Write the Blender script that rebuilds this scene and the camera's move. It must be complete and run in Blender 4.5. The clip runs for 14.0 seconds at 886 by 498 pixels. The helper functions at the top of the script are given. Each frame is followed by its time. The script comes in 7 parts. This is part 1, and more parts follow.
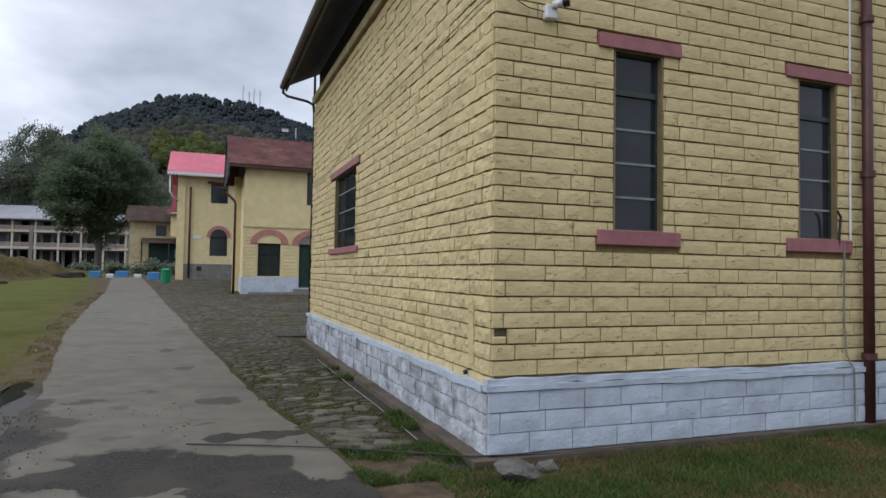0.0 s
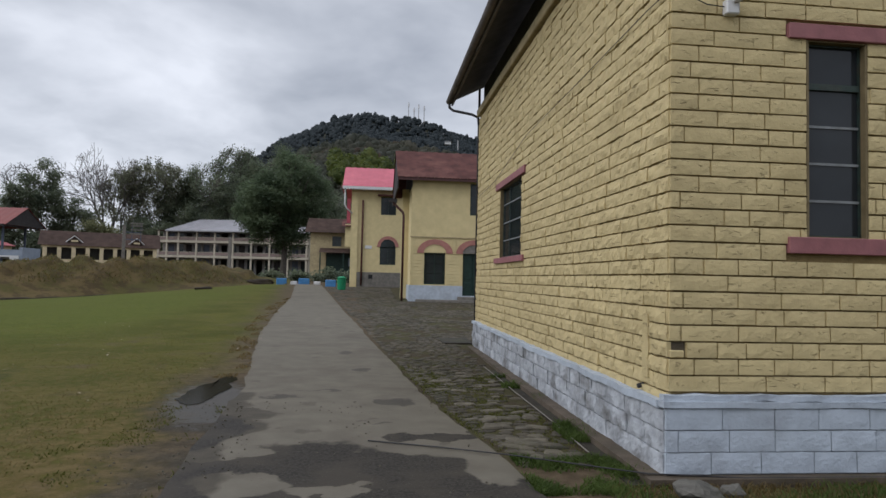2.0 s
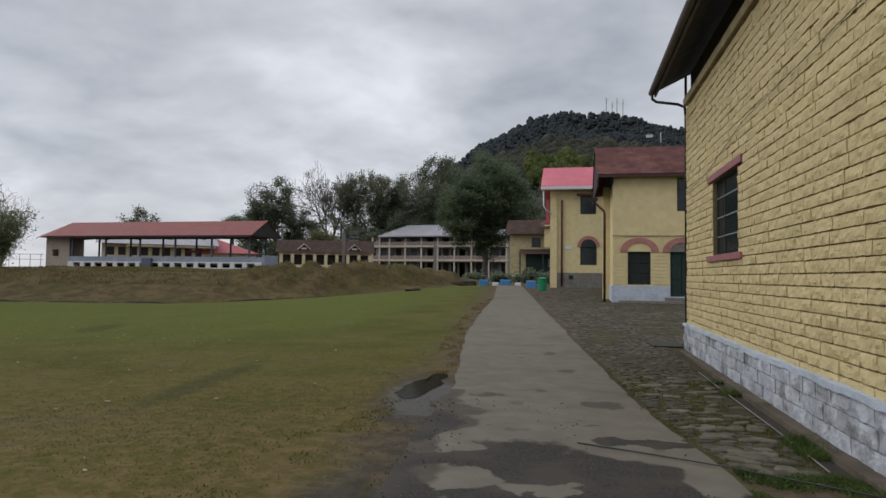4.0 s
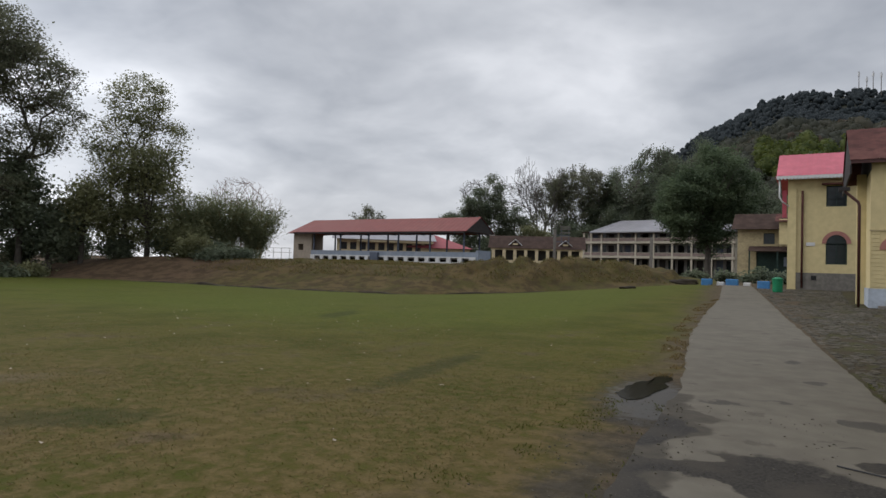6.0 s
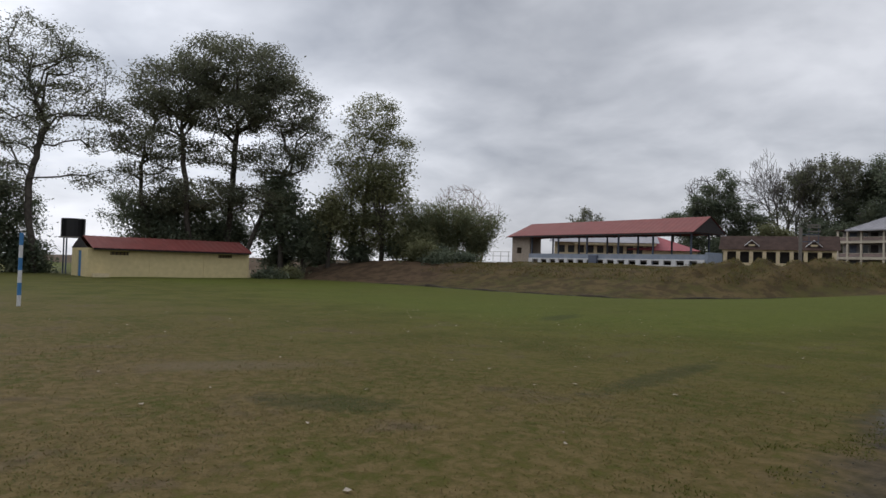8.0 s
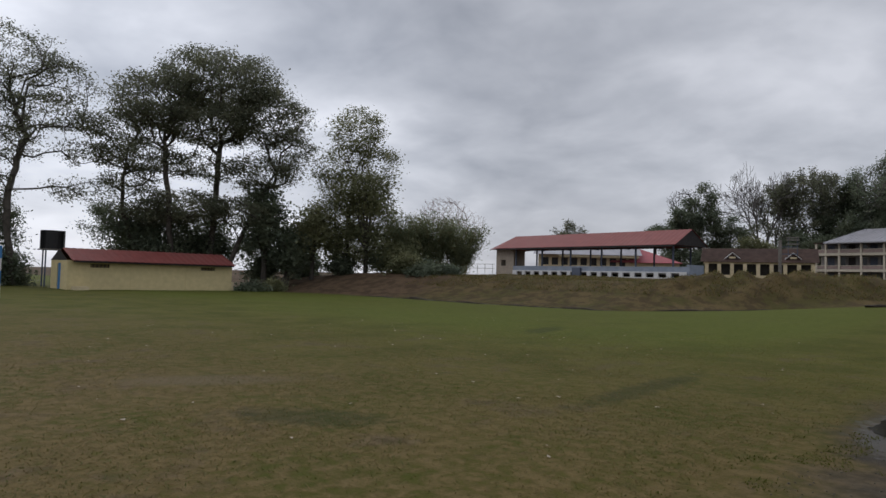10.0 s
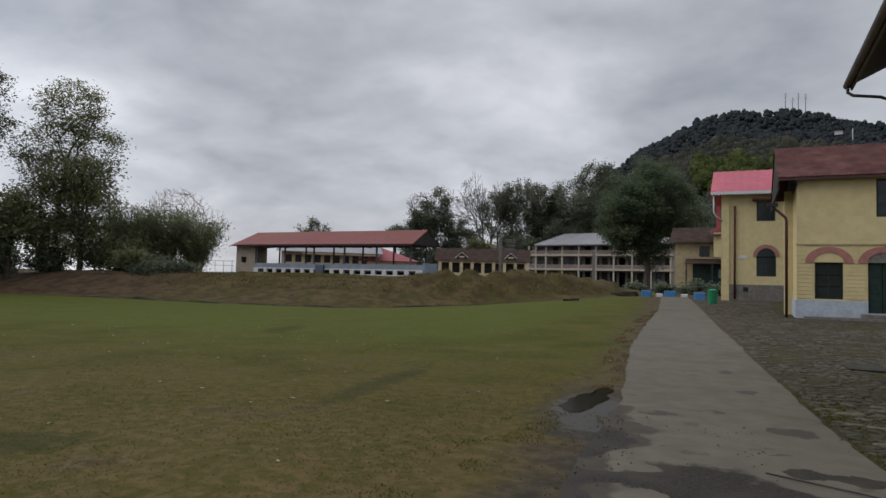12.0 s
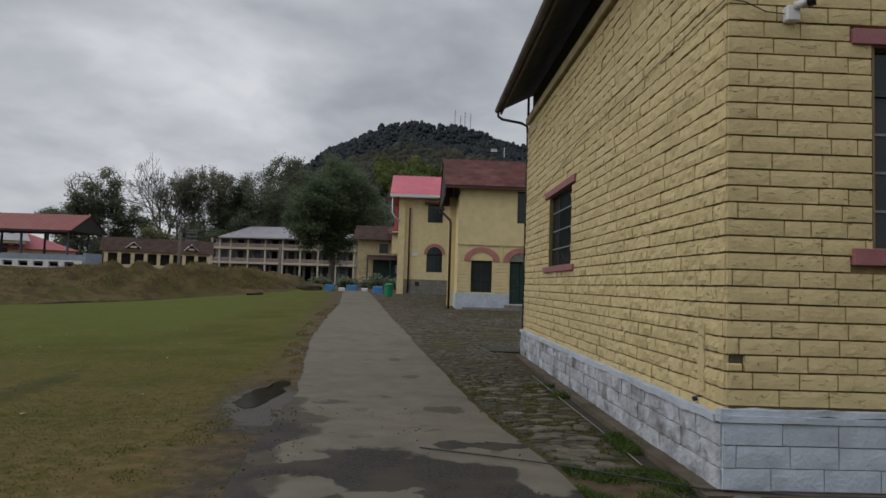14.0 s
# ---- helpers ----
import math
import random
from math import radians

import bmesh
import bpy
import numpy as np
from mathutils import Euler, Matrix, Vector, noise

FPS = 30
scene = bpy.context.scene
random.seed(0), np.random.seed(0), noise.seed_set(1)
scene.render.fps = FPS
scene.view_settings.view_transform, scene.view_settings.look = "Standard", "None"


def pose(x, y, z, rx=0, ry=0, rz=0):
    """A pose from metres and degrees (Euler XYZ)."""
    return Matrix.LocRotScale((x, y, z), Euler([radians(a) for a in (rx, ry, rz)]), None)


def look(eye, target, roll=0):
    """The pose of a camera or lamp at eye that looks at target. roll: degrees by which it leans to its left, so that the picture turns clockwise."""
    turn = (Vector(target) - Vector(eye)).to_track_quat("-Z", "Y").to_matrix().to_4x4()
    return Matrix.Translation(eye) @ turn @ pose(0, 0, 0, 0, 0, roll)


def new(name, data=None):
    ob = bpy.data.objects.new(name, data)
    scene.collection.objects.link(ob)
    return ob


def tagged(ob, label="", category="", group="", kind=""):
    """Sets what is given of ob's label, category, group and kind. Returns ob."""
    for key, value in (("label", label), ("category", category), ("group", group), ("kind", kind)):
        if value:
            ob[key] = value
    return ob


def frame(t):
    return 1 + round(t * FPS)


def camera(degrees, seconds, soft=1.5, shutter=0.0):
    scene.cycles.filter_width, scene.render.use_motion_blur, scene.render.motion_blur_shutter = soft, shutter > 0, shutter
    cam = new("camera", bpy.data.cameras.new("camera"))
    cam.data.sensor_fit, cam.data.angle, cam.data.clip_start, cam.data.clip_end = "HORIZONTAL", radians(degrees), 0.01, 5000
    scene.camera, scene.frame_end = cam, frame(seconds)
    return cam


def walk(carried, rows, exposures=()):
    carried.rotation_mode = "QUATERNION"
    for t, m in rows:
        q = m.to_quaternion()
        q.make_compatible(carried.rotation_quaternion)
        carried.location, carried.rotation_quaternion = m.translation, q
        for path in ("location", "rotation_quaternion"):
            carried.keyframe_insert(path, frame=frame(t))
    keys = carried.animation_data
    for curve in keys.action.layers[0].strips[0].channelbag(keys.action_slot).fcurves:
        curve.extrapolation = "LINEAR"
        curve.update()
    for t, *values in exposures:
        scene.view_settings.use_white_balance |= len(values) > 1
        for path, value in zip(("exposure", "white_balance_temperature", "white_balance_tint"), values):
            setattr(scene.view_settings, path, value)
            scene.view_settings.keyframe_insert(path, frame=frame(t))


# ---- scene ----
cam = camera(69.1, 14.0, soft=1.5)
PATH = [
    (0, (-2.355, 0.12, 1.624), (-1.657, 1.993, 1.698), 0.9),
    (0.5, (-2.377, 0.123, 1.61), (-1.796, 2.034, 1.706), 1.1),
    (1, (-2.404, 0.108, 1.613), (-1.923, 2.047, 1.711), 1.1),
    (1.5, (-2.427, 0.104, 1.612), (-2.059, 2.068, 1.706), 1.4),
    (2, (-2.453, 0.078, 1.626), (-2.237, 2.064, 1.718), 1.3),
    (2.5, (-2.486, 0.062, 1.636), (-2.429, 2.059, 1.725), 1.1),
    (2.7, (-2.461, 0.086, 1.636), (-2.483, 2.084, 1.725), 0.7),
    (5, (-2.571, -0.009, 1.623), (-3.207, 1.886, 1.691), 1.8),
    (5.5, (-2.608, 0.014, 1.622), (-3.405, 1.847, 1.682), 1.9),
    (6, (-2.644, 0.03, 1.608), (-3.641, 1.762, 1.666), 1.7),
    (6.5, (-2.693, 0.066, 1.597), (-3.868, 1.683, 1.653), 1.2),
    (7, (-2.706, 0.025, 1.599), (-4.022, 1.53, 1.65), 1.1),
    (7.5, (-2.728, 0.025, 1.594), (-4.148, 1.433, 1.645), 1.3),
    (7.7, (-2.733, -0.006, 1.592), (-4.191, 1.363, 1.639), 1.5),
    (8.72, (-2.72, -0.045, 1.597), (-4.30, 1.181, 1.664), 1.55),
    (9.8, (-2.7, -0.077, 1.604), (-4.215, 1.225, 1.691), 1.6),
    (10, (-2.69, -0.068, 1.615), (-4.168, 1.276, 1.703), 1.6),
    (10.5, (-2.673, -0.058, 1.62), (-4.066, 1.375, 1.708), 1.3),
    (11, (-2.642, -0.102, 1.645), (-3.891, 1.458, 1.739), 1.1),
    (11.5, (-2.602, -0.113, 1.64), (-3.678, 1.57, 1.737), 1.5),
    (12, (-2.617, -0.006, 1.65), (-3.468, 1.801, 1.751), 1.5),
    (12.5, (-2.596, 0.012, 1.628), (-3.228, 1.906, 1.733), 1.7),
    (13, (-2.563, 0.002, 1.637), (-2.996, 1.952, 1.738), 2.0),
    (13.5, (-2.526, 0.039, 1.653), (-2.707, 2.028, 1.763), 1.8),
    (14, (-2.521, 0.019, 1.641), (-2.447, 2.014, 1.752), 1.8),
]
walk(cam, [(t, look(eye, target, roll)) for t, eye, target, roll in PATH],
     [(0, 0.33, 5950, 10), (1, 0.27, 6050, 10), (2, 0.1, 6200, 10), (2.5, 0.04, 6250, 10), (5, -0.02, 6450, 9), (7.5, -0.10, 6400, 10), (10, -0.29, 6300, 11), (12, -0.24, 6400, 10), (14, -0.28, 6500, 9)])

# ---------------------------------------------------------------- world and light
world = bpy.data.worlds.new("overcast_sky")
scene.world = world
world.use_nodes = True
wt = world.node_tree
wt.nodes.clear()


def wn(kind, **kw):
    n = wt.nodes.new(kind)
    for k, v in kw.items():
        n.inputs[k].default_value = v
    return n


def wl(a, b):
    wt.links.new(a, b)


w_out, w_bg = wn("ShaderNodeOutputWorld"), wn("ShaderNodeBackground", Strength=1.0)
w_co, w_sep = wn("ShaderNodeTexCoord"), wn("ShaderNodeSeparateXYZ")
wl(w_co.outputs["Generated"], w_sep.inputs[0])
# cloud layer: the view direction laid on a flat deck
w_add = wn("ShaderNodeMath")
w_add.operation = "ADD"
w_add.inputs[1].default_value = 0.30
w_abs = wn("ShaderNodeMath")
w_abs.operation = "ABSOLUTE"
wl(w_sep.outputs[2], w_abs.inputs[0])
wl(w_abs.outputs[0], w_add.inputs[0])
w_div = wn("ShaderNodeVectorMath")
w_div.operation = "DIVIDE"
w_cmb = wn("ShaderNodeCombineXYZ")
wl(w_add.outputs[0], w_cmb.inputs[0])
wl(w_add.outputs[0], w_cmb.inputs[1])
w_cmb.inputs[2].default_value = 1.0
wl(w_co.outputs["Generated"], w_div.inputs[0])
wl(w_cmb.outputs[0], w_div.inputs[1])
w_n1 = wn("ShaderNodeTexNoise", Scale=1.7, Detail=5.0, Roughness=0.48, Distortion=0.35)
w_n2 = wn("ShaderNodeTexNoise", Scale=4.5, Detail=4.0, Roughness=0.5, Distortion=0.3)
wl(w_div.outputs[0], w_n1.inputs["Vector"])
wl(w_div.outputs[0], w_n2.inputs["Vector"])
w_mix = wn("ShaderNodeMix")
w_mix.data_type = "FLOAT"
w_mix.inputs[0].default_value = 0.28
wl(w_n1.outputs["Fac"], w_mix.inputs[2])
wl(w_n2.outputs["Fac"], w_mix.inputs[3])
w_ramp = wn("ShaderNodeValToRGB")
w_ramp.color_ramp.elements[0].position, w_ramp.color_ramp.elements[0].color = 0.36, (0.37, 0.388, 0.43, 1)
w_ramp.color_ramp.elements[1].position, w_ramp.color_ramp.elements[1].color = 0.67, (0.77, 0.78, 0.82, 1)
w_el = w_ramp.color_ramp.elements.new(0.52)
w_el.color = (0.555, 0.57, 0.61, 1)
wl(w_mix.outputs[0], w_ramp.inputs[0])
# brighter band of thin cloud low over the plain, brighter deck overhead
w_low = wn("ShaderNodeMapRange")
w_low.inputs[1].default_value, w_low.inputs[2].default_value = 0.0, 0.17
w_low.inputs[3].default_value, w_low.inputs[4].default_value = 0.30, 0.0
wl(w_sep.outputs[2], w_low.inputs[0])
w_high = wn("ShaderNodeMapRange")
w_high.inputs[1].default_value, w_high.inputs[2].default_value = 0.42, 1.0
w_high.inputs[3].default_value, w_high.inputs[4].default_value = 1.0, 2.7
wl(w_sep.outputs[2], w_high.inputs[0])
w_band = wn("ShaderNodeMix")
w_band.data_type = "RGBA"
wl(w_low.outputs[0], w_band.inputs[0])
wl(w_ramp.outputs[0], w_band.inputs[6])
w_band.inputs[7].default_value = (0.86, 0.83, 0.85, 1)
w_sky = wn("ShaderNodeTexSky")
w_sky.sky_type = "NISHITA"
w_sky.sun_disc = False
w_sky.sun_elevation, w_sky.sun_rotation = radians(52), radians(215)
w_thin = wn("ShaderNodeMix")
w_thin.data_type, w_thin.blend_type = "RGBA", "ADD"
w_thin.inputs[0].default_value = 0.008
wl(w_band.outputs[2], w_thin.inputs[6])
wl(w_sky.outputs[0], w_thin.inputs[7])
w_gain = wn("ShaderNodeVectorMath")
w_gain.operation = "SCALE"
wl(w_thin.outputs[2], w_gain.inputs[0])
w_west = wn("ShaderNodeMapRange")
w_west.interpolation_type = "SMOOTHSTEP"
w_west.inputs[1].default_value, w_west.inputs[2].default_value = -0.60, -1.0
w_west.inputs[3].default_value, w_west.inputs[4].default_value = 1.0, 1.5
wl(w_sep.outputs[0], w_west.inputs[0])
w_both = wn("ShaderNodeMath")
w_both.operation = "MULTIPLY"
wl(w_high.outputs[0], w_both.inputs[0])
wl(w_west.outputs[0], w_both.inputs[1])
wl(w_both.outputs[0], w_gain.inputs["Scale"])
wl(w_gain.outputs[0], w_bg.inputs["Color"])
wl(w_bg.outputs[0], w_out.inputs[0])

sun_lamp = new("sun", bpy.data.lights.new("sun", "SUN"))
sun_lamp.data.energy, sun_lamp.data.angle, sun_lamp.data.color = 1.30, radians(60), (1.0, 0.97, 0.92)
sun_lamp.matrix_world = look((-44, -14, 38), (0, 0, 0))


# ---------------------------------------------------------------- materials
def material(name, base, rough=0.8, var=0.25, scale=6.0, stain=None, stain_scale=0.7, stain_amt=0.5, bump=0.3,
             bump_scale=40.0, metal=0.0, rand=0.0, spec=0.3, dist=0.01, squash=(1, 1, 1)):
    m = bpy.data.materials.new(name)
    m.use_nodes = True
    t = m.node_tree
    b = t.nodes["Principled BSDF"]
    b.inputs["Roughness"].default_value = rough
    b.inputs["Metallic"].default_value = metal
    b.inputs["Specular IOR Level"].default_value = spec
    geo = t.nodes.new("ShaderNodeNewGeometry")
    mp = t.nodes.new("ShaderNodeMapping")
    mp.inputs["Scale"].default_value = squash
    t.links.new(geo.outputs["Position"], mp.inputs[0])
    n1 = t.nodes.new("ShaderNodeTexNoise")
    n1.inputs["Scale"].default_value, n1.inputs["Detail"].default_value = scale, 6
    n2 = t.nodes.new("ShaderNodeTexNoise")
    n2.inputs["Scale"].default_value, n2.inputs["Detail"].default_value = stain_scale, 7
    n2.inputs["Roughness"].default_value = 0.62
    n3 = t.nodes.new("ShaderNodeTexNoise")
    n3.inputs["Scale"].default_value, n3.inputs["Detail"].default_value = bump_scale, 4
    for n in (n1, n2, n3):
        t.links.new(mp.outputs[0], n.inputs["Vector"])
    hsv = t.nodes.new("ShaderNodeMapRange")
    hsv.inputs[1].default_value, hsv.inputs[2].default_value = 0.3, 0.7
    hsv.inputs[3].default_value, hsv.inputs[4].default_value = 1 - var, 1 + var
    t.links.new(n1.outputs["Fac"], hsv.inputs[0])
    sc = t.nodes.new("ShaderNodeVectorMath")
    sc.operation = "SCALE"
    sc.inputs[0].default_value = base
    t.links.new(hsv.outputs[0], sc.inputs["Scale"])
    last = sc.outputs[0]
    if rand:
        oi = t.nodes.new("ShaderNodeObjectInfo")
        mr = t.nodes.new("ShaderNodeMapRange")
        mr.inputs[3].default_value, mr.inputs[4].default_value = 1 - rand, 1 + rand
        t.links.new(oi.outputs["Random"], mr.inputs[0])
        s2 = t.nodes.new("ShaderNodeVectorMath")
        s2.operation = "SCALE"
        t.links.new(last, s2.inputs[0])
        t.links.new(mr.outputs[0], s2.inputs["Scale"])
        g2 = t.nodes.new("ShaderNodeMapRange")
        g2.inputs[3].default_value, g2.inputs[4].default_value = 1 - rand, 1 + rand
        t.links.new(geo.outputs["Random Per Island"], g2.inputs[0])
        s3 = t.nodes.new("ShaderNodeVectorMath")
        s3.operation = "SCALE"
        t.links.new(s2.outputs[0], s3.inputs[0])
        t.links.new(g2.outputs[0], s3.inputs["Scale"])
        last = s3.outputs[0]
    if stain:
        mr = t.nodes.new("ShaderNodeMapRange")
        mr.inputs[1].default_value, mr.inputs[2].default_value = 0.5, 0.72
        mr.inputs[4].default_value = stain_amt
        t.links.new(n2.outputs["Fac"], mr.inputs[0])
        mx = t.nodes.new("ShaderNodeMix")
        mx.data_type = "RGBA"
        t.links.new(mr.outputs[0], mx.inputs[0])
        t.links.new(last, mx.inputs[6])
        mx.inputs[7].default_value = (*stain, 1)
        last = mx.outputs[2]
    t.links.new(last, b.inputs["Base Color"])
    if bump:
        bp = t.nodes.new("ShaderNodeBump")
        bp.inputs["Strength"].default_value, bp.inputs["Distance"].default_value = bump, dist
        t.links.new(n3.outputs["Fac"], bp.inputs["Height"])
        t.links.new(bp.outputs[0], b.inputs["Normal"])
    return m


M_YELLOW = material("yellow_painted_block", (0.470, 0.380, 0.200), 0.75, 0.07, 9, (0.25, 0.19, 0.085), 1.3, 0.35, 0.6, 26, rand=0.04, dist=0.013)


def chisel(m, dark, amount):
    """Short dark tooling marks and knocks in a block face."""
    t = m.node_tree
    p = t.nodes["Principled BSDF"]
    src = p.inputs["Base Color"].links[0].from_socket
    g = t.nodes.new("ShaderNodeNewGeometry")
    mp = t.nodes.new("ShaderNodeMapping")
    mp.inputs["Scale"].default_value = (9, 9, 34)
    t.links.new(g.outputs["Position"], mp.inputs[0])
    n = t.nodes.new("ShaderNodeTexNoise")
    n.inputs["Scale"].default_value, n.inputs["Detail"].default_value, n.inputs["Distortion"].default_value = 1.0, 4, 1.2
    t.links.new(mp.outputs[0], n.inputs["Vector"])
    mr = t.nodes.new("ShaderNodeMapRange")
    mr.inputs[1].default_value, mr.inputs[2].default_value = 0.63, 0.70
    t.links.new(n.outputs["Fac"], mr.inputs[0])
    sc = t.nodes.new("ShaderNodeMath")
    sc.operation = "MULTIPLY"
    sc.inputs[1].default_value = amount
    t.links.new(mr.outputs[0], sc.inputs[0])
    mx = t.nodes.new("ShaderNodeMix")
    mx.data_type = "RGBA"
    mx.inputs[7].default_value = (*dark, 1)
    t.links.new(sc.outputs[0], mx.inputs[0])
    t.links.new(src, mx.inputs[6])
    t.links.new(mx.outputs[2], p.inputs["Base Color"])
    old = p.inputs["Normal"].links[0].from_node
    bp = t.nodes.new("ShaderNodeBump")
    bp.invert = True
    bp.inputs["Strength"].default_value, bp.inputs["Distance"].default_value = 0.8, 0.012
    t.links.new(mr.outputs[0], bp.inputs["Height"])
    t.links.new(old.outputs[0], bp.inputs["Normal"])
    t.links.new(bp.outputs[0], p.inputs["Normal"])


chisel(M_YELLOW, (0.18, 0.13, 0.055), 0.36)
# Front mortar darkened for dirt and for the shade of its deep joints.
M_JOINT = material("shade_browned_mortar", (0.20, 0.145, 0.065), 0.85, 0.2, 8, (0.12, 0.10, 0.06), 1.5, 0.6, 0.4, 60)
M_JOINT_SIDE = material("lighter_yellow_mortar", (0.29, 0.22, 0.105), 0.85, 0.3, 5, (0.10, 0.08, 0.045), 2.2, 0.7, 0.4, 60)
M_YELLOW_FAR = material("yellow_limewash", (0.55, 0.455, 0.245), 0.8, 0.08, 3, (0.44, 0.37, 0.21), 0.5, 0.4, 0.4, 14)
M_WHITE = material("white_limewash", (0.365, 0.405, 0.46), 0.75, 0.10, 7, (0.20, 0.205, 0.215), 1.6, 0.5, 0.6, 30, rand=0.04, dist=0.015)
M_WHITE_SIDE = material("grimy_whitewash", (0.315, 0.33, 0.355), 0.8, 0.28, 6, (0.085, 0.078, 0.070), 2.8, 0.95, 0.6, 24, rand=0.12, dist=0.02)
M_WHITEJ = material("grey_mortar", (0.23, 0.24, 0.255), 0.85, 0.2, 8, (0.15, 0.15, 0.15), 1.5, 0.5, 0.4, 60)
M_MAUVE = material("mauve_oxide_paint", (0.225, 0.090, 0.096), 0.6, 0.15, 7, (0.36, 0.17, 0.16), 1.6, 0.4, 0.3, 30)
M_ARCH = material("faded_red_paint", (0.33, 0.15, 0.125), 0.75, 0.15, 5, (0.24, 0.11, 0.09), 1.1, 0.5, 0.3, 20)
M_CREAM = material("cream_plaster", (0.56, 0.47, 0.30), 0.8, 0.1, 3, (0.36, 0.29, 0.17), 0.6, 0.4, 0.2, 20)
M_SCHOOL = material("school_cream_plaster", (0.42, 0.375, 0.30), 0.8, 0.1, 3, (0.22, 0.195, 0.155), 0.6, 0.4, 0.2, 20)
M_BEIGE = material("grey_beige_plaster", (0.30, 0.255, 0.205), 0.85, 0.12, 3, (0.20, 0.165, 0.13), 0.7, 0.5, 0.2, 20)
# Back wall darker than M_SCHOOL: the shade of the galleries is in the colour.
M_BACK = material("gallery_plaster_with_shade", (0.19, 0.18, 0.175), 0.85, 0.15, 3, (0.12, 0.11, 0.11), 0.6, 0.5, 0.2, 20)
M_FRAME = material("dark_green_steel", (0.022, 0.035, 0.030), 0.5, 0.3, 12, (0.09, 0.06, 0.04), 4, 0.35, 0.2, 60)
M_REVEAL = material("ochre_painted_reveal", (0.15, 0.115, 0.06), 0.8, 0.2, 8, (0.12, 0.09, 0.05), 2, 0.5, 0.3, 40)
M_DOOR = material("dark_green_paint", (0.012, 0.030, 0.024), 0.55, 0.25, 6, (0.03, 0.045, 0.035), 2, 0.5, 0.2, 30)
M_RUST = material("rusted_sheet", (0.072, 0.030, 0.026), 0.9, 0.35, 1.6, (0.15, 0.070, 0.058), 0.7, 0.75, 0.3, 20, spec=0.1)
M_PINK = material("pink_roof_sheet", (0.345, 0.062, 0.09), 0.55, 0.06, 2, (0.66, 0.17, 0.2), 0.5, 0.3, 0.1, 8)
M_SALMON = material("faded_salmon_sheet", (0.27, 0.070, 0.078), 0.6, 0.10, 1.0, (0.21, 0.075, 0.075), 0.3, 0.5, 0.1, 6)
M_REDROOF = material("red_roof_sheet", (0.150, 0.036, 0.030), 0.6, 0.12, 1.2, (0.16, 0.06, 0.05), 0.25, 0.5, 0.1, 6)
M_GREYROOF = material("grey_roof_sheet", (0.235, 0.23, 0.245), 0.6, 0.12, 0.7, (0.22, 0.2, 0.2), 0.2, 0.5, 0.1, 6)
M_BROWNROOF = material("brown_roof_sheet", (0.050, 0.033, 0.027), 0.9, 0.3, 1.2, (0.035, 0.025, 0.022), 0.25, 0.5, 0.1, 6, spec=0.08)
M_DARK = material("dark_timber", (0.028, 0.024, 0.024), 0.8, 0.3, 4, (0.06, 0.05, 0.045), 0.9, 0.4, 0.3, 20)
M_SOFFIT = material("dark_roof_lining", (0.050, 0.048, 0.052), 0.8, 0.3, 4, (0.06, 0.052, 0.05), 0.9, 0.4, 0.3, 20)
M_FASCIA = material("weathered_fascia", (0.10, 0.085, 0.078), 0.7, 0.25, 5, (0.05, 0.04, 0.04), 1.2, 0.5, 0.3, 20)
M_BEAM = material("ochre_wall_plate", (0.38, 0.31, 0.18), 0.8, 0.2, 5, (0.16, 0.13, 0.08), 1.2, 0.5, 0.3, 20)
M_PIPE = material("brown_painted_pipe", (0.055, 0.018, 0.016), 0.5, 0.3, 6, (0.10, 0.045, 0.03), 2, 0.4, 0.2, 30, spec=0.4)
M_IRON = material("black_iron", (0.02, 0.02, 0.022), 0.55, 0.3, 10, (0.06, 0.04, 0.03), 3, 0.4, 0.2, 40)
M_PLASTIC = material("white_plastic", (0.55, 0.55, 0.55), 0.4, 0.05, 8, (0.45, 0.43, 0.4), 6, 0.3, 0.0)
M_BLACK = material("black_plastic", (0.012, 0.012, 0.013), 0.3, 0.1, 8, bump=0.0)
M_CONCRETE = material("weathered_concrete", (0.16, 0.147, 0.13), 0.85, 0.2, 6, (0.09, 0.085, 0.07), 1.0, 0.6, 0.5, 45)
# Near-black for the drain: the shade down in the trench, put into colour.
M_DRAIN_SHADE = material("drain_shade_black", (0.026, 0.022, 0.016), 0.9, 0.35, 6, (0.036, 0.040, 0.016), 2.0, 0.6, 0.6, 30)
M_MOSSY = material("mossy_concrete", (0.080, 0.062, 0.045), 0.9, 0.3, 6, (0.038, 0.036, 0.018), 1.8, 0.7, 0.6, 45)
M_STONE = material("grey_cobble", (0.050, 0.043, 0.031), 0.85, 0.3, 9, (0.024, 0.025, 0.013), 1.1, 0.8, 0.6, 40, rand=0.3, dist=0.012)
M_ROCK = material("grey_rock", (0.090, 0.085, 0.074), 0.85, 0.25, 9, (0.11, 0.105, 0.08), 3.0, 0.6, 0.7, 30, dist=0.02)
M_BLUE = material("blue_paint", (0.05, 0.17, 0.36), 0.6, 0.15, 5, (0.13, 0.2, 0.3), 1.5, 0.4, 0.2, 20)
M_RAIL = material("dusty_rail_paint", (0.22, 0.165, 0.15), 0.75, 0.15, 3, (0.15, 0.12, 0.11), 0.6, 0.5, 0.1, 20)
M_PALEBLUE = material("pale_blue_paint", (0.21, 0.245, 0.30), 0.7, 0.12, 2, (0.36, 0.38, 0.42), 0.6, 0.5, 0.1, 20)
M_POST = material("blue_grey_steel", (0.075, 0.09, 0.125), 0.6, 0.2, 4, bump=0.0)
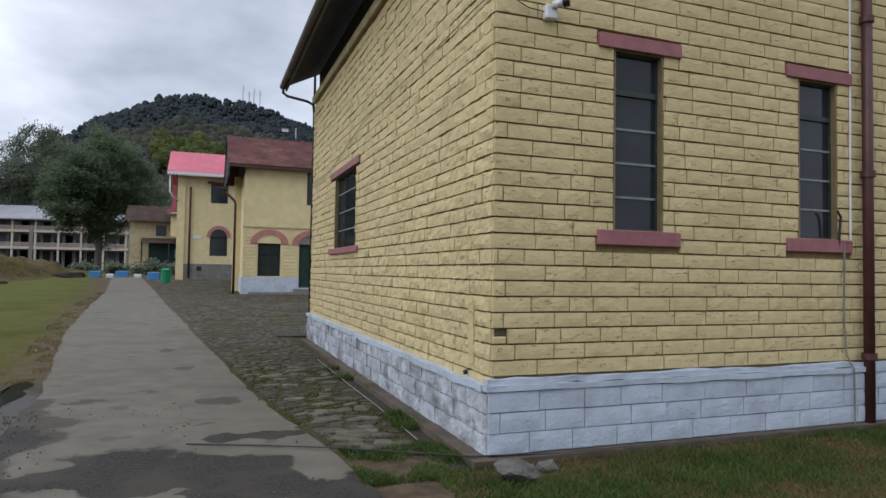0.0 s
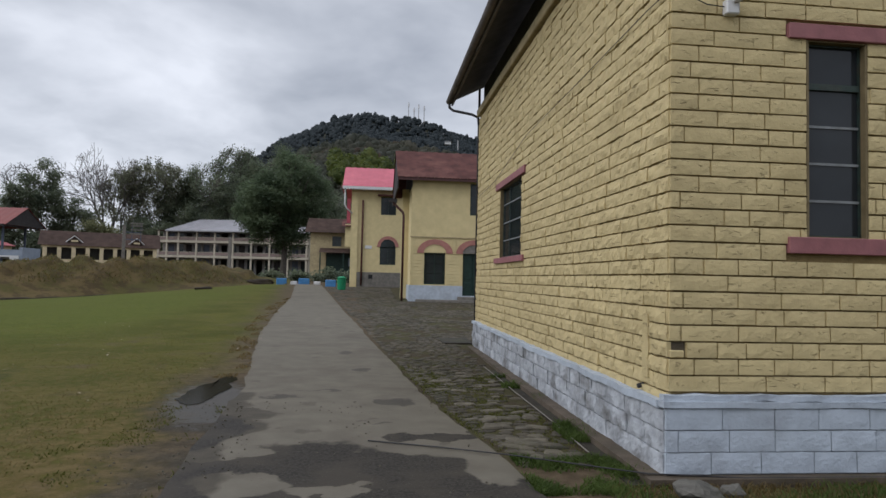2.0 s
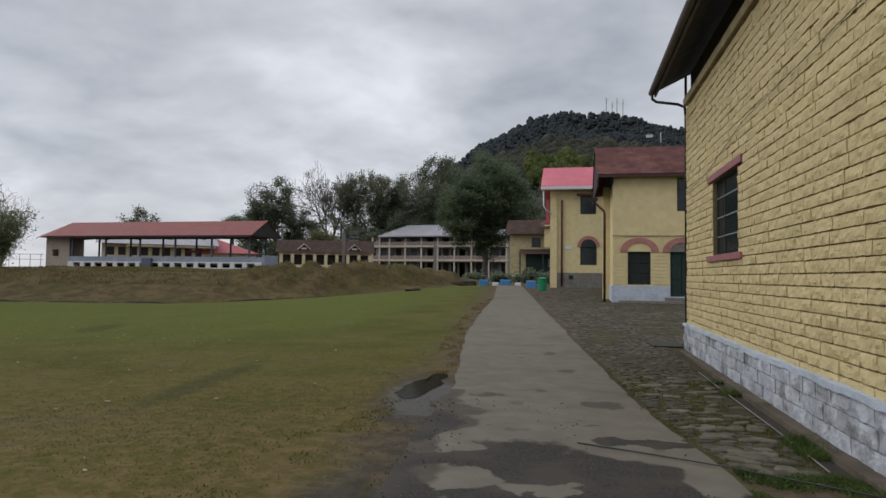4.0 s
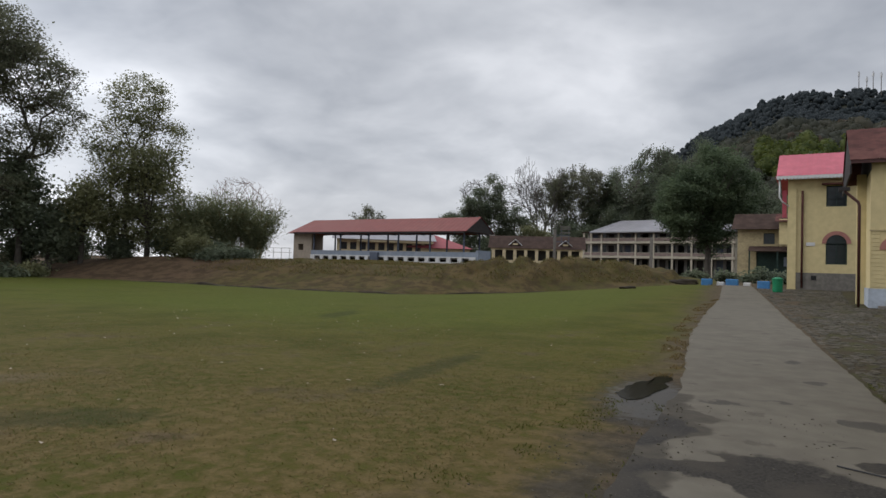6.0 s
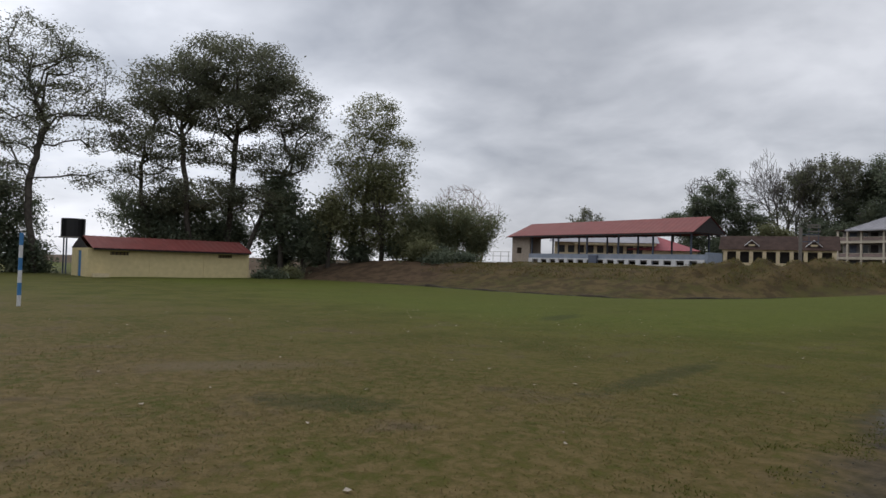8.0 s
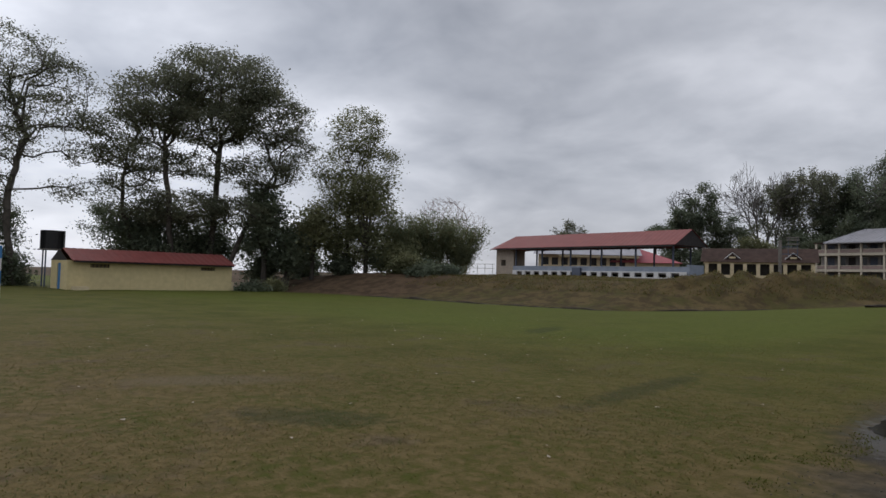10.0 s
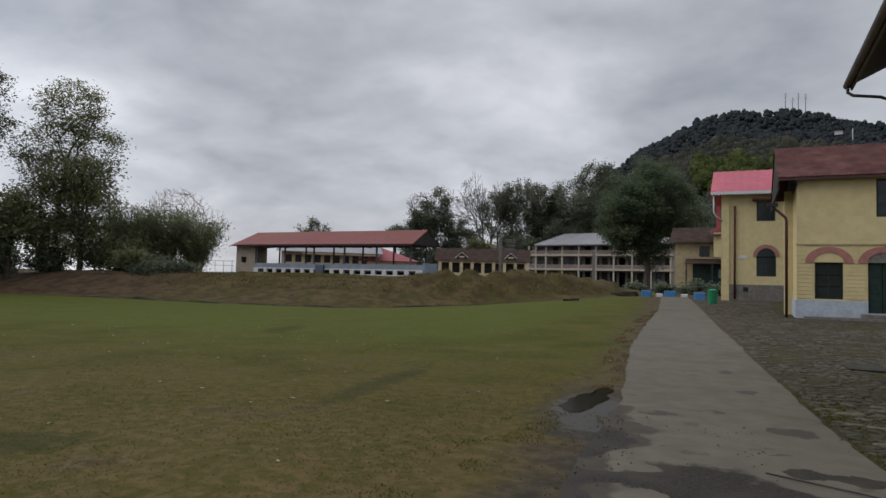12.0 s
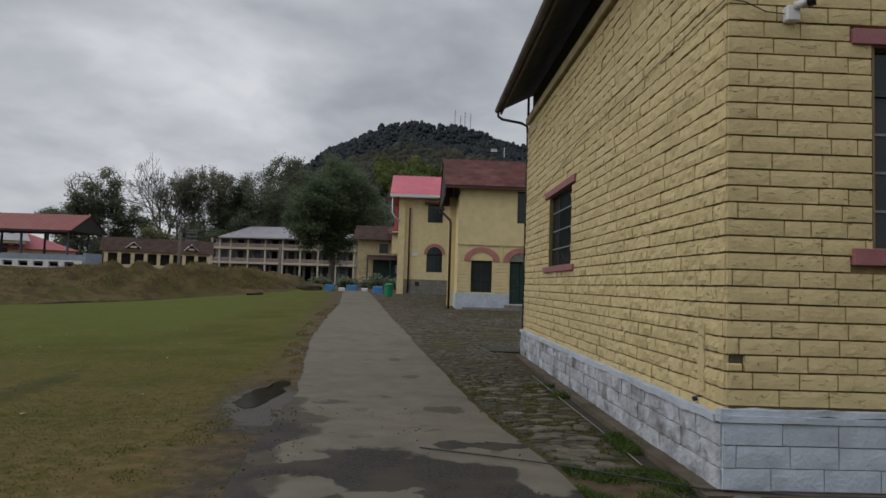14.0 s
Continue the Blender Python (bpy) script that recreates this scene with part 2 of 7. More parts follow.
M_GREENBIN = material("green_plastic", (0.012, 0.19, 0.085), 0.45, 0.1, 6, (0.02, 0.12, 0.06), 3, 0.3, 0.0)
M_BARK = material("dark_bark", (0.075, 0.065, 0.055), 0.9, 0.3, 3, (0.09, 0.08, 0.065), 0.8, 0.5, 0.5, 14)
M_PALEBARK = material("grey_bark", (0.115, 0.105, 0.098), 0.9, 0.25, 3, (0.075, 0.066, 0.06), 0.8, 0.5, 0.3, 14)
M_TWIG = material("pinkish_twigs", (0.22, 0.15, 0.13), 0.9, 0.25, 3, bump=0.0)
M_BAMBOO = material("bamboo_cane", (0.20, 0.17, 0.08), 0.7, 0.3, 3, bump=0.0)


def leaf_material(name, a, b, scale=0.45):
    m = bpy.data.materials.new(name)
    m.use_nodes = True
    t = m.node_tree
    p = t.nodes["Principled BSDF"]
    p.inputs["Roughness"].default_value = 0.65
    p.inputs["Specular IOR Level"].default_value = 0.25
    g = t.nodes.new("ShaderNodeNewGeometry")
    n = t.nodes.new("ShaderNodeTexNoise")
    n.inputs["Scale"].default_value = scale
    n.inputs["Detail"].default_value = 3
    t.links.new(g.outputs["Position"], n.inputs["Vector"])
    ad = t.nodes.new("ShaderNodeMath")
    ad.operation = "MULTIPLY_ADD"
    t.links.new(g.outputs["Random Per Island"], ad.inputs[0])
    ad.inputs[1].default_value = 0.18
    t.links.new(n.outputs["Fac"], ad.inputs[2])
    mr = t.nodes.new("ShaderNodeMapRange")
    mr.inputs[1].default_value, mr.inputs[2].default_value = 0.38, 0.88
    t.links.new(ad.outputs[0], mr.inputs[0])
    mx = t.nodes.new("ShaderNodeMix")
    mx.data_type = "RGBA"
    mx.inputs[6].default_value, mx.inputs[7].default_value = (*a, 1), (*b, 1)
    t.links.new(mr.outputs[0], mx.inputs[0])
    t.links.new(mx.outputs[2], p.inputs["Base Color"])
    tl = t.nodes.new("ShaderNodeBsdfTranslucent")
    t.links.new(mx.outputs[2], tl.inputs["Color"])
    ms = t.nodes.new("ShaderNodeMixShader")
    ms.inputs[0].default_value = 0.5
    t.links.new(p.outputs[0], ms.inputs[1])
    t.links.new(tl.outputs[0], ms.inputs[2])
    t.links.new(ms.outputs[0], t.nodes["Material Output"].inputs["Surface"])
    return m


L_DARK = leaf_material("dark_green_leaves", (0.095, 0.118, 0.082), (0.180, 0.200, 0.122))
L_ROUND = leaf_material("deep_green_leaves", (0.066, 0.094, 0.054), (0.130, 0.166, 0.088))
L_MID = leaf_material("olive_leaves", (0.125, 0.138, 0.072), (0.25, 0.245, 0.125))
L_OLIVE = leaf_material("dusty_olive_leaves", (0.105, 0.117, 0.080), (0.205, 0.203, 0.125))
L_BAMBOO = leaf_material("bamboo_leaves", (0.125, 0.142, 0.080), (0.24, 0.25, 0.135))
L_LIGHT = leaf_material("yellow_green_leaves", (0.050, 0.075, 0.018), (0.135, 0.15, 0.035))
L_BROWN = leaf_material("brown_leaves", (0.05, 0.034, 0.022), (0.09, 0.062, 0.04))
# Hill leaves lifted and ridge leaves blued, so distance haze is in the colours.
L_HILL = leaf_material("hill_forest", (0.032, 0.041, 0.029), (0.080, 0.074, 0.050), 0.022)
L_HILLTOP = leaf_material("hazy_ridge_forest", (0.030, 0.041, 0.047), (0.044, 0.055, 0.059), 0.03)
L_GRASS = leaf_material("lawn_grass", (0.068, 0.076, 0.014), (0.115, 0.115, 0.03), 1.5)
L_WEED = leaf_material("fresh_weeds", (0.045, 0.074, 0.014), (0.10, 0.14, 0.034), 2.5)
L_DRY = leaf_material("dry_grass", (0.11, 0.080, 0.030), (0.185, 0.135, 0.055), 1.5)


def glass_material(name, tint, rough):
    m = bpy.data.materials.new(name)
    m.use_nodes = True
    t = m.node_tree
    p = t.nodes["Principled BSDF"]
    p.inputs["Roughness"].default_value = rough
    p.inputs["Specular IOR Level"].default_value = 0.34
    g = t.nodes.new("ShaderNodeNewGeometry")
    n = t.nodes.new("ShaderNodeTexNoise")
    n.inputs["Scale"].default_value, n.inputs["Detail"].default_value = 3.0, 5
    t.links.new(g.outputs["Position"], n.inputs["Vector"])
    mx = t.nodes.new("ShaderNodeMix")
    mx.data_type = "RGBA"
    mx.inputs[6].default_value = (*[c * 0.6 for c in tint], 1)
    mx.inputs[7].default_value = (*[c * 1.5 for c in tint], 1)
    t.links.new(n.outputs["Fac"], mx.inputs[0])
    t.links.new(mx.outputs[2], p.inputs["Base Color"])
    bp = t.nodes.new("ShaderNodeBump")
    bp.inputs["Strength"].default_value, bp.inputs["Distance"].default_value = 0.05, 0.01
    t.links.new(n.outputs["Fac"], bp.inputs["Height"])
    t.links.new(bp.outputs[0], p.inputs["Normal"])
    return m


M_GLASS = glass_material("dusty_window_glass", (0.016, 0.019, 0.022), 0.09)
M_PANE = glass_material("dark_window_glass", (0.018, 0.024, 0.026), 0.12)
# Near-black room surfaces; the darkness of unlit rooms is put into the colour.
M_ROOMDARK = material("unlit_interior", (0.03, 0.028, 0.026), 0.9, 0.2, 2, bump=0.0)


# ---------------------------------------------------------------- building helpers
def quadbox(bm, x0, x1, y0, y1, z0, z1, m=None):
    """A box between two corners, turned by the matrix m."""
    vs = [Vector((x, y, z)) for z in (z0, z1) for y in (y0, y1) for x in (x0, x1)]
    vs = [bm.verts.new(m @ v if m else v) for v in vs]
    for f in ((0, 2, 3, 1), (4, 5, 7, 6), (0, 1, 5, 4), (2, 6, 7, 3), (0, 4, 6, 2), (1, 3, 7, 5)):
        bm.faces.new([vs[i] for i in f])


def tube(bm, pts, r, n=10, r2=None):
    """A round bar along points."""
    pts = [Vector(p) for p in pts]
    rings = []
    for i, p in enumerate(pts):
        d = (pts[min(i + 1, len(pts) - 1)] - pts[max(i - 1, 0)]).normalized()
        u = d.cross(Vector((0.31, 0.17, 0.93)))
        if u.length < 1e-3:
            u = d.cross(Vector((1, 0, 0)))
        u.normalize()
        v = d.cross(u)
        rr = r if r2 is None else r + (r2 - r) * i / (len(pts) - 1)
        rings.append([bm.verts.new(p + rr * (math.cos(a) * u + math.sin(a) * v)) for a in [2 * math.pi * k / n for k in range(n)]])
    for a, b in zip(rings, rings[1:]):
        for k in range(n):
            bm.faces.new((a[k], a[(k + 1) % n], b[(k + 1) % n], b[k]))
    bm.faces.new(rings[0][::-1])
    bm.faces.new(rings[-1])


def mesh_of(name, bm, mat, smooth=False):
    bmesh.ops.recalc_face_normals(bm, faces=bm.faces)
    me = bpy.data.meshes.new(name)
    bm.to_mesh(me)
    bm.free()
    if smooth:
        for p in me.polygons:
            p.use_smooth = True
    me.materials.append(mat)
    return me


def part(name, bm, mat, parent=None, label="", smooth=False):
    ob = new(name, mesh_of(name, bm, mat, smooth))
    if parent:
        ob.parent = parent
    return tagged(ob, label)


def boxes(name, items, mat, parent=None, label="", bevel=0.0):
    bm = bmesh.new()
    for it in items:
        quadbox(bm, *it)
    if len(items) > 1:
        bmesh.ops.remove_doubles(bm, verts=bm.verts[:], dist=0.0005)
    if bevel:
        bmesh.ops.bevel(bm, geom=bm.edges[:], offset=bevel, segments=1, affect="EDGES")
    return part(name, bm, mat, parent, label)


def arr_mesh(name, verts, faces, mat, parent=None, label="", smooth=False):
    me = bpy.data.meshes.new(name)
    me.from_pydata(verts, [], faces)
    if smooth:
        for p in me.polygons:
            p.use_smooth = True
    me.materials.append(mat)
    ob = new(name, me)
    if parent:
        ob.parent = parent
    return tagged(ob, label)


def thing(name, m, label, category, group="", kind=""):
    ob = new(name)
    ob.matrix_world = m
    ob.empty_display_size = 0.3
    return tagged(ob, label, category, group, kind)


def wall_cells(u0, u1, z0, z1, holes):
    """The rectangles of a wall around its openings (u0, u1, z0, z1)."""
    us = sorted({u0, u1, *[h[i] for h in holes for i in (0, 1)]})
    zs = sorted({z0, z1, *[h[i] for h in holes for i in (2, 3)]})
    out = []
    for a, b in zip(us, us[1:]):
        for c, d in zip(zs, zs[1:]):
            mid = ((a + b) / 2, (c + d) / 2)
            solid = u0 <= mid[0] <= u1 and z0 <= mid[1] <= z1 and not any(h[0] < mid[0] < h[1] and h[2] < mid[1] < h[3] for h in holes)
            if solid:
                out.append((a, b, c, d))
    return out


def smooth01(v, a, b):
    v = min(max((v - a) / (b - a), 0.0), 1.0)
    return v * v * (3 - 2 * v)


# ---------------------------------------------------------------- ground
def ground_z(x, y):
    rise = float(np.interp(y, [10.8, 17.5, 25, 32, 48, 70, 120], [0, 0.12, 0.32, 0.50, 0.88, 1.05, 1.3]))
    z = rise * smooth01(x, -24, -9)
    yd = float(np.interp(x, [-75, -60, -50, -42, -31.7, -24, -19.6, -17.5, -14, -11, -9], [30, 27, 27.5, 30.0, 30.2, 31.5, 36, 40, 43.5, 50, 70]))
    s = y - yd
    if s > -0.8 and x < -8:
        high = float(np.interp(x, [-70, -50, -42, -37, -33, -26, -20.3, -17.3, -15, -13.2, -11, -9.5], [1.0, 1.9, 1.8, 1.95, 1.75, 1.7, 2.05, 2.65, 2.5, 1.7, 0.7, 0.5]))
        back = float(np.interp(x, [-60, -37, -30, -20, -9], [1.9, 2.1, 1.6, 1.2, 1.2]))
        nz = noise.noise(Vector((x * 0.22, y * 0.22, 0.3))) * 0.65 + noise.noise(Vector((x * 0.6, y * 0.6, 2.3))) * 0.38 + abs(noise.noise(Vector((x * 0.62, y * 0.5, 5.3)))) * 1.0 - 0.27 + 0.20 * noise.noise(Vector((x * 1.7, y * 1.7, 3.1)))
        lump = smooth01(s, 0, 8.0)
        bank = high + nz * lump * smooth01(x, -28, -21)
        top = bank + (back - bank) * smooth01(s, 10, 24)
        z = z + (max(top, z) - z) * lump
        z -= 0.34 * math.exp(-((s + 0.1) / 0.4) ** 2) * smooth01(x, -46, -38) * (1 - smooth01(x, -17, -15))
    z += 0.025 * noise.noise(Vector((x * 0.3, y * 0.3, 7.1))) * (1 - smooth01(x, -6, -4.5))
    far = math.hypot(x + 10, y - 30)
    z -= 4.0 * smooth01(far, 140, 420) * (1 - smooth01(x, -60, -10))
    return z


def steps(*runs):
    out = []
    for a, b, n in runs:
        out += list(np.linspace(a, b, n, endpoint=False))
    return out + [runs[-1][1]]


gx = steps((-3500, -400, 8), (-400, -90, 14), (-90, -46, 30), (-46, 6, 150), (6, 30, 12), (30, 400, 12), (400, 3500, 8))
gy = steps((-3500, -200, 7), (-200, -4, 14), (-4, 50, 150), (50, 90, 44), (90, 180, 24), (180, 500, 14), (500, 3500, 8))
g_verts = [(x, y, ground_z(x, y)) for y in gy for x in gx]
nx = len(gx)
g_faces = [(j * nx + i, j * nx + i + 1, (j + 1) * nx + i + 1, (j + 1) * nx + i) for j in range(len(gy) - 1) for i in range(nx - 1)]


def ground_material():
    m = bpy.data.materials.new("turf_and_earth")
    m.use_nodes = True
    t = m.node_tree
    p = t.nodes["Principled BSDF"]
    p.inputs["Roughness"].default_value = 0.95
    p.inputs["Specular IOR Level"].default_value = 0.1
    g = t.nodes.new("ShaderNodeNewGeometry")
    sep = t.nodes.new("ShaderNodeSeparateXYZ")
    t.links.new(g.outputs["Position"], sep.inputs[0])

    def tex(scale, detail=6, rough=0.6):
        n = t.nodes.new("ShaderNodeTexNoise")
        n.inputs["Scale"].default_value, n.inputs["Detail"].default_value, n.inputs["Roughness"].default_value = scale, detail, rough
        t.links.new(g.outputs["Position"], n.inputs["Vector"])
        return n.outputs["Fac"]

    def calc(op, a, b=None, c=None):
        n = t.nodes.new("ShaderNodeMath")
        n.operation = op
        for i, v in enumerate((a, b, c)):
            if v is None:
                continue
            if isinstance(v, (int, float)):
                n.inputs[i].default_value = v
            else:
                t.links.new(v, n.inputs[i])
        return n.outputs[0]

    def ramp(v, a, b, c=0.0, d=1.0):
        n = t.nodes.new("ShaderNodeMapRange")
        n.interpolation_type = "SMOOTHSTEP"
        t.links.new(v, n.inputs[0])
        for i, k in enumerate((a, b, c, d)):
            n.inputs[i + 1].default_value = k
        return n.outputs[0]

    def blend(f, a, b):
        n = t.nodes.new("ShaderNodeMix")
        n.data_type = "RGBA"
        for i, v in ((0, f), (6, a), (7, b)):
            if isinstance(v, tuple):
                n.inputs[i].default_value = (*v, 1)
            else:
                t.links.new(v, n.inputs[i])
        return n.outputs[2]

    x, y, z = sep.outputs
    big, mid, fine, tiny = tex(0.11, 4), tex(0.55, 5), tex(5.0, 6, 0.7), tex(38.0, 3, 0.7)
    grass = blend(ramp(mid, 0.35, 0.65), (0.046, 0.051, 0.006), (0.073, 0.076, 0.011))
    straw = blend(ramp(fine, 0.4, 0.62), (0.074, 0.050, 0.019), (0.118, 0.083, 0.036))
    earth = blend(ramp(fine, 0.35, 0.65), (0.052, 0.037, 0.025), (0.092, 0.068, 0.046))
    # dry turf where the field is trodden: towards the camera and the path
    near = ramp(calc("ADD", calc("SUBTRACT", y, calc("MULTIPLY", calc("ADD", x, 4.0), 0.3)), calc("MULTIPLY", big, 9.0)), 8.0, 22.0, 0.88, 0.15)
    col = blend(calc("MULTIPLY", near, ramp(calc("ADD", fine, calc("MULTIPLY", mid, 0.9)), 0.64, 1.04)), grass, straw)
    worn = ramp(calc("ADD", calc("MULTIPLY", mid, 0.6), calc("MULTIPLY", tex(1.7, 5), 0.6)), 0.62, 0.78, 0, 0.55)
    col = blend(worn, col, earth)
    # lush band below the bank, a trodden pale patch and a dark track in the turf
    lush = calc("MULTIPLY", ramp(calc("ADD", y, calc("MULTIPLY", mid, 6.0)), 13.0, 20.0), ramp(x, -7.5, -10.5))
    col = blend(calc("MULTIPLY", lush, ramp(big, 0.30, 0.62, 0.35, 0.85)), col, blend(ramp(fine, 0.35, 0.65), (0.055, 0.068, 0.009), (0.077, 0.090, 0.013)))

    def spot(cx, cy, ax, ay, turn):
        u = calc("ADD", calc("MULTIPLY", calc("SUBTRACT", x, cx), math.cos(turn) / ax), calc("MULTIPLY", calc("SUBTRACT", y, cy), math.sin(turn) / ax))
        v = calc("ADD", calc("MULTIPLY", calc("SUBTRACT", x, cx), -math.sin(turn) / ay), calc("MULTIPLY", calc("SUBTRACT", y, cy), math.cos(turn) / ay))
        r = calc("SQRT", calc("ADD", calc("MULTIPLY", u, u), calc("MULTIPLY", v, v)))
        return ramp(calc("ADD", r, calc("MULTIPLY", calc("SUBTRACT", fine, 0.5), 1.1)), 1.15, 0.45)

    col = blend(calc("MULTIPLY", spot(-12.1, 3.9, 1.6, 0.55, 1.08), 0.75), col, (0.105, 0.080, 0.046))
    for cx, cy, ax, ay, turn in ((-7.9, 9.0, 2.6, 0.32, 1.69), (-9.1, 3.8, 1.1, 0.5, 0.7), (-15.5, 16.0, 1.6, 0.5, 1.9)):
        col = blend(calc("MULTIPLY", spot(cx, cy, ax, ay, turn), 0.6), col, (0.028, 0.032, 0.010))
    side = calc("ADD", calc("ADD", x, calc("MULTIPLY", y, 0.1025)), calc("MULTIPLY", calc("SUBTRACT", tex(0.8, 5), 0.5), 2.2))
    col = blend(ramp(side, -4.6, -3.2, 0, 0.9), col, earth)
    mudside = calc("ADD", calc("ADD", x, calc("MULTIPLY", y, 0.1025)), calc("MULTIPLY", calc("SUBTRACT", tex(1.3, 5), 0.5), 1.5))
    mud = calc("MULTIPLY", ramp(mudside, -4.15, -3.65), ramp(calc("ADD", y, calc("MULTIPLY", mid, 2.0)), 10.2, 12.2, 1.0, 0.0))
    mud = calc("MULTIPLY", calc("MULTIPLY", mud, ramp(x, -1.5, -2.5)), ramp(tex(1.1, 6), 0.40, 0.56, 0.3, 1.0))
    col = blend(mud, col, blend(ramp(fine, 0.35, 0.65), (0.036, 0.031, 0.022), (0.058, 0.049, 0.036)))
    # bare banks
    foot = 27.5
    for xa, xb, ya, yb in ((-58, -50, -3.0, 0), (-50, -42, 0, 2.5), (-31.7, -24, 0, 1.5), (-24, -19.6, 0, 4.5), (-19.6, -17.5, 0, 4.0), (-17.5, -14, 0, 3.5), (-14, -11, 0, 6.5)):
        n = t.nodes.new("ShaderNodeMapRange")
        t.links.new(x, n.inputs[0])
        for i, k in enumerate((xa, xb, ya, yb)):
            n.inputs[i + 1].default_value = k
        foot = calc("ADD", foot, n.outputs[0])
    bare = ramp(calc("ADD", calc("SUBTRACT", y, foot), calc("MULTIPLY", calc("SUBTRACT", mid, 0.5), 2.4)), -0.3, 0.7)
    bank = blend(ramp(tex(0.5, 7, 0.7), 0.42, 0.6), (0.088, 0.062, 0.028), (0.056, 0.048, 0.016))
    bank = blend(ramp(tex(1.3, 7, 0.7), 0.46, 0.58, 0, 0.75), bank, (0.040, 0.027, 0.015))
    bank = blend(ramp(x, -38, -44, 0, 0.85), bank, blend(ramp(tex(1.1, 5), 0.4, 0.6), (0.050, 0.031, 0.021), (0.092, 0.058, 0.038)))
    col = blend(calc("MULTIPLY", bare, ramp(x, -10, -13, 0.3, 0.95)), col, bank)
    # mossy black soil between the cobbles
    cobbled = calc("MULTIPLY", ramp(calc("ADD", x, calc("MULTIPLY", y, 0.045)), -1.75, -1.45), ramp(y, 5.4, 6.2))
    col = blend(calc("MULTIPLY", cobbled, 0.75), col, blend(ramp(tex(1.4, 5), 0.42, 0.58), (0.044, 0.036, 0.023), (0.044, 0.046, 0.017)))
    # lawn and earth before the house
    house = calc("MULTIPLY", ramp(x, -0.6, 0.6), ramp(y, 6.0, 5.0))
    col = blend(calc("MULTIPLY", house, 0.7), col, blend(ramp(tex(1.9, 5), 0.42, 0.6), (0.05, 0.075, 0.018), (0.14, 0.10, 0.05)))
    col = blend(ramp(tiny, 0.45, 0.72, 0, 0.25), col, (0.024, 0.021, 0.012))
    soaked = spot(-4.45, 8.6, 1.9, 0.75, 1.75)
    col = blend(calc("MULTIPLY", soaked, 0.8), col, (0.028, 0.025, 0.021))
    t.links.new(ramp(soaked, 0.35, 1.0, 0.95, 0.5), p.inputs["Roughness"])
    t.links.new(ramp(soaked, 0.3, 1.0, 0.1, 0.2), p.inputs["Specular IOR Level"])
    t.links.new(col, p.inputs["Base Color"])
    bp = t.nodes.new("ShaderNodeBump")
    bp.inputs["Distance"].default_value = 0.03
    t.links.new(ramp(soaked, 0.2, 0.8, 0.9, 0.12), bp.inputs["Strength"])
    t.links.new(calc("ADD", calc("MULTIPLY", fine, 1.0), calc("MULTIPLY", tiny, 0.2)), bp.inputs["Height"])
    t.links.new(bp.outputs[0], p.inputs["Normal"])
    return m


ground = arr_mesh("ground", g_verts, g_faces, ground_material(), smooth=True)
tagged(ground, "patchy green and brown playing field with bare banks", "ground", kind="structure")


# ---------------------------------------------------------------- concrete path
PATH_LEFT = ((-6, 4.8, 6, 7, 8.5, 9.3, 11.3, 13.5, 17, 20, 24.7, 33, 51.5), (-3.3, -3.92, -4.02, -4.1, -4.17, -4.2, -4.46, -4.8, -5.25, -5.52, -5.9, -6.45, -8.4))
PATH_RIGHT = ((-6, 4.8, 5.8, 6.6, 7.4, 8.7, 11.5, 15.4, 20, 23, 39, 51.5), (-0.6, -1.12, -1.22, -1.35, -1.5, -1.68, -1.95, -2.42, -2.9, -3.3, -5.08, -6.5))


def path_left(y):
    return float(np.interp(y, *PATH_LEFT)) + 0.06 * noise.noise(Vector((0.0, y * 0.9, 1.0))) + 0.05 * noise.noise(Vector((3.0, y * 3.1, 1.0)))


def path_right(y):
    return float(np.interp(y, *PATH_RIGHT)) + 0.05 * noise.noise(Vector((9.0, y * 0.9, 1.0))) + 0.05 * noise.noise(Vector((5.0, y * 3.1, 1.0)))


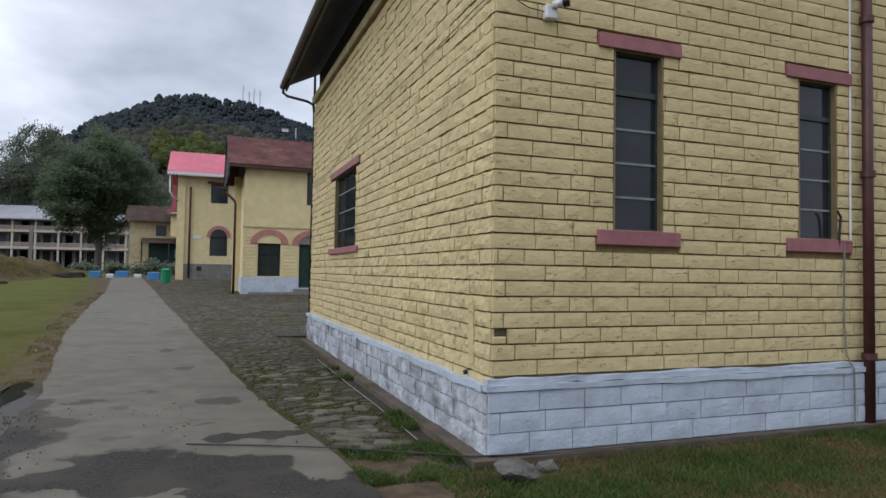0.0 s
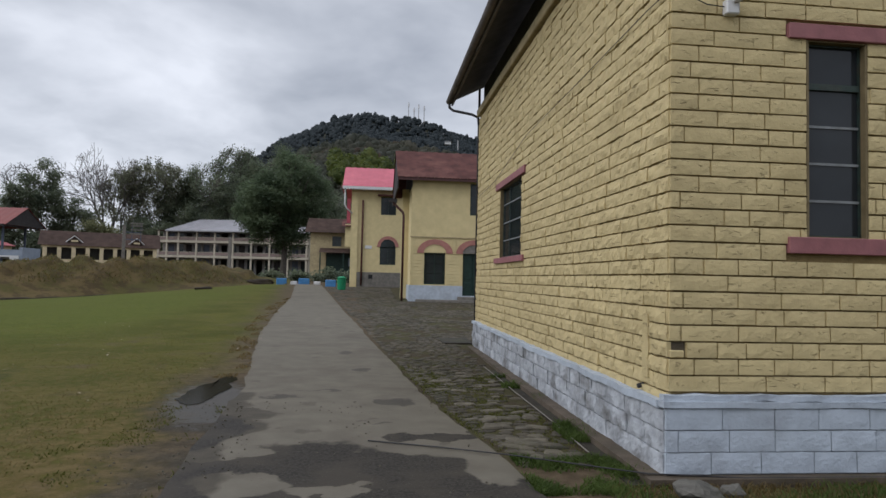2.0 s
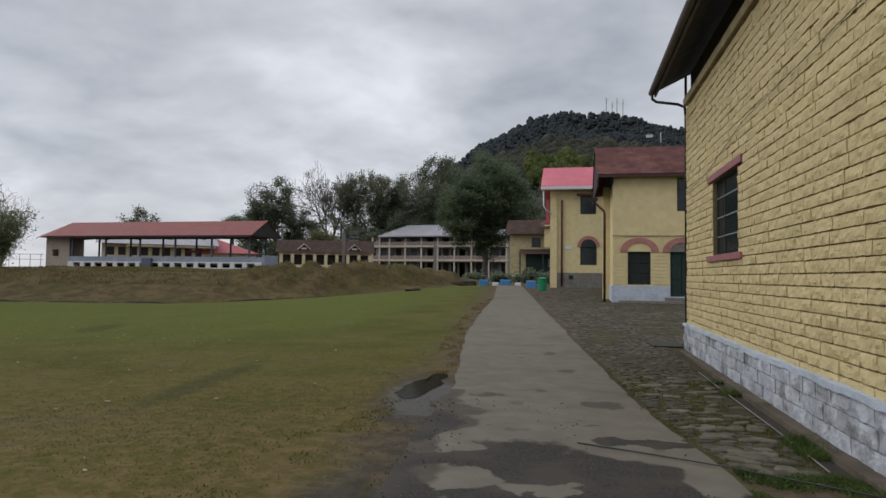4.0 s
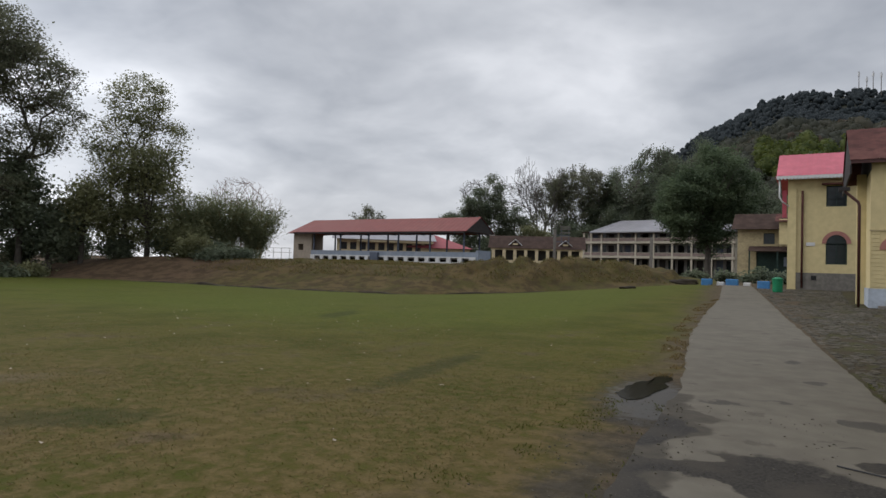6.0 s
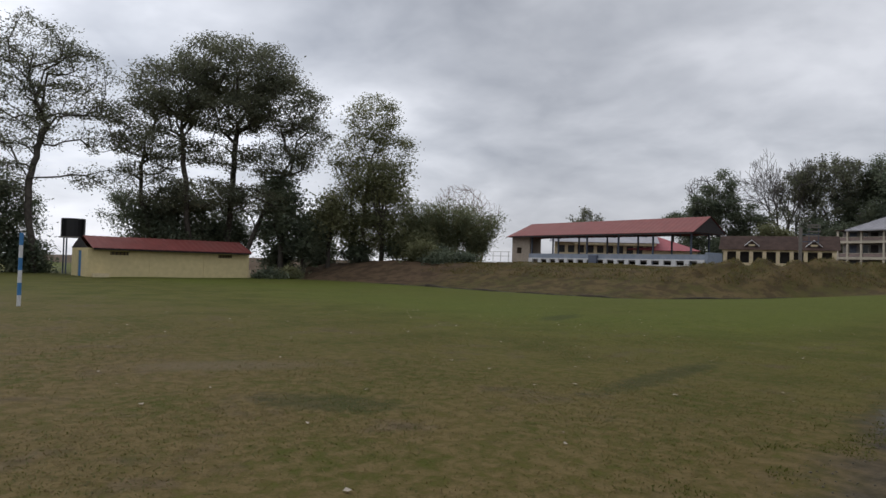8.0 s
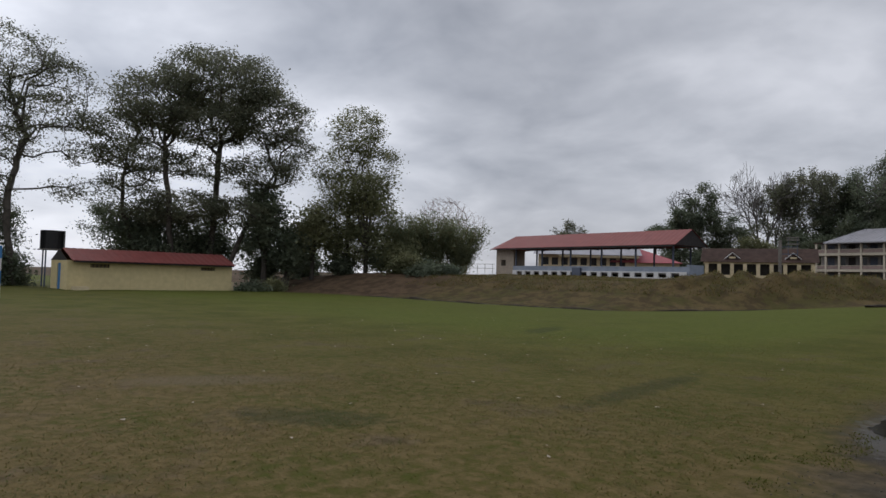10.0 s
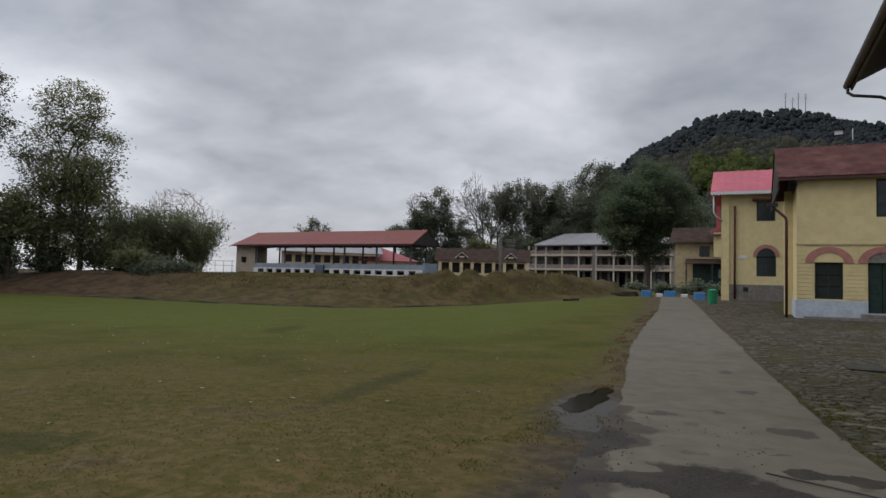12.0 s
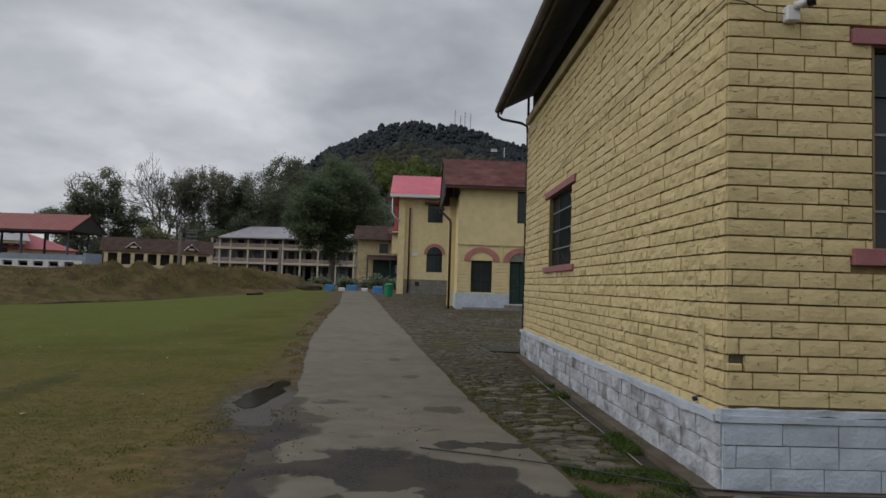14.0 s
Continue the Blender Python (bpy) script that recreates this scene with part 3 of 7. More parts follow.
def path_material():
    """Worn concrete; mud and bare tarry grit where the slab has gone."""
    m = material("worn_concrete_path", (0.115, 0.103, 0.082), 0.8, 0.12, 3.0, (0.072, 0.061, 0.049), 0.6, 0.7, 0.4, 70, dist=0.006)
    t = m.node_tree
    p = t.nodes["Principled BSDF"]
    src = p.inputs["Base Color"].links[0].from_socket
    g = t.nodes.new("ShaderNodeNewGeometry")

    def tex(scale, detail=5, vec=None, colour=False):
        n = t.nodes.new("ShaderNodeTexNoise")
        n.inputs["Scale"].default_value, n.inputs["Detail"].default_value = scale, detail
        t.links.new(vec or g.outputs["Position"], n.inputs["Vector"])
        return n.outputs["Color" if colour else "Fac"]

    def calc(op, a, b=None):
        n = t.nodes.new("ShaderNodeMath")
        n.operation = op
        for i, v in enumerate((a, b)):
            if isinstance(v, (int, float)):
                n.inputs[i].default_value = v
            elif v is not None:
                t.links.new(v, n.inputs[i])
        return n.outputs[0]

    def ramp(v, a, b, c=0.0, d=1.0):
        n = t.nodes.new("ShaderNodeMapRange")
        t.links.new(v, n.inputs[0])
        for i, k in enumerate((a, b, c, d)):
            n.inputs[i + 1].default_value = k
        return n.outputs[0]

    def blend(f, a, b):
        n = t.nodes.new("ShaderNodeMix")
        n.data_type = "RGBA"
        for i, v in ((0, f), (6, a), (7, b)):
            if isinstance(v, tuple):
                n.inputs[i].default_value = (*v, 1)
            else:
                t.links.new(v, n.inputs[i])
        return n.outputs[2]

    # ragged outlines: the place is shifted a little by noise, more along the path
    sub = t.nodes.new("ShaderNodeVectorMath")
    sub.operation = "SUBTRACT"
    t.links.new(tex(1.9, 6, colour=True), sub.inputs[0])
    sub.inputs[1].default_value = (0.5, 0.5, 0.5)
    mul = t.nodes.new("ShaderNodeVectorMath")
    mul.operation = "MULTIPLY_ADD"
    t.links.new(sub.outputs[0], mul.inputs[0])
    mul.inputs[1].default_value = (0.55, 1.1, 0)
    t.links.new(g.outputs["Position"], mul.inputs[2])
    sep = t.nodes.new("ShaderNodeSeparateXYZ")
    t.links.new(mul.outputs[0], sep.inputs[0])
    x, y = sep.outputs[0], sep.outputs[1]

    def spot(cx, cy, ax, ay):
        u, v = calc("DIVIDE", calc("SUBTRACT", x, cx), ax), calc("DIVIDE", calc("SUBTRACT", y, cy), ay)
        r = calc("SQRT", calc("ADD", calc("MULTIPLY", u, u), calc("MULTIPLY", v, v)))
        return ramp(r, 1.06, 0.94)

    def most(items):
        out = items[0]
        for it in items[1:]:
            out = calc("MAXIMUM", out, it)
        return out

    bare = most([ramp(calc("ADD", y, calc("MULTIPLY", calc("ABSOLUTE", calc("ADD", x, 3.05)), 0.42)), 6.42, 6.30), spot(-4.2, 6.9, 0.5, 0.75), spot(-1.85, 6.6, 0.5, 0.14)])
    slab = most([spot(-3.75, 6.05, 0.42, 0.16), spot(-3.4, 5.1, 0.42, 0.34), spot(-2.75, 4.95, 0.28, 0.16), spot(-1.32, 5.55, 0.3, 0.42), spot(-1.75, 6.1, 0.5, 0.22)])
    bare = calc("MULTIPLY", bare, calc("SUBTRACT", 1.0, slab))
    mud = most([spot(-4.1, 7.75, 0.72, 0.42), spot(-4.35, 8.4, 0.42, 0.9), spot(-4.15, 7.0, 0.62, 0.6), spot(-4.2, 5.3, 0.62, 1.2)])
    damp = most([spot(-2.18, 8.45, 0.22, 0.26), spot(-2.6, 11.2, 0.12, 0.2), spot(-3.1, 9.3, 0.28, 0.05), spot(-3.6, 8.8, 0.3, 0.08), spot(-3.0, 13.4, 0.15, 0.25), spot(-2.3, 7.0, 0.12, 0.07)])
    pits = ramp(tex(2.1, 6), 0.66, 0.69, 0, 0.45)
    col = blend(pits, src, (0.050, 0.044, 0.036))
    col = blend(calc("MULTIPLY", damp, 0.75), col, (0.036, 0.032, 0.027))
    col = blend(calc("MULTIPLY", mud, 0.85), col, blend(ramp(tex(6.0), 0.35, 0.65), (0.036, 0.031, 0.023), (0.052, 0.044, 0.033)))
    grit = blend(ramp(tex(34, 5), 0.36, 0.62), (0.014, 0.013, 0.0115), (0.036, 0.032, 0.028))
    grit = blend(ramp(tex(1.6, 5), 0.46, 0.58), grit, (0.038, 0.033, 0.027))
    grit = blend(ramp(tex(60, 2), 0.70, 0.74), grit, (0.13, 0.12, 0.105))
    col = blend(calc("MULTIPLY", bare, 0.92), col, grit)
    t.links.new(col, p.inputs["Base Color"])
    t.links.new(ramp(calc("MAXIMUM", mud, damp), 0, 1, 0.85, 0.72), p.inputs["Roughness"])
    p.inputs["Specular IOR Level"].default_value = 0.12
    return m


M_PATH = path_material()
py = list(np.arange(-6, 51.5, 0.25))
p_verts, p_faces = [], []
for y in py:
    xa, xb = path_left(y), path_right(y)
    zz = [ground_z(xa + (xb - xa) * k / 6, y) for k in range(7)]
    row = [(xa + (xb - xa) * k / 6, y, zz[k] + (0.035 if 0 < k < 6 else 0.022)) for k in range(7)]
    p_verts += [(xa - 0.02, y, zz[0] - 0.06), *row, (xb + 0.02, y, zz[6] - 0.06)]
for j in range(len(py) - 1):
    for k in range(8):
        p_faces.append((j * 9 + k, j * 9 + k + 1, (j + 1) * 9 + k + 1, (j + 1) * 9 + k))
tagged(arr_mesh("path", p_verts, p_faces, M_PATH), "worn grey concrete path with damp dark patches", "path", kind="structure")


# ---------------------------------------------------------------- near house: yellow block walls on a white plinth
COURSE, Z_YELLOW, Z_TOP = 0.1392, 0.728, 5.52
HX, HY0, HY1 = 9.0, 5.2, 15.2
WIN_A, WIN_B = (1.24, 1.80, 2.045, 3.765), (3.58, 4.14, 2.045, 3.765)
WIN_L = (10.62, 12.42, 2.045, 3.40)
house = thing("block_house", pose(0, 0, 0), "yellow painted concrete-block house on a white plinth", "building")

front = boxes("wall_front", [(a, b, HY0 + 0.03, HY0 + 0.30, c, d) for a, b, c, d in wall_cells(0.03, HX, 0.0, Z_TOP + 0.25, [WIN_A, WIN_B])], M_JOINT, house, "recessed mortar of the block wall")
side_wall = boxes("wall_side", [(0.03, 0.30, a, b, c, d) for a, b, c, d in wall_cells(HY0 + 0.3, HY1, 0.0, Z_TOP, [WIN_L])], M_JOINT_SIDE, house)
boxes("wall_back", [(0.02, HX, HY1 - 0.28, HY1 - 0.004, 0, Z_TOP), (HX - 0.3, HX, HY0 + 0.31, HY1 - 0.3, 0, Z_TOP)], M_YELLOW_FAR, house)
boxes("ceiling", [(0.1, HX - 0.1, HY0 + 0.1, HY1 - 0.1, Z_TOP - 0.1, Z_TOP - 0.02)], M_ROOMDARK, house)
boxes("wall_plate", [(-0.06, 0.28, HY0 - 0.05, HY1 + 0.03, Z_TOP + 0.005, Z_TOP + 0.17)], M_BEAM, house, "ochre projecting band at the wall top", 0.015)

# plinth core and cap
boxes("plinth_core", [(-0.045, HX, HY0 - 0.045, HY0 + 0.015, -0.2, 0.66), (-0.045, 0.015, HY0 + 0.016, HY1 + 0.02, -0.2, 0.60)], M_WHITEJ, house)
bm = bmesh.new()
quadbox(bm, -0.085, HX, HY0 - 0.085, HY0 + 0.02, 0.615, 0.665)
bmesh.ops.subdivide_edges(bm, edges=[e for e in bm.edges if e.calc_length() > 3], cuts=40)
for v in bm.verts:
    v.co += Vector((noise.noise(v.co * 3.1), noise.noise(v.co * 2.7 + Vector((5, 0, 0))), noise.noise(v.co * 3.3 + Vector((0, 9, 0))))) * 0.018
part("plinth_cap", bm, M_WHITE, house, "chipped whitewashed ledge")
for q in ((-0.06, HX, HY0 - 0.06, HY0 + 0.02, 0.666, 0.715), (-0.085, 0.02, HY0 + 0.021, HY1 + 0.05, 0.59, 0.655)):
    bm = bmesh.new()
    quadbox(bm, *q)
    bmesh.ops.subdivide_edges(bm, edges=[e for e in bm.edges if e.calc_length() > 3], cuts=60)
    for v in bm.verts:
        v.co += Vector((noise.noise(v.co * 4.1), noise.noise(v.co * 3.7 + Vector((5, 0, 0))), noise.noise(v.co * 4.3 + Vector((0, 9, 0))))) * 0.024
    part("plinth_fillet", bm, M_WHITE, house, "chipped whitewashed fillet")

# windows
M_BAR = material("grey_glazing_bar", (0.17, 0.18, 0.185), 0.5, 0.2, 12, (0.08, 0.07, 0.06), 4, 0.4, 0.1, 60)
def steel_window(parent, u0, u1, z0, z1, place, cols, rows, toplight=False):
    """A steel casement in an opening; place turns (u, depth, z) into the world."""
    fr = bmesh.new()
    w = 0.03
    quadbox(fr, u0, u0 + w, 0.06, 0.11, z0, z1, place)
    quadbox(fr, u1 - w, u1, 0.06, 0.11, z0, z1, place)
    quadbox(fr, u0, u1, 0.06, 0.11, z0, z0 + w, place)
    quadbox(fr, u0, u1, 0.06, 0.11, z1 - w, z1, place)
    win = part("window", fr, M_FRAME, parent, "dark green steel window frame")
    us = [u0 + (u1 - u0) * c for c in cols]
    zs = [z0 + (z1 - z0) * r for r in rows]
    for u in us[1:-1]:
        b = bmesh.new()
        quadbox(b, u - 0.014, u + 0.014, 0.065, 0.105, z0 + w, z1 - w, place)
        part("mullion", b, M_FRAME, win)
    for i, z in enumerate(zs[1:-1]):
        h = 0.028 if toplight and i == len(zs) - 3 else 0.011
        b = bmesh.new()
        quadbox(b, u0 + w, u1 - w, 0.055 if h > 0.02 else 0.067, 0.102, z - h, z + h, place)
        part("glazing_bar", b, M_FRAME if h > 0.02 else M_BAR, win, "dark transom bar" if h > 0.02 else "grey glazing bar")
    for i in range(len(us) - 1):
        for j in range(len(zs) - 1):
            b = bmesh.new()
            quadbox(b, us[i] + 0.012, us[i + 1] - 0.012, 0.082, 0.088, zs[j] + 0.010, zs[j + 1] - 0.010, place)
            part("pane", b, M_GLASS, win)
    rv = bmesh.new()
    for q in ((u0 - 0.004, u0 + 0.016, 0.0, 0.30, z0, z1), (u1 - 0.016, u1 + 0.004, 0.0, 0.30, z0, z1), (u0 + 0.017, u1 - 0.017, 0.0, 0.30, z0, z0 + 0.012), (u0 + 0.017, u1 - 0.017, 0.0, 0.30, z1 - 0.012, z1)):
        quadbox(rv, *q, place)
    part("reveal", rv, M_REVEAL, parent)
    bk = bmesh.new()
    quadbox(bk, u0 - 0.1, u1 + 0.1, 0.62, 0.66, z0 - 0.1, z1 + 0.1, place)
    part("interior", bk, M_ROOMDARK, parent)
    return win


P_FRONT = Matrix.Translation((0, HY0, 0))
P_SIDE = Matrix(((0, 1, 0, 0), (1, 0, 0, 0), (0, 0, 1, 0), (0, 0, 0, 1)))
for u0, u1, z0, z1 in (WIN_A, WIN_B):
    steel_window(house, u0, u1, z0, z1, P_FRONT, (0, 1), (0, 0.19, 0.38, 0.57, 0.775, 1), True)
    for nm, a, b, c, d in (("lintel", u0 - 0.185, u1 + 0.205, z1 + 0.002, z1 + COURSE - 0.004), ("sill", u0 - 0.185, u1 + 0.195, z0 - COURSE + 0.002, z0 + 0.004)):
        boxes(nm, [(a, b, HY0 - 0.035, HY0 + 0.10, c, d)], M_MAUVE, house, "mauve painted concrete band", 0.006)
u0, u1, z0, z1 = WIN_L
steel_window(house, u0, u1, z0, z1, P_SIDE, (0, 0.68, 1), (0, 0.25, 0.5, 0.76, 1))
boxes("lintel", [(-0.035, 0.10, u0 - 0.27, u1 + 0.36, z1 + 0.002, z1 + 0.125)], M_MAUVE, house, "mauve painted concrete band", 0.006)
boxes("sill", [(-0.05, 0.10, u0 - 0.27, u1 + 0.36, z0 - 0.10, z0 + 0.004)], M_MAUVE, house, "mauve painted concrete band", 0.006)

# roof: eave along the side wall, dark lining, gutter and fascia
EX, EZ, SL = -0.62, 5.98, 0.5
rbm = bmesh.new()
YR0, YR1 = HY0 - 0.55, HY1 + 0.45
for k in range(60):
    ya, yb = YR0 + (YR1 - YR0) * k / 60, YR0 + (YR1 - YR0) * (k + 1) / 60
    dz = 0.018 * (k % 2)
    quadbox(rbm, 0, 5.7, ya, yb, 0.06 + dz, 0.075 + dz, Matrix.Translation((EX, 0, EZ)) @ pose(0, 0, 0, 0, -math.degrees(math.atan(SL)), 0))
part("roof", rbm, M_RUST, house, "rusted corrugated roof sheet")
boxes("roof_far_slope", [(4.3, HX + 0.7, YR0, YR1, 6.0, 6.06)], M_RUST, house)
rl = bmesh.new()
quadbox(rl, 0.04, 5.6, YR0 + 0.02, YR1 - 0.02, 0.0, 0.03, Matrix.Translation((EX, 0, EZ)) @ pose(0, 0, 0, 0, -math.degrees(math.atan(SL)), 0))
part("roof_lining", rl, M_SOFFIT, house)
# Board closing the eave gap, coloured as dark as the shaded gap.
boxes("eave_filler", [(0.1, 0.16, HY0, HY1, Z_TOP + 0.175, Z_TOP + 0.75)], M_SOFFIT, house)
b = bmesh.new()
n = 10
prof = [(EX - 0.07 + 0.075 * math.cos(math.pi + math.pi * i / n), EZ + 0.02 + 0.085 * math.sin(math.pi + math.pi * i / n)) for i in range(n + 1)]
prof += [(px * 0.9 + 0.1 * (EX - 0.07), pz + 0.012) for px, pz in prof[::-1]]
rings = [[b.verts.new((px, y, pz + 0.02 * noise.noise(Vector((y, 0, 0))))) for px, pz in prof] for y in np.linspace(YR0, YR1 + 0.02, 16)]
for r, q in zip(rings, rings[1:]):
    for i in range(len(prof)):
        b.faces.new((r[i], r[(i + 1) % len(prof)], q[(i + 1) % len(prof)], q[i]))
b.faces.new(rings[0])
b.faces.new(rings[-1][::-1])
part("gutter", b, M_FASCIA, house, "weathered half-round roof gutter")
boxes("fascia", [(EX - 0.01, EX + 0.03, YR0, YR1, EZ - 0.10, EZ + 0.16)], M_FASCIA, house)
b = bmesh.new()
tube(b, [(EX - 0.07, YR1 - 0.1, EZ - 0.05), (EX - 0.07, YR1 - 0.1, EZ - 0.17), (EX + 0.02, YR1 - 0.14, EZ - 0.25), (-0.16, HY1 + 0.1, 5.60), (-0.02, HY1 + 0.06, 5.52), (0.0, HY1 + 0.05, 5.3), (0.0, HY1 + 0.05, 0.2)], 0.032)
part("downpipe", b, M_IRON, house, "dark iron downpipe", True)
boxes("bracket", [(-0.03, 0.02, HY1 - 0.02, HY1 + 0.03, 5.66, 6.2)], M_DARK, house)

# brown pipe, white conduit and cable on the front wall
bp = thing("drainpipe", pose(4.50, HY0 - 0.09, 0), "tall brown cast-iron drainpipe fixed to the wall", "pipe")
b = bmesh.new()
tube(b, [(0, 0, 0.02), (0, 0, 5.6)], 0.055, 14)
part("pipe", b, M_PIPE, bp, "", True)
for z in (0.75, 2.75, 4.48):
    b = bmesh.new()
    tube(b, [(0, 0, z), (0, 0, z + 0.07)], 0.075, 14)
    part("collar", b, M_PIPE, bp)
cd = thing("conduit", pose(0, 0, 0), "thin white plastic conduit running down the wall", "conduit")
b = bmesh.new()
tube(b, [(4.33, HY0 - 0.02, 5.5), (4.325, HY0 - 0.02, 3.6), (4.315, HY0 - 0.02, 2.02)], 0.011, 8)
part("tube", b, M_PLASTIC, cd)
b = bmesh.new()
tube(b, [(4.315, HY0 - 0.03, 2.03), (4.2, HY0 - 0.04, 2.02), (4.19, HY0 - 0.03, 1.2), (4.23, HY0 - 0.03, 0.8), (4.25, HY0 - 0.1, 0.66), (4.26, HY0 - 0.1, 0.02)], 0.010, 6)
part("cable", b, M_CONCRETE, cd, "dusty hanging cable")
b = bmesh.new()
tube(b, [(4.13, HY0 - 0.02, 1.95), (4.13, HY0 - 0.05, 2.3), (4.08, HY0 - 0.05, 2.36)], 0.014, 6)
part("pipe", b, M_IRON, cd, "small dark iron pipe")

# security camera and its cable
sc = thing("security_camera", pose(0.52, HY0 - 0.02, 3.99), "white bullet security camera on a bracket box", "camera")
boxes("junction_box", [(-0.06, 0.06, -0.06, 0.02, -0.07, 0.06)], M_PLASTIC, sc, "", 0.01)
b = bmesh.new()
tube(b, [(0.0, -0.04, 0.03), (0.01, -0.06, 0.045), (0.02, -0.075, 0.05)], 0.02, 8)
part("arm", b, M_PLASTIC, sc)
b = bmesh.new()
tube(b, [(0.0, -0.06, 0.05), (0.075, -0.125, 0.062)], 0.032, 14)
part("housing", b, M_PLASTIC, sc, "", True)
b = bmesh.new()
tube(b, [(0.073, -0.123, 0.0615), (0.118, -0.16, 0.069)], 0.046, 14)
part("lens_hood", b, M_BLACK, sc, "black lens front")
cc = thing("wall_cable", pose(0, 0, 0), "thin dark cable pinned along the wall", "cable")
b = bmesh.new()
tube(b, [(0.46, HY0 - 0.035, 3.99), (0.3, HY0 - 0.04, 4.0), (0.12, HY0 - 0.035, 4.08), (-0.03, HY0 - 0.03, 4.10), (-0.035, HY0 + 0.4, 4.10), (-0.03, 7.5, 4.05), (-0.035, 10.2, 3.98), (-0.03, 12.9, 3.62), (-0.03, 15.1, 3.55)], 0.005, 6)
part("cable", b, M_IRON, cc)

# concrete ledge at the foot of the walls, drain channel and its kerb
lg = boxes("ledge", [(-0.22, HX, HY0 - 0.17, HY0 - 0.05, -0.15, 0.07), (-0.22, -0.05, HY0 - 0.049, HY1 + 0.1, -0.15, 0.075)], M_MOSSY)
tagged(lg, "mossy concrete ledge at the wall foot", "ledge", kind="structure")
# Flat strips on the ground; their dark colour is the trench and pit shade.
dr = boxes("drain", [(-0.36, -0.22, HY0 - 0.1, HY1 + 0.3, -0.1, 0.012), (-0.75, -0.02, HY1 + 0.03, HY1 + 1.35, -0.1, 0.118)], M_DRAIN_SHADE)
tagged(dr, "flat dark strips for the shaded drain channel along the wall", "drain", kind="structure")
kb = bmesh.new()
tube(kb, [(-0.39, 6.0, 0.03), (-0.375, 7.5, 0.035), (-0.385, 9.2, 0.035), (-0.38, 11.8, 0.04)], 0.007, 6)
kerb_line = part("kerb_line", kb, M_CONCRETE, None)
tagged(kerb_line, "thin pale concrete edge of the drain", "kerb", kind="structure")


# ---------------------------------------------------------------- two-storey annex
def arch_ring(bm, cx, cz, r0, r1, y0, y1, n=16, a0=0.0, a1=math.pi, flat=1.0):
    pts = [(math.cos(a0 + (a1 - a0) * i / n), math.sin(a0 + (a1 - a0) * i / n) * flat) for i in range(n + 1)]
    rows = [[bm.verts.new((cx + r * c, y, cz + r * s)) for c, s in pts] for r, y in ((r0, y0), (r1, y0), (r1, y1), (r0, y1))]
    for k in range(4):
        a, b2 = rows[k], rows[(k + 1) % 4]
        for i in range(n):
            bm.faces.new((a[i], a[i + 1], b2[i + 1], b2[i]))
    for i in (0, n):
        bm.faces.new([rows[k][i] for k in range(4)])


def lunette(bm, cx, cz, r, y0, y1, n=16, flat=1.0):
    ring = [(cx + r * math.cos(math.pi * i / n), cz + r * flat * math.sin(math.pi * i / n)) for i in range(n + 1)]
    f = [bm.verts.new((x, y0, z)) for x, z in ring]
    g = [bm.verts.new((x, y1, z)) for x, z in ring]
    bm.faces.new(f)
    bm.faces.new(g[::-1])
    for i in range(n):
        bm.faces.new((f[i], f[i + 1], g[i + 1], g[i]))


def sash(parent, x0, x1, y, z0, z1, nc, nr, mat=None, glass=None):
    """A framed window, its face at y, looking to -y."""
    bm = bmesh.new()
    w = 0.06
    for q in ((x0, x0 + w, z0, z1), (x1 - w, x1, z0, z1), (x0 + w, x1 - w, z0, z0 + w), (x0 + w, x1 - w, z1 - w, z1)):
        quadbox(bm, q[0], q[1], y, y + 0.06, q[2], q[3])
    win = part("window", bm, mat or M_DOOR, parent, "dark green window frame")
    for i in range(1, nc):
        u = x0 + (x1 - x0) * i / nc
        boxes("mullion", [(u - 0.02, u + 0.02, y + 0.01, y + 0.05, z0 + w, z1 - w)], mat or M_DOOR, win)
    for j in range(nr):
        for i in range(nc):
            ua, ub = x0 + w + (x1 - x0 - 2 * w) * i / nc, x0 + w + (x1 - x0 - 2 * w) * (i + 1) / nc
            za, zb = z0 + w + (z1 - z0 - 2 * w) * j / nr, z0 + w + (z1 - z0 - 2 * w) * (j + 1) / nr
            boxes("pane", [(ua + 0.012, ub - 0.012, y + 0.025, y + 0.035, za + 0.012, zb - 0.012)], glass or M_PANE, win)
    return win


AY, AX0 = 31.5, -0.62
annex = thing("annex_house", pose(0, 0, 0), "two-storey yellow house with arched red door heads", "building")
AH = 6.62
holes = [(0.05, 1.09, 1.33, 2.88), (1.96, 3.0, 0.80, 2.88), (2.27, 3.2, 4.78, 6.36)]
boxes("wall", [(a, b2, AY, AY + 0.3, c, d) for a, b2, c, d in wall_cells(AX0, 9.0, 1.28, AH, holes)], M_YELLOW_FAR, annex)
b = bmesh.new()
for a, b2, c, d in wall_cells(AX0 - 0.05, 9.0, 0.0, 1.279, [(1.96, 3.0, 0.80, 1.3)]):
    quadbox(b, a, b2, AY - 0.05, AY + 0.3, c, d)
quadbox(b, AX0 - 0.05, AX0 + 0.30, AY + 0.301, 40.0, 0.0, 1.279)
part("plinth", b, M_WHITE, annex, "whitewashed plinth with flaking edge")
boxes("side_wall", [(AX0, AX0 + 0.3, a, b2, c, d) for a, b2, c, d in wall_cells(AY + 0.301, 40.0, 1.28, AH, [(34.0, 35.0, 4.4, 6.0), (34.0, 35.0, 1.6, 3.2)])], M_YELLOW_FAR, annex)
boxes("floor_slab", [(AX0 + 0.3, 9, AY + 0.3, 40, 3.9, 4.0)], M_ROOMDARK, annex)
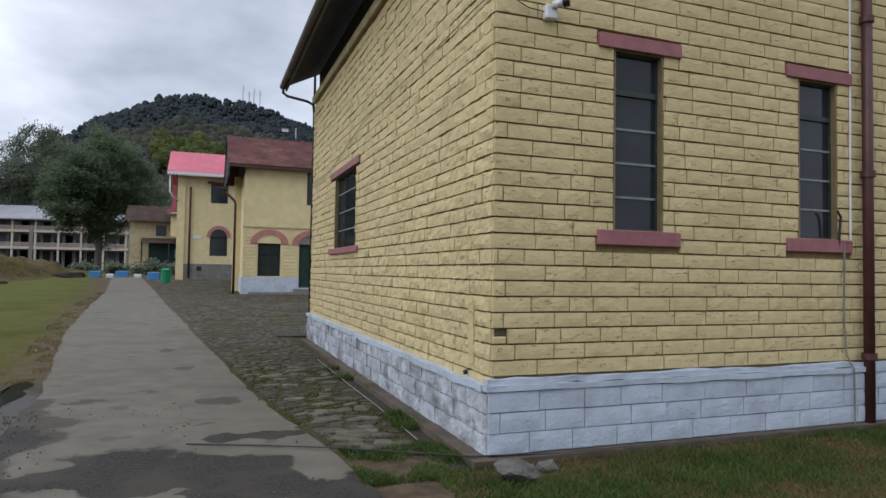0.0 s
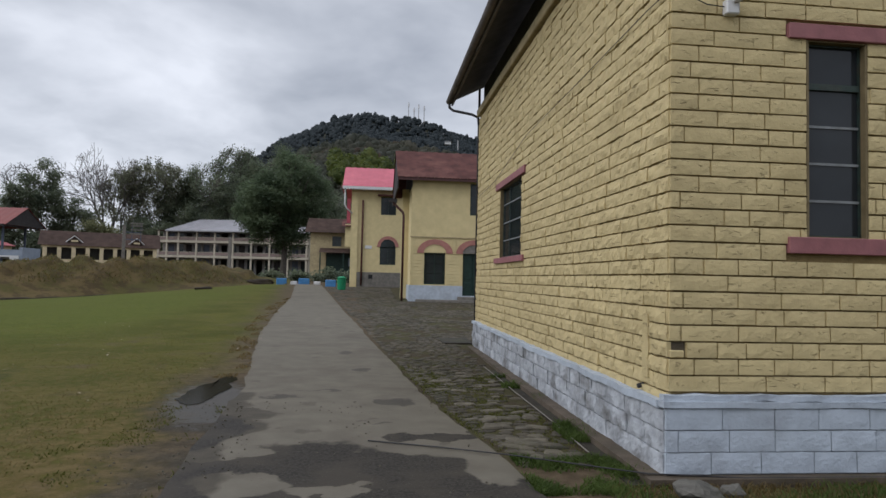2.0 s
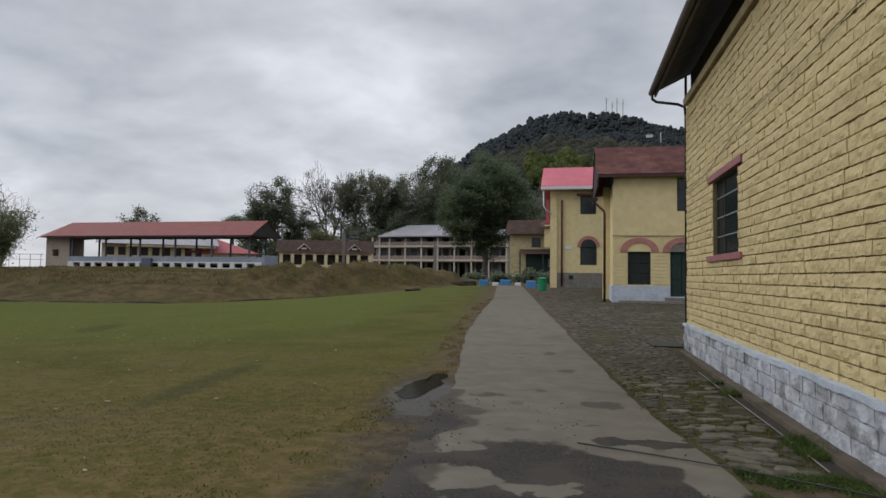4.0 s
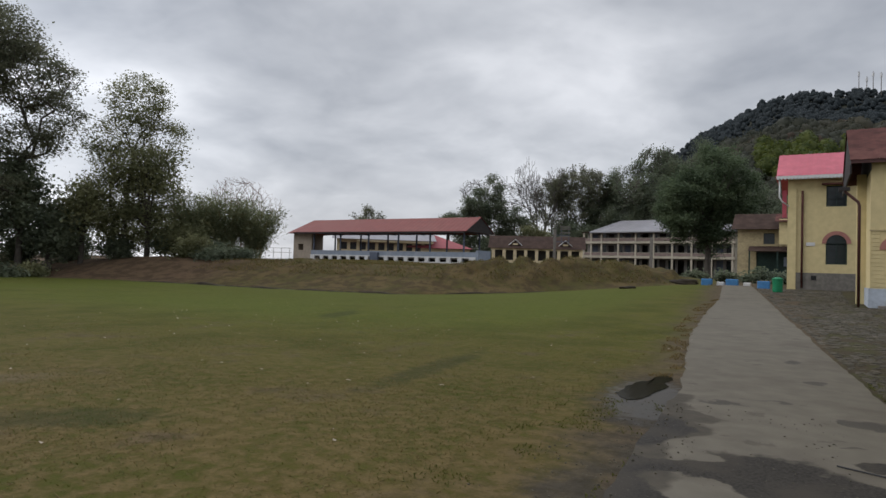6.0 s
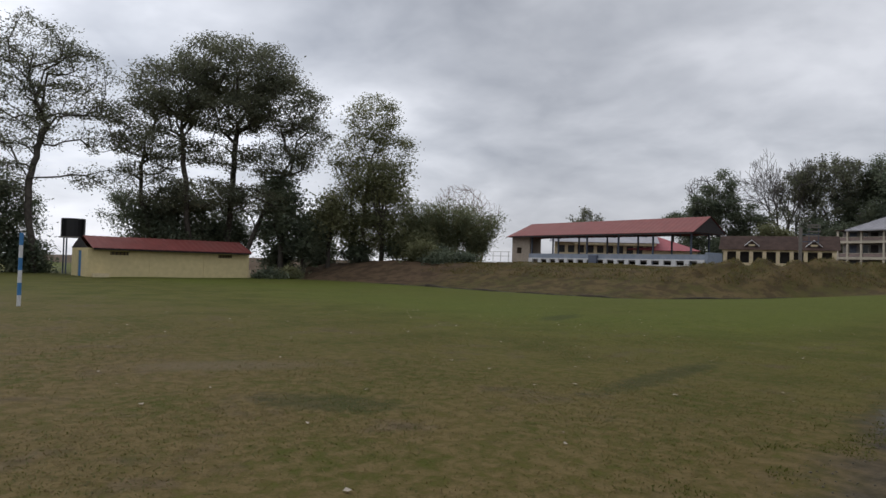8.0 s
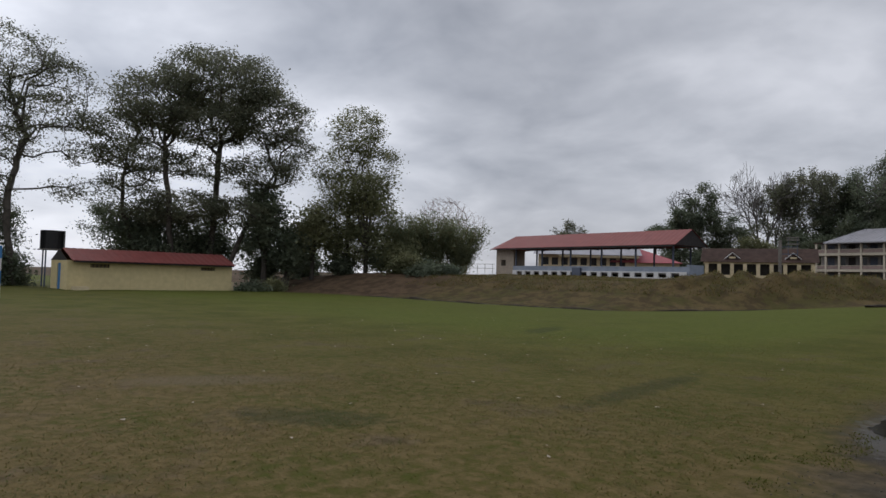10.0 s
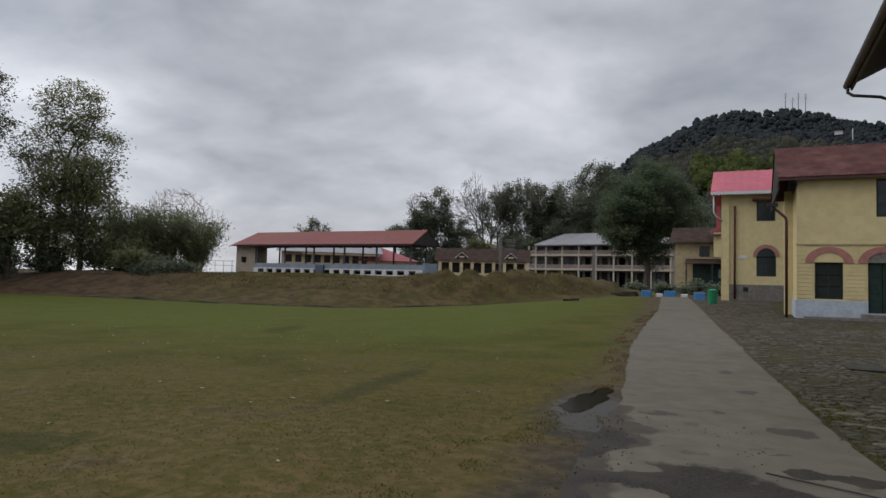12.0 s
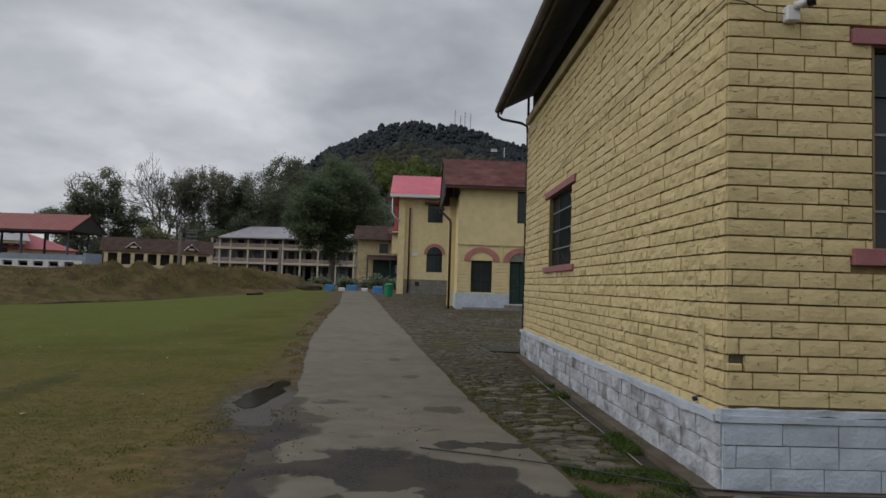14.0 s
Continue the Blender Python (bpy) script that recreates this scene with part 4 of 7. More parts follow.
boxes("interior_wall", [(AX0 + 0.3, 9, AY + 1.6, AY + 1.7, 0.5, AH)], M_ROOMDARK, annex)
# shallow courses of the boarded lower wall
for k in range(14):
    z = 1.34 + k * 0.165
    gaps = [(0.0, 1.14), (1.9, 3.06)] if z < 2.75 else ([(-0.28, 1.42), (1.62, 3.4)] if z < 3.55 else [])
    ends = [AX0 + 0.02, *[v for g in gaps for v in g], 9.0]
    segs = list(zip(ends[::2], ends[1::2]))
    for a, b2 in segs:
        boxes("course", [(a, b2, AY - 0.022, AY + 0.005, z, z + 0.15)], M_YELLOW_FAR, annex, "", 0.008)
boxes("string_course", [(AX0 - 0.03, 9.0, AY - 0.05, AY + 0.005, 3.62, 3.68)], M_BEAM, annex)
for cx in (0.57, 2.50):
    b = bmesh.new()
    arch_ring(b, cx, 2.86, 0.56, 0.88, AY - 0.06, AY + 0.02, 18, flat=0.78)
    part("arch", b, M_ARCH, annex, "faded red arched door head")
b = bmesh.new()
lunette(b, 0.57, 2.885, 0.55, AY - 0.03, AY + 0.01, flat=0.78)
part("tympanum", b, M_YELLOW_FAR, annex)
b = bmesh.new()
lunette(b, 2.50, 2.885, 0.55, AY - 0.03, AY + 0.01, flat=0.78)
part("tympanum", b, M_CONCRETE, annex, "grey panel in the door head")
sash(annex, 0.05, 1.09, AY + 0.10, 1.33, 2.88, 2, 3)
d1 = boxes("door", [(1.96, 2.47, AY + 0.12, AY + 0.17, 0.80, 2.88), (2.49, 3.0, AY + 0.12, AY + 0.17, 0.80, 2.88)], M_DOOR, annex, "dark green double door", 0.01)
for u in (2.03, 2.56):
    for z in (0.95, 1.62, 2.28):
        boxes("panel", [(u, u + 0.37, AY + 0.105, AY + 0.125, z, z + 0.52)], M_DOOR, d1, "", 0.008)
sash(annex, 2.27, 3.2, AY + 0.08, 4.78, 6.36, 2, 3)
boxes("step", [(-0.35, 3.6, AY - 0.45, AY - 0.06, 0.3, 0.60), (1.7, 3.4, AY - 0.40, AY - 0.055, 0.601, 0.76)], M_CONCRETE, annex, "grey concrete step", 0.02)
boxes("pilaster", [(AX0 - 0.35, AX0 - 0.001, AY + 2.5, AY + 2.9, 0.4, 6.3)], M_YELLOW_FAR, annex)


def sheet_roof(name, parent, x0, x1, y0, z0, y1, z1, mat, label="", pitch=0.2, thick=0.02):
    """A sloping corrugated sheet from an eave line (y0, z0) to a ridge (y1, z1)."""
    bm = bmesh.new()
    nn = max(2, int((x1 - x0) / pitch))
    lines = []
    for dz in (0, -thick):
        for i in range(nn + 1):
            x = x0 + (x1 - x0) * i / nn
            w = 0.022 * (i % 2) + dz
            lines.append((bm.verts.new((x, y0, z0 + w)), bm.verts.new((x, y1, z1 + w))))
    for o in (0, nn + 1):
        for i in range(nn):
            a, b2 = lines[o + i], lines[o + i + 1]
            bm.faces.new((a[0], b2[0], b2[1], a[1]))
    for i in range(nn):
        a, b2, c, d = lines[i], lines[i + 1], lines[nn + 1 + i], lines[nn + 2 + i]
        bm.faces.new((a[0], b2[0], d[0], c[0]))
        bm.faces.new((a[1], b2[1], d[1], c[1]))
    for i in (0, nn):
        a, c = lines[i], lines[nn + 1 + i]
        bm.faces.new((a[0], a[1], c[1], c[0]))
    return part(name, bm, mat, parent, label)


sheet_roof("roof", annex, AX0 - 0.75, 9.5, AY - 0.45, 6.52, AY + 3.6, 8.55, M_RUST, "rust-stained dark red roof sheets")
sheet_roof("roof_back", annex, AX0 - 0.75, 9.5, AY + 8.0, 6.5, AY + 3.6, 8.55, M_RUST)
boxes("fascia", [(AX0 - 0.72, 9.4, AY - 0.42, AY - 0.38, 6.38, 6.52)], M_PIPE, annex)
boxes("soffit", [(AX0 - 0.70, 9.4, AY - 0.37, AY + 0.0, 6.46, 6.50)], M_DARK, annex)
b = bmesh.new()
for sx in (AX0 - 0.70, AX0 - 0.002):
    vs = [b.verts.new(p) for p in ((sx, AY - 0.38, 6.3), (sx, AY + 3.6, 8.35), (sx, AY + 7.9, 6.3), (sx, AY + 7.9, 6.1), (sx, AY - 0.38, 6.1))]
    b.faces.new(vs)
part("gable_board", b, M_DARK, annex)
boxes("valance", [(AX0 - 0.75, AX0 - 0.69, AY - 0.4, AY + 7.9, 5.95, 6.3)], M_DARK, annex)
b = bmesh.new()
tube(b, [(-1.55, AY - 0.2, 5.32), (-1.50, AY - 0.2, 5.22), (-1.06, AY - 0.2, 4.80), (-1.02, AY - 0.2, 4.65), (-1.02, AY - 0.2, 0.5)], 0.06, 10)
part("downpipe", b, M_PIPE, annex, "dark red-brown downpipe", True)
boxes("spout", [(-1.75, -1.35, AY - 0.35, AY - 0.05, 5.28, 5.42)], M_DARK, annex)
lt = thing("wall_lamp", pose(2.75, AY - 0.1, 6.42), "small white floodlight on a bracket under the eave", "lamp")
boxes("lamp_head", [(-0.22, 0.06, -0.25, -0.05, -0.06, 0.05)], M_PLASTIC, lt, "", 0.02)
boxes("bracket", [(0.0, 0.3, -0.12, -0.06, -0.03, 0.0)], M_IRON, lt)

# ---------------------------------------------------------------- pink-roofed house
PY = 48.0
pinkh = thing("pink_roofed_house", pose(0, 0, 0), "two-storey yellow house with bright pink sheet roof", "building")
ph = [(-1.95, -0.78, 2.55, 4.3), (-1.95, -0.82, 6.26, 7.6)]
boxes("wall", [(a, b2, PY, PY + 0.3, c, d) for a, b2, c, d in wall_cells(-3.95, 6.0, 1.98, 8.3, ph)], M_YELLOW_FAR, pinkh)
boxes("side_wall", [(-3.95, -3.65, PY + 0.301, 58, 1.98, 8.3)], M_YELLOW_FAR, pinkh)
boxes("plinth", [(-4.0, 6.0, PY - 0.06, PY + 0.3, 0.5, 1.979), (-4.0, -3.65, PY + 0.301, 58, 0.5, 1.979)], M_CONCRETE, pinkh, "grey weathered stone plinth")
boxes("vent", [(-2.75, -2.45, PY - 0.075, PY - 0.055, 1.5, 1.8)], M_BLACK, pinkh)
boxes("corner_pilaster", [(-4.12, -3.62, PY - 0.1, PY - 0.061, 0.6, 8.2)], M_YELLOW_FAR, pinkh)
boxes("interior_wall", [(-3.6, 6, PY + 1.2, PY + 1.3, 1, 8.2)], M_ROOMDARK, pinkh)
b = bmesh.new()
arch_ring(b, -1.365, 3.88, 0.56, 0.80, PY - 0.05, PY + 0.02, 18)
part("arch", b, M_ARCH, pinkh, "faded red arched window head")
boxes("spandrel", [(-1.95, -0.78, PY - 0.002, PY + 0.05, 4.301, 4.5)], M_YELLOW_FAR, pinkh)
b = bmesh.new()
lunette(b, -1.365, 3.88, 0.555, PY - 0.02, PY + 0.03)
part("fanlight", b, M_PANE, pinkh)
w = sash(pinkh, -1.95, -0.78, PY + 0.04, 2.55, 3.88, 2, 3)
boxes("wall_head", [(-1.95, -0.78, PY + 0.035, PY + 0.2, 3.885, 4.3)], M_YELLOW_FAR, pinkh)
w = sash(pinkh, -1.95, -0.82, PY + 0.06, 6.26, 7.6, 2, 3)
boxes("window_hood", [(-2.2, -0.6, PY - 0.5, PY, 7.64, 7.74)], M_RUST, pinkh)
boxes("plaque", [(-3.05, -2.55, PY - 0.03, PY, 3.72, 3.95)], M_PLASTIC, pinkh, "small pale wall plaque")
b = bmesh.new()
tube(b, [(-3.28, PY - 0.12, 7.3), (-3.28, PY - 0.12, 1.0)], 0.07, 8)
part("downpipe", b, M_RUST, pinkh, "rusty downpipe", True)
sheet_roof("roof", pinkh, -4.78, 6.4, PY - 0.7, 8.25, PY + 3.2, 10.25, M_PINK, "bright pink roof sheets", 0.25)
sheet_roof("roof_back", pinkh, -4.78, 6.4, PY + 8.0, 8.0, PY + 3.2, 10.25, M_PINK, "", 0.25)
b = bmesh.new()
for k in range(56):
    x = -4.78 + k * 0.2
    vs = [b.verts.new((x + u, PY - 0.74, z)) for u, z in ((0, 8.24), (0.2, 8.24), (0.2, 8.10), (0.14, 8.0), (0.06, 8.0), (0, 8.10))]
    ws = [b.verts.new((v.co.x, PY - 0.71, v.co.z)) for v in vs]
    b.faces.new(vs)
    b.faces.new(ws[::-1])
    for i in range(6):
        b.faces.new((vs[i], vs[(i + 1) % 6], ws[(i + 1) % 6], ws[i]))
part("valance", b, M_PLASTIC, pinkh, "white scalloped eave board")
boxes("barge_board", [(-4.82, -4.77, PY - 0.7, PY + 3.2, 8.1, 8.3)], M_PINK, pinkh)
boxes("side_panel", [(-4.45, -4.2, PY + 0.2, PY + 0.25, 5.6, 7.4)], M_PINK, pinkh, "pink roof sheet of the porch behind")
b = bmesh.new()
tube(b, [(-4.6, PY - 0.5, 8.0), (-4.6, PY - 0.5, 6.9), (-4.45, PY - 0.5, 6.6), (-4.05, PY - 0.2, 6.3)], 0.05, 8)
part("rainpipe", b, M_PLASTIC, pinkh, "pale rain pipe", True)


# ---------------------------------------------------------------- buildings behind the pink-roofed house
bh = thing("brown_roofed_house", pose(-8.4, 79, 0.25), "yellow house with brown roof and green shop front", "building")
# Wall in darker ochre than the gable: its shade is in the colour.
boxes("wall", [(a, b2, 0.0, 0.3, c, d) for a, b2, c, d in wall_cells(-1.6, 5.2, 0, 6.9, [(0.3, 4.6, 1.0, 4.2), (1.0, 2.1, 5.0, 6.2)])], M_BEAM, bh)
boxes("gable_wall", [(2.6, 7.5, -2.0, -1.7, 4.9, 7.6)], M_YELLOW_FAR, bh)
boxes("back_room", [(-1.6, 5.2, 2.0, 2.2, 0, 6.8)], M_ROOMDARK, bh)
boxes("shop_front", [(0.3, 4.6, 0.1, 0.2, 1.0, 4.0)], M_DOOR, bh, "dark green boarded shop front")
for k in range(4):
    boxes("window", [(3.0 + k * 0.42, 3.3 + k * 0.42, 0.06, 0.1, 2.6, 3.6)], M_PALEBLUE, bh)
sheet_roof("awning", bh, -0.4, 5.6, -2.2, 4.15, 0.0, 4.75, M_BROWNROOF, "brown veranda roof", 0.3)
sheet_roof("roof", bh, -2.2, 5.8, -0.8, 6.6, 3.2, 8.6, M_BROWNROOF, "brown sheet roof", 0.3)
sheet_roof("gable_roof", bh, 2.2, 8.0, -2.5, 7.3, 0.8, 8.4, M_RUST, "rusty roof of the gabled bay", 0.3)
for x in (-0.3, 2.4, 5.4):
    boxes("post", [(x, x + 0.14, -2.1, -1.96, 0, 4.2)], M_DOOR, bh)
sash(bh, 1.0, 2.1, 0.05, 5.0, 6.2, 2, 2)

# ---------------------------------------------------------------- three-storey white block with galleries
wb = thing("school_block", pose(-40.6, 119.5, 0.4, 0, 0, -9.0), "three-storey cream block with open galleries and grey hipped roof", "building")
WL = 27.0
for lv, (z, zt) in enumerate(((0.0, 3.95), (4.3, 6.55), (6.95, 8.62))):
    hs = []
    for k in range(8):
        u = 1.0 + k * 3.25
        hs += [(u, u + 1.1, z + 0.1, zt - 0.2), (u + 1.6, u + 2.8, z + 0.6, zt - 0.2)]
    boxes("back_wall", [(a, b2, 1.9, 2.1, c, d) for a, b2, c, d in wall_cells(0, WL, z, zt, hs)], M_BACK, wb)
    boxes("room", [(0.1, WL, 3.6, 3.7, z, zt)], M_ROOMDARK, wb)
    for a, b2, c, d in hs:
        if c - z > 0.5:
            boxes("window", [(a, b2, 1.95, 1.99, c, d)], M_PANE, wb)
        elif (int(a * 7) % 3):
            boxes("door", [(a, b2, 1.95, 1.99, c, d)], M_POST if int(a) % 2 else M_DARK, wb)
    if lv:
        boxes("gallery_slab", [(-0.2, WL + 0.3, -0.25, 1.899, z - 0.35, z + 0.05)], M_SCHOOL, wb, "cream gallery slab")
        boxes("rail_wall", [(-0.1, WL + 0.1, -0.1, -0.02, z + 0.12, z + 0.60)], M_RAIL, wb, "dusty brown gallery railing")
        boxes("handrail", [(-0.1, WL + 0.1, -0.14, 0.02, z + 0.61, z + 0.68)], M_SCHOOL, wb)
    for u in ((0.0, 1.5) + tuple(3.6 + k * 3.3 for k in range(8))):
        boxes("column", [(u, u + 0.28, -0.19, 0.1, z + 0.051, zt - 0.001)], M_SCHOOL, wb, "white gallery column")
boxes("end_wall", [(-0.15, 0.1, 2.11, 8.0, 0, 8.5), (WL - 0.1, WL + 0.15, 0.15, 8.0, 0, 8.5)], M_SCHOOL, wb)
boxes("bay_roof", [(-0.3, 2.0, -0.3, 6.0, 8.64, 8.78)], M_BROWNROOF, wb, "flat roof of the end bay")
b = bmesh.new()
e = [(1.6, -0.9, 8.72), (WL + 1, -0.9, 8.72), (WL + 1, 9.0, 8.72), (1.6, 9.0, 8.72)]
r = [(5.8, 4.0, 11.1), (WL - 4.0, 4.0, 11.1)]
ev, rv = [b.verts.new(p) for p in e], [b.verts.new(p) for p in r]
lo = [b.verts.new((p[0], p[1], p[2] - 0.18)) for p in e]
for f in ((ev[0], ev[1], rv[1], rv[0]), (ev[1], ev[2], rv[1]), (ev[2], ev[3], rv[0], rv[1]), (ev[3], ev[0], rv[0]), lo):
    b.faces.new(f)
for i in range(4):
    b.faces.new((ev[i], ev[(i + 1) % 4], lo[(i + 1) % 4], lo[i]))
part("roof", b, M_GREYROOF, wb, "grey hipped sheet roof")
for k in range(34):
    t0 = k / 34
    b = bmesh.new()
    tube(b, [(1.6 + (WL - 0.6) * t0, -0.9, 8.75), (5.8 + (WL - 9.8) * t0, 4.0, 11.13)], 0.035, 5)
    part("roof_seam", b, M_GREYROOF, wb)

# low brown-roofed row with cream piers
lb = thing("low_row_building", pose(-45.8, 90.2, 1.2, 0, 0, 21.4), "low building with brown roof and cream piers", "building")
LL = 13.8
# Near-black wall: the shade behind the piers is in its colour.
boxes("wall", [(0, LL, 0.5, 0.7, 0, 3.7)], M_ROOMDARK, lb)
boxes("parapet", [(0, LL, -0.3, 0.1, 0.9, 1.9)], M_CREAM, lb, "cream low wall")
boxes("beam", [(-0.2, LL, -0.12, 0.12, 3.45, 3.75)], M_CREAM, lb)
for k in range(9):
    boxes("pier", [(k * 1.66, k * 1.66 + 0.48, -0.36, 0.1, 0.2, 3.449)], M_CREAM, lb, "cream pier")
sheet_roof("roof", lb, -0.6, LL + 0.5, -0.45, 3.72, 3.2, 5.8, M_BROWNROOF, "dark brown sheet roof", 0.35)
for u in (3.6, 11.2):
    b = bmesh.new()
    vs = [b.verts.new(p) for p in ((u - 0.95, 0.2, 4.2), (u + 0.95, 0.2, 4.2), (u, 0.2, 5.05), (u, 2.2, 5.05))]
    b.faces.new((vs[0], vs[1], vs[2]))
    b.faces.new((vs[0], vs[2], vs[3]))
    b.faces.new((vs[1], vs[3], vs[2]))
    dm = part("dormer", b, M_BROWNROOF, lb, "small gabled roof vent")
    b = bmesh.new()
    for sx in (-1, 1):
        tube(b, [(u + sx * 1.0, 0.15, 4.2), (u, 0.15, 5.08)], 0.05, 5)
    part("barge_board", b, M_PLASTIC, dm)
    boxes("louvre", [(u - 0.4, u + 0.4, 0.17, 0.19, 4.25, 4.5)], M_CREAM, dm)

# basketball hoop before it
hp = thing("basketball_hoop", pose(-33.2, 84.6, 1.3, 0, 0, 20), "weathered basketball backboard on a concrete post", "basketball hoop")
boxes("post", [(-0.55, -0.15, -0.2, 0.2, 0, 6.1)], M_CONCRETE, hp, "", 0.03)
for z in (5.0, 5.5, 6.0, 6.3):
    boxes("board_slat", [(0.3, 1.75, -0.35, -0.29, z, z + 0.16)], M_CONCRETE, hp)
for x in (0.5, 1.5):
    boxes("brace", [(x, x + 0.08, -0.28, -0.2, 4.1, 6.45)], M_POST, hp)
boxes("arm", [(-0.15, 1.6, -0.2, -0.1, 5.2, 5.3), (-0.15, 1.6, -0.2, -0.1, 4.3, 4.4)], M_POST, hp)

# utility pole
up = thing("utility_pole", pose(-18.2, 73.3, 1.0), "grey concrete utility pole with white painted foot", "pole")
boxes("pole", [(-0.16, 0.16, -0.12, 0.12, 0.9, 4.6)], M_CONCRETE, up, "", 0.02)
boxes("foot", [(-0.19, 0.19, -0.15, 0.15, -0.2, 0.9)], M_PLASTIC, up, "white painted foot", 0.02)

# ---------------------------------------------------------------- grandstand
gs = thing("grandstand", pose(-38.4, 67.0, 2.15, 0, 0, 177.7), "open grandstand with red sheet roof and pale blue seating wall", "building")
GL, FY = 24.0, 2.75
boxes("seating_wall", [(-3.2, GL - 2.2, FY - 0.15, FY, 0.72, 1.28)], M_PALEBLUE, gs, "pale blue seating wall")
boxes("lower_wall", [(a, b2, FY - 0.12, FY + 0.1, c, d) for a, b2, c, d in wall_cells(-3.2, GL - 2.2, -0.4, 0.719, [(-2.4 + k * 1.5, -1.45 + k * 1.5, 0.10, 0.58) for k in range(16)])], M_PLASTIC, gs, "white lower wall with small openings")
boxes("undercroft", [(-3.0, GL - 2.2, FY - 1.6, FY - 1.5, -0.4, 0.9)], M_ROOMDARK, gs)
for k in range(4):
    boxes("seat_tier", [(-3.0, GL - 2.3, FY - 0.9 - k * 0.75, FY - 0.16 - k * 0.75, 0.5 - 0.1, 0.62 - 0.12 * k)], M_CONCRETE, gs)
boxes("stair", [(10.4, 11.6, FY + 0.01, FY + 0.35, -0.3, 1.1)], M_POST, gs, "blue-grey stair hatch")
boxes("side_ramp", [(-3.5, -3.21, FY - 3.0, FY, -0.4, 1.5)], M_PALEBLUE, gs)
for k in range(6):
    u = -1.6 + k * 4.6
    for y, h in ((FY - 0.3, 3.65), (-2.6, 3.7)):
        boxes("post", [(u + (0.8 if y < 0 else 0), u + 0.16 + (0.8 if y < 0 else 0), y, y + 0.16, -0.3, h)], M_POST, gs, "blue-grey steel post")
    b = bmesh.new()
    tube(b, [(u + 0.1, FY + 0.5, 3.62), (u + 0.1, 0.0, 5.3), (u + 0.1, -3.2, 3.62)], 0.06, 5)
    part("truss", b, M_POST, gs)
    boxes("tie_beam", [(u + 0.04, u + 0.16, -3.2, FY + 0.5, 3.52, 3.62)], M_POST, gs)
sheet_roof("roof", gs, -2.3, GL, 3.5, 3.62, 0.0, 5.45, M_REDROOF, "faded red sheet roof", 0.3)
sheet_roof("roof_back", gs, -2.3, GL, -3.6, 3.62, 0.0, 5.45, M_REDROOF, "", 0.3)
boxes("eave_beam", [(-2.1, GL, 3.38, 3.48, 3.42, 3.60)], M_DARK, gs)
# Solid panel; the shade inside the open gable is its dark colour.
b = bmesh.new()
vs = [b.verts.new(p) for p in ((-2.2, 3.4, 3.6), (-2.2, 0, 5.4), (-2.2, -3.5, 3.6))]
b.faces.new(vs)
part("gable_panel", b, M_DARK, gs, "dark panel standing for the shaded open gable end")
boxes("end_room", [(a, b2, FY - 0.4, FY - 0.2, c, d) for a, b2, c, d in wall_cells(GL - 2.1, GL + 1.2, -0.2, 3.6, [(GL - 0.6, GL + 0.3, 1.3, 2.1)])], M_BEIGE, gs, "beige end room")
for u in (GL + 1.0,):
    boxes("end_room_wall", [(u, u + 0.2, -3.0, FY - 0.41, -0.2, 3.6)], M_BEIGE, gs)
b = bmesh.new()
vs = [b.verts.new(p) for p in ((GL, 3.5, 3.62), (GL, 0.0, 5.45), (GL, -3.6, 3.62), (GL + 1.9, 3.2, 3.5), (GL + 1.9, -3.4, 3.5))]
for f in ((0, 1, 3), (1, 2, 4), (1, 4, 3)):
    b.faces.new([vs[i] for i in f])
part("roof_hip", b, M_REDROOF, gs, "faded red hip of the roof")
for z in (0.9, 1.5):
    b = bmesh.new()
    tube(b, [(GL + 1.3, FY, z), (GL + 5.5, FY + 1.0, z)], 0.04, 5)
    part("railing", b, M_PLASTIC, gs)
for k in range(4):
    boxes("rail_post", [(GL + 1.6 + k * 1.25, GL + 1.66 + k * 1.25, FY + 0.05 + k * 0.27, FY + 0.11 + k * 0.27, -0.2, 1.55)], M_PLASTIC, gs)

# cream school wing and pink roof seen through the stand
cw = thing("cream_wing", pose(-75.5, 89.0, 1.2, 0, 0, 37.0), "long cream two-storey wing with grey roof", "building")
boxes("wall", [(a, b2, 0, 0.2, c, d) for a, b2, c, d in wall_cells(0, 17, 0, 5.3, [(0.7 + k * 1.65, 1.8 + k * 1.65, 3.2, 4.5) for k in range(10)])], M_CREAM, cw)
boxes("room", [(0, 17, 1.5, 1.6, 0, 5.2)], M_ROOMDARK, cw)
for k in range(10):
    boxes("window", [(0.7 + k * 1.65, 1.8 + k * 1.65, 0.1, 0.13, 3.2, 4.5)], M_PANE, cw)
boxes("gallery_beam", [(3.5, 17, -1.4, -0.9, 4.6, 4.9)], M_CREAM, cw)
sheet_roof("roof", cw, -0.8, 17.5, -1.6, 5.0, 3.0, 6.5, M_GREYROOF, "grey sheet roof", 0.4)
pr = thing("pink_roofed_hall", pose(-65.6, 96.0, 1.4, 0, 0, 30.0), "low hall with pink-red hipped roof", "building")
boxes("wall", [(0.5, 11.5, 0.8, 7, 0, 3.6)], M_CREAM, pr)
b = bmesh.new()
ev = [b.verts.new(p) for p in ((0, 0, 3.65), (12, 0, 3.65), (12, 8, 3.65), (0, 8, 3.65))]
rv = [b.verts.new(p) for p in ((3.6, 4, 6.2), (5.0, 4, 6.2))]
for f in ((ev[0], ev[1], rv[1], rv[0]), (ev[1], ev[2], rv[1]), (ev[2], ev[3], rv[0], rv[1]), (ev[3], ev[0], rv[0])):
    b.faces.new(f)
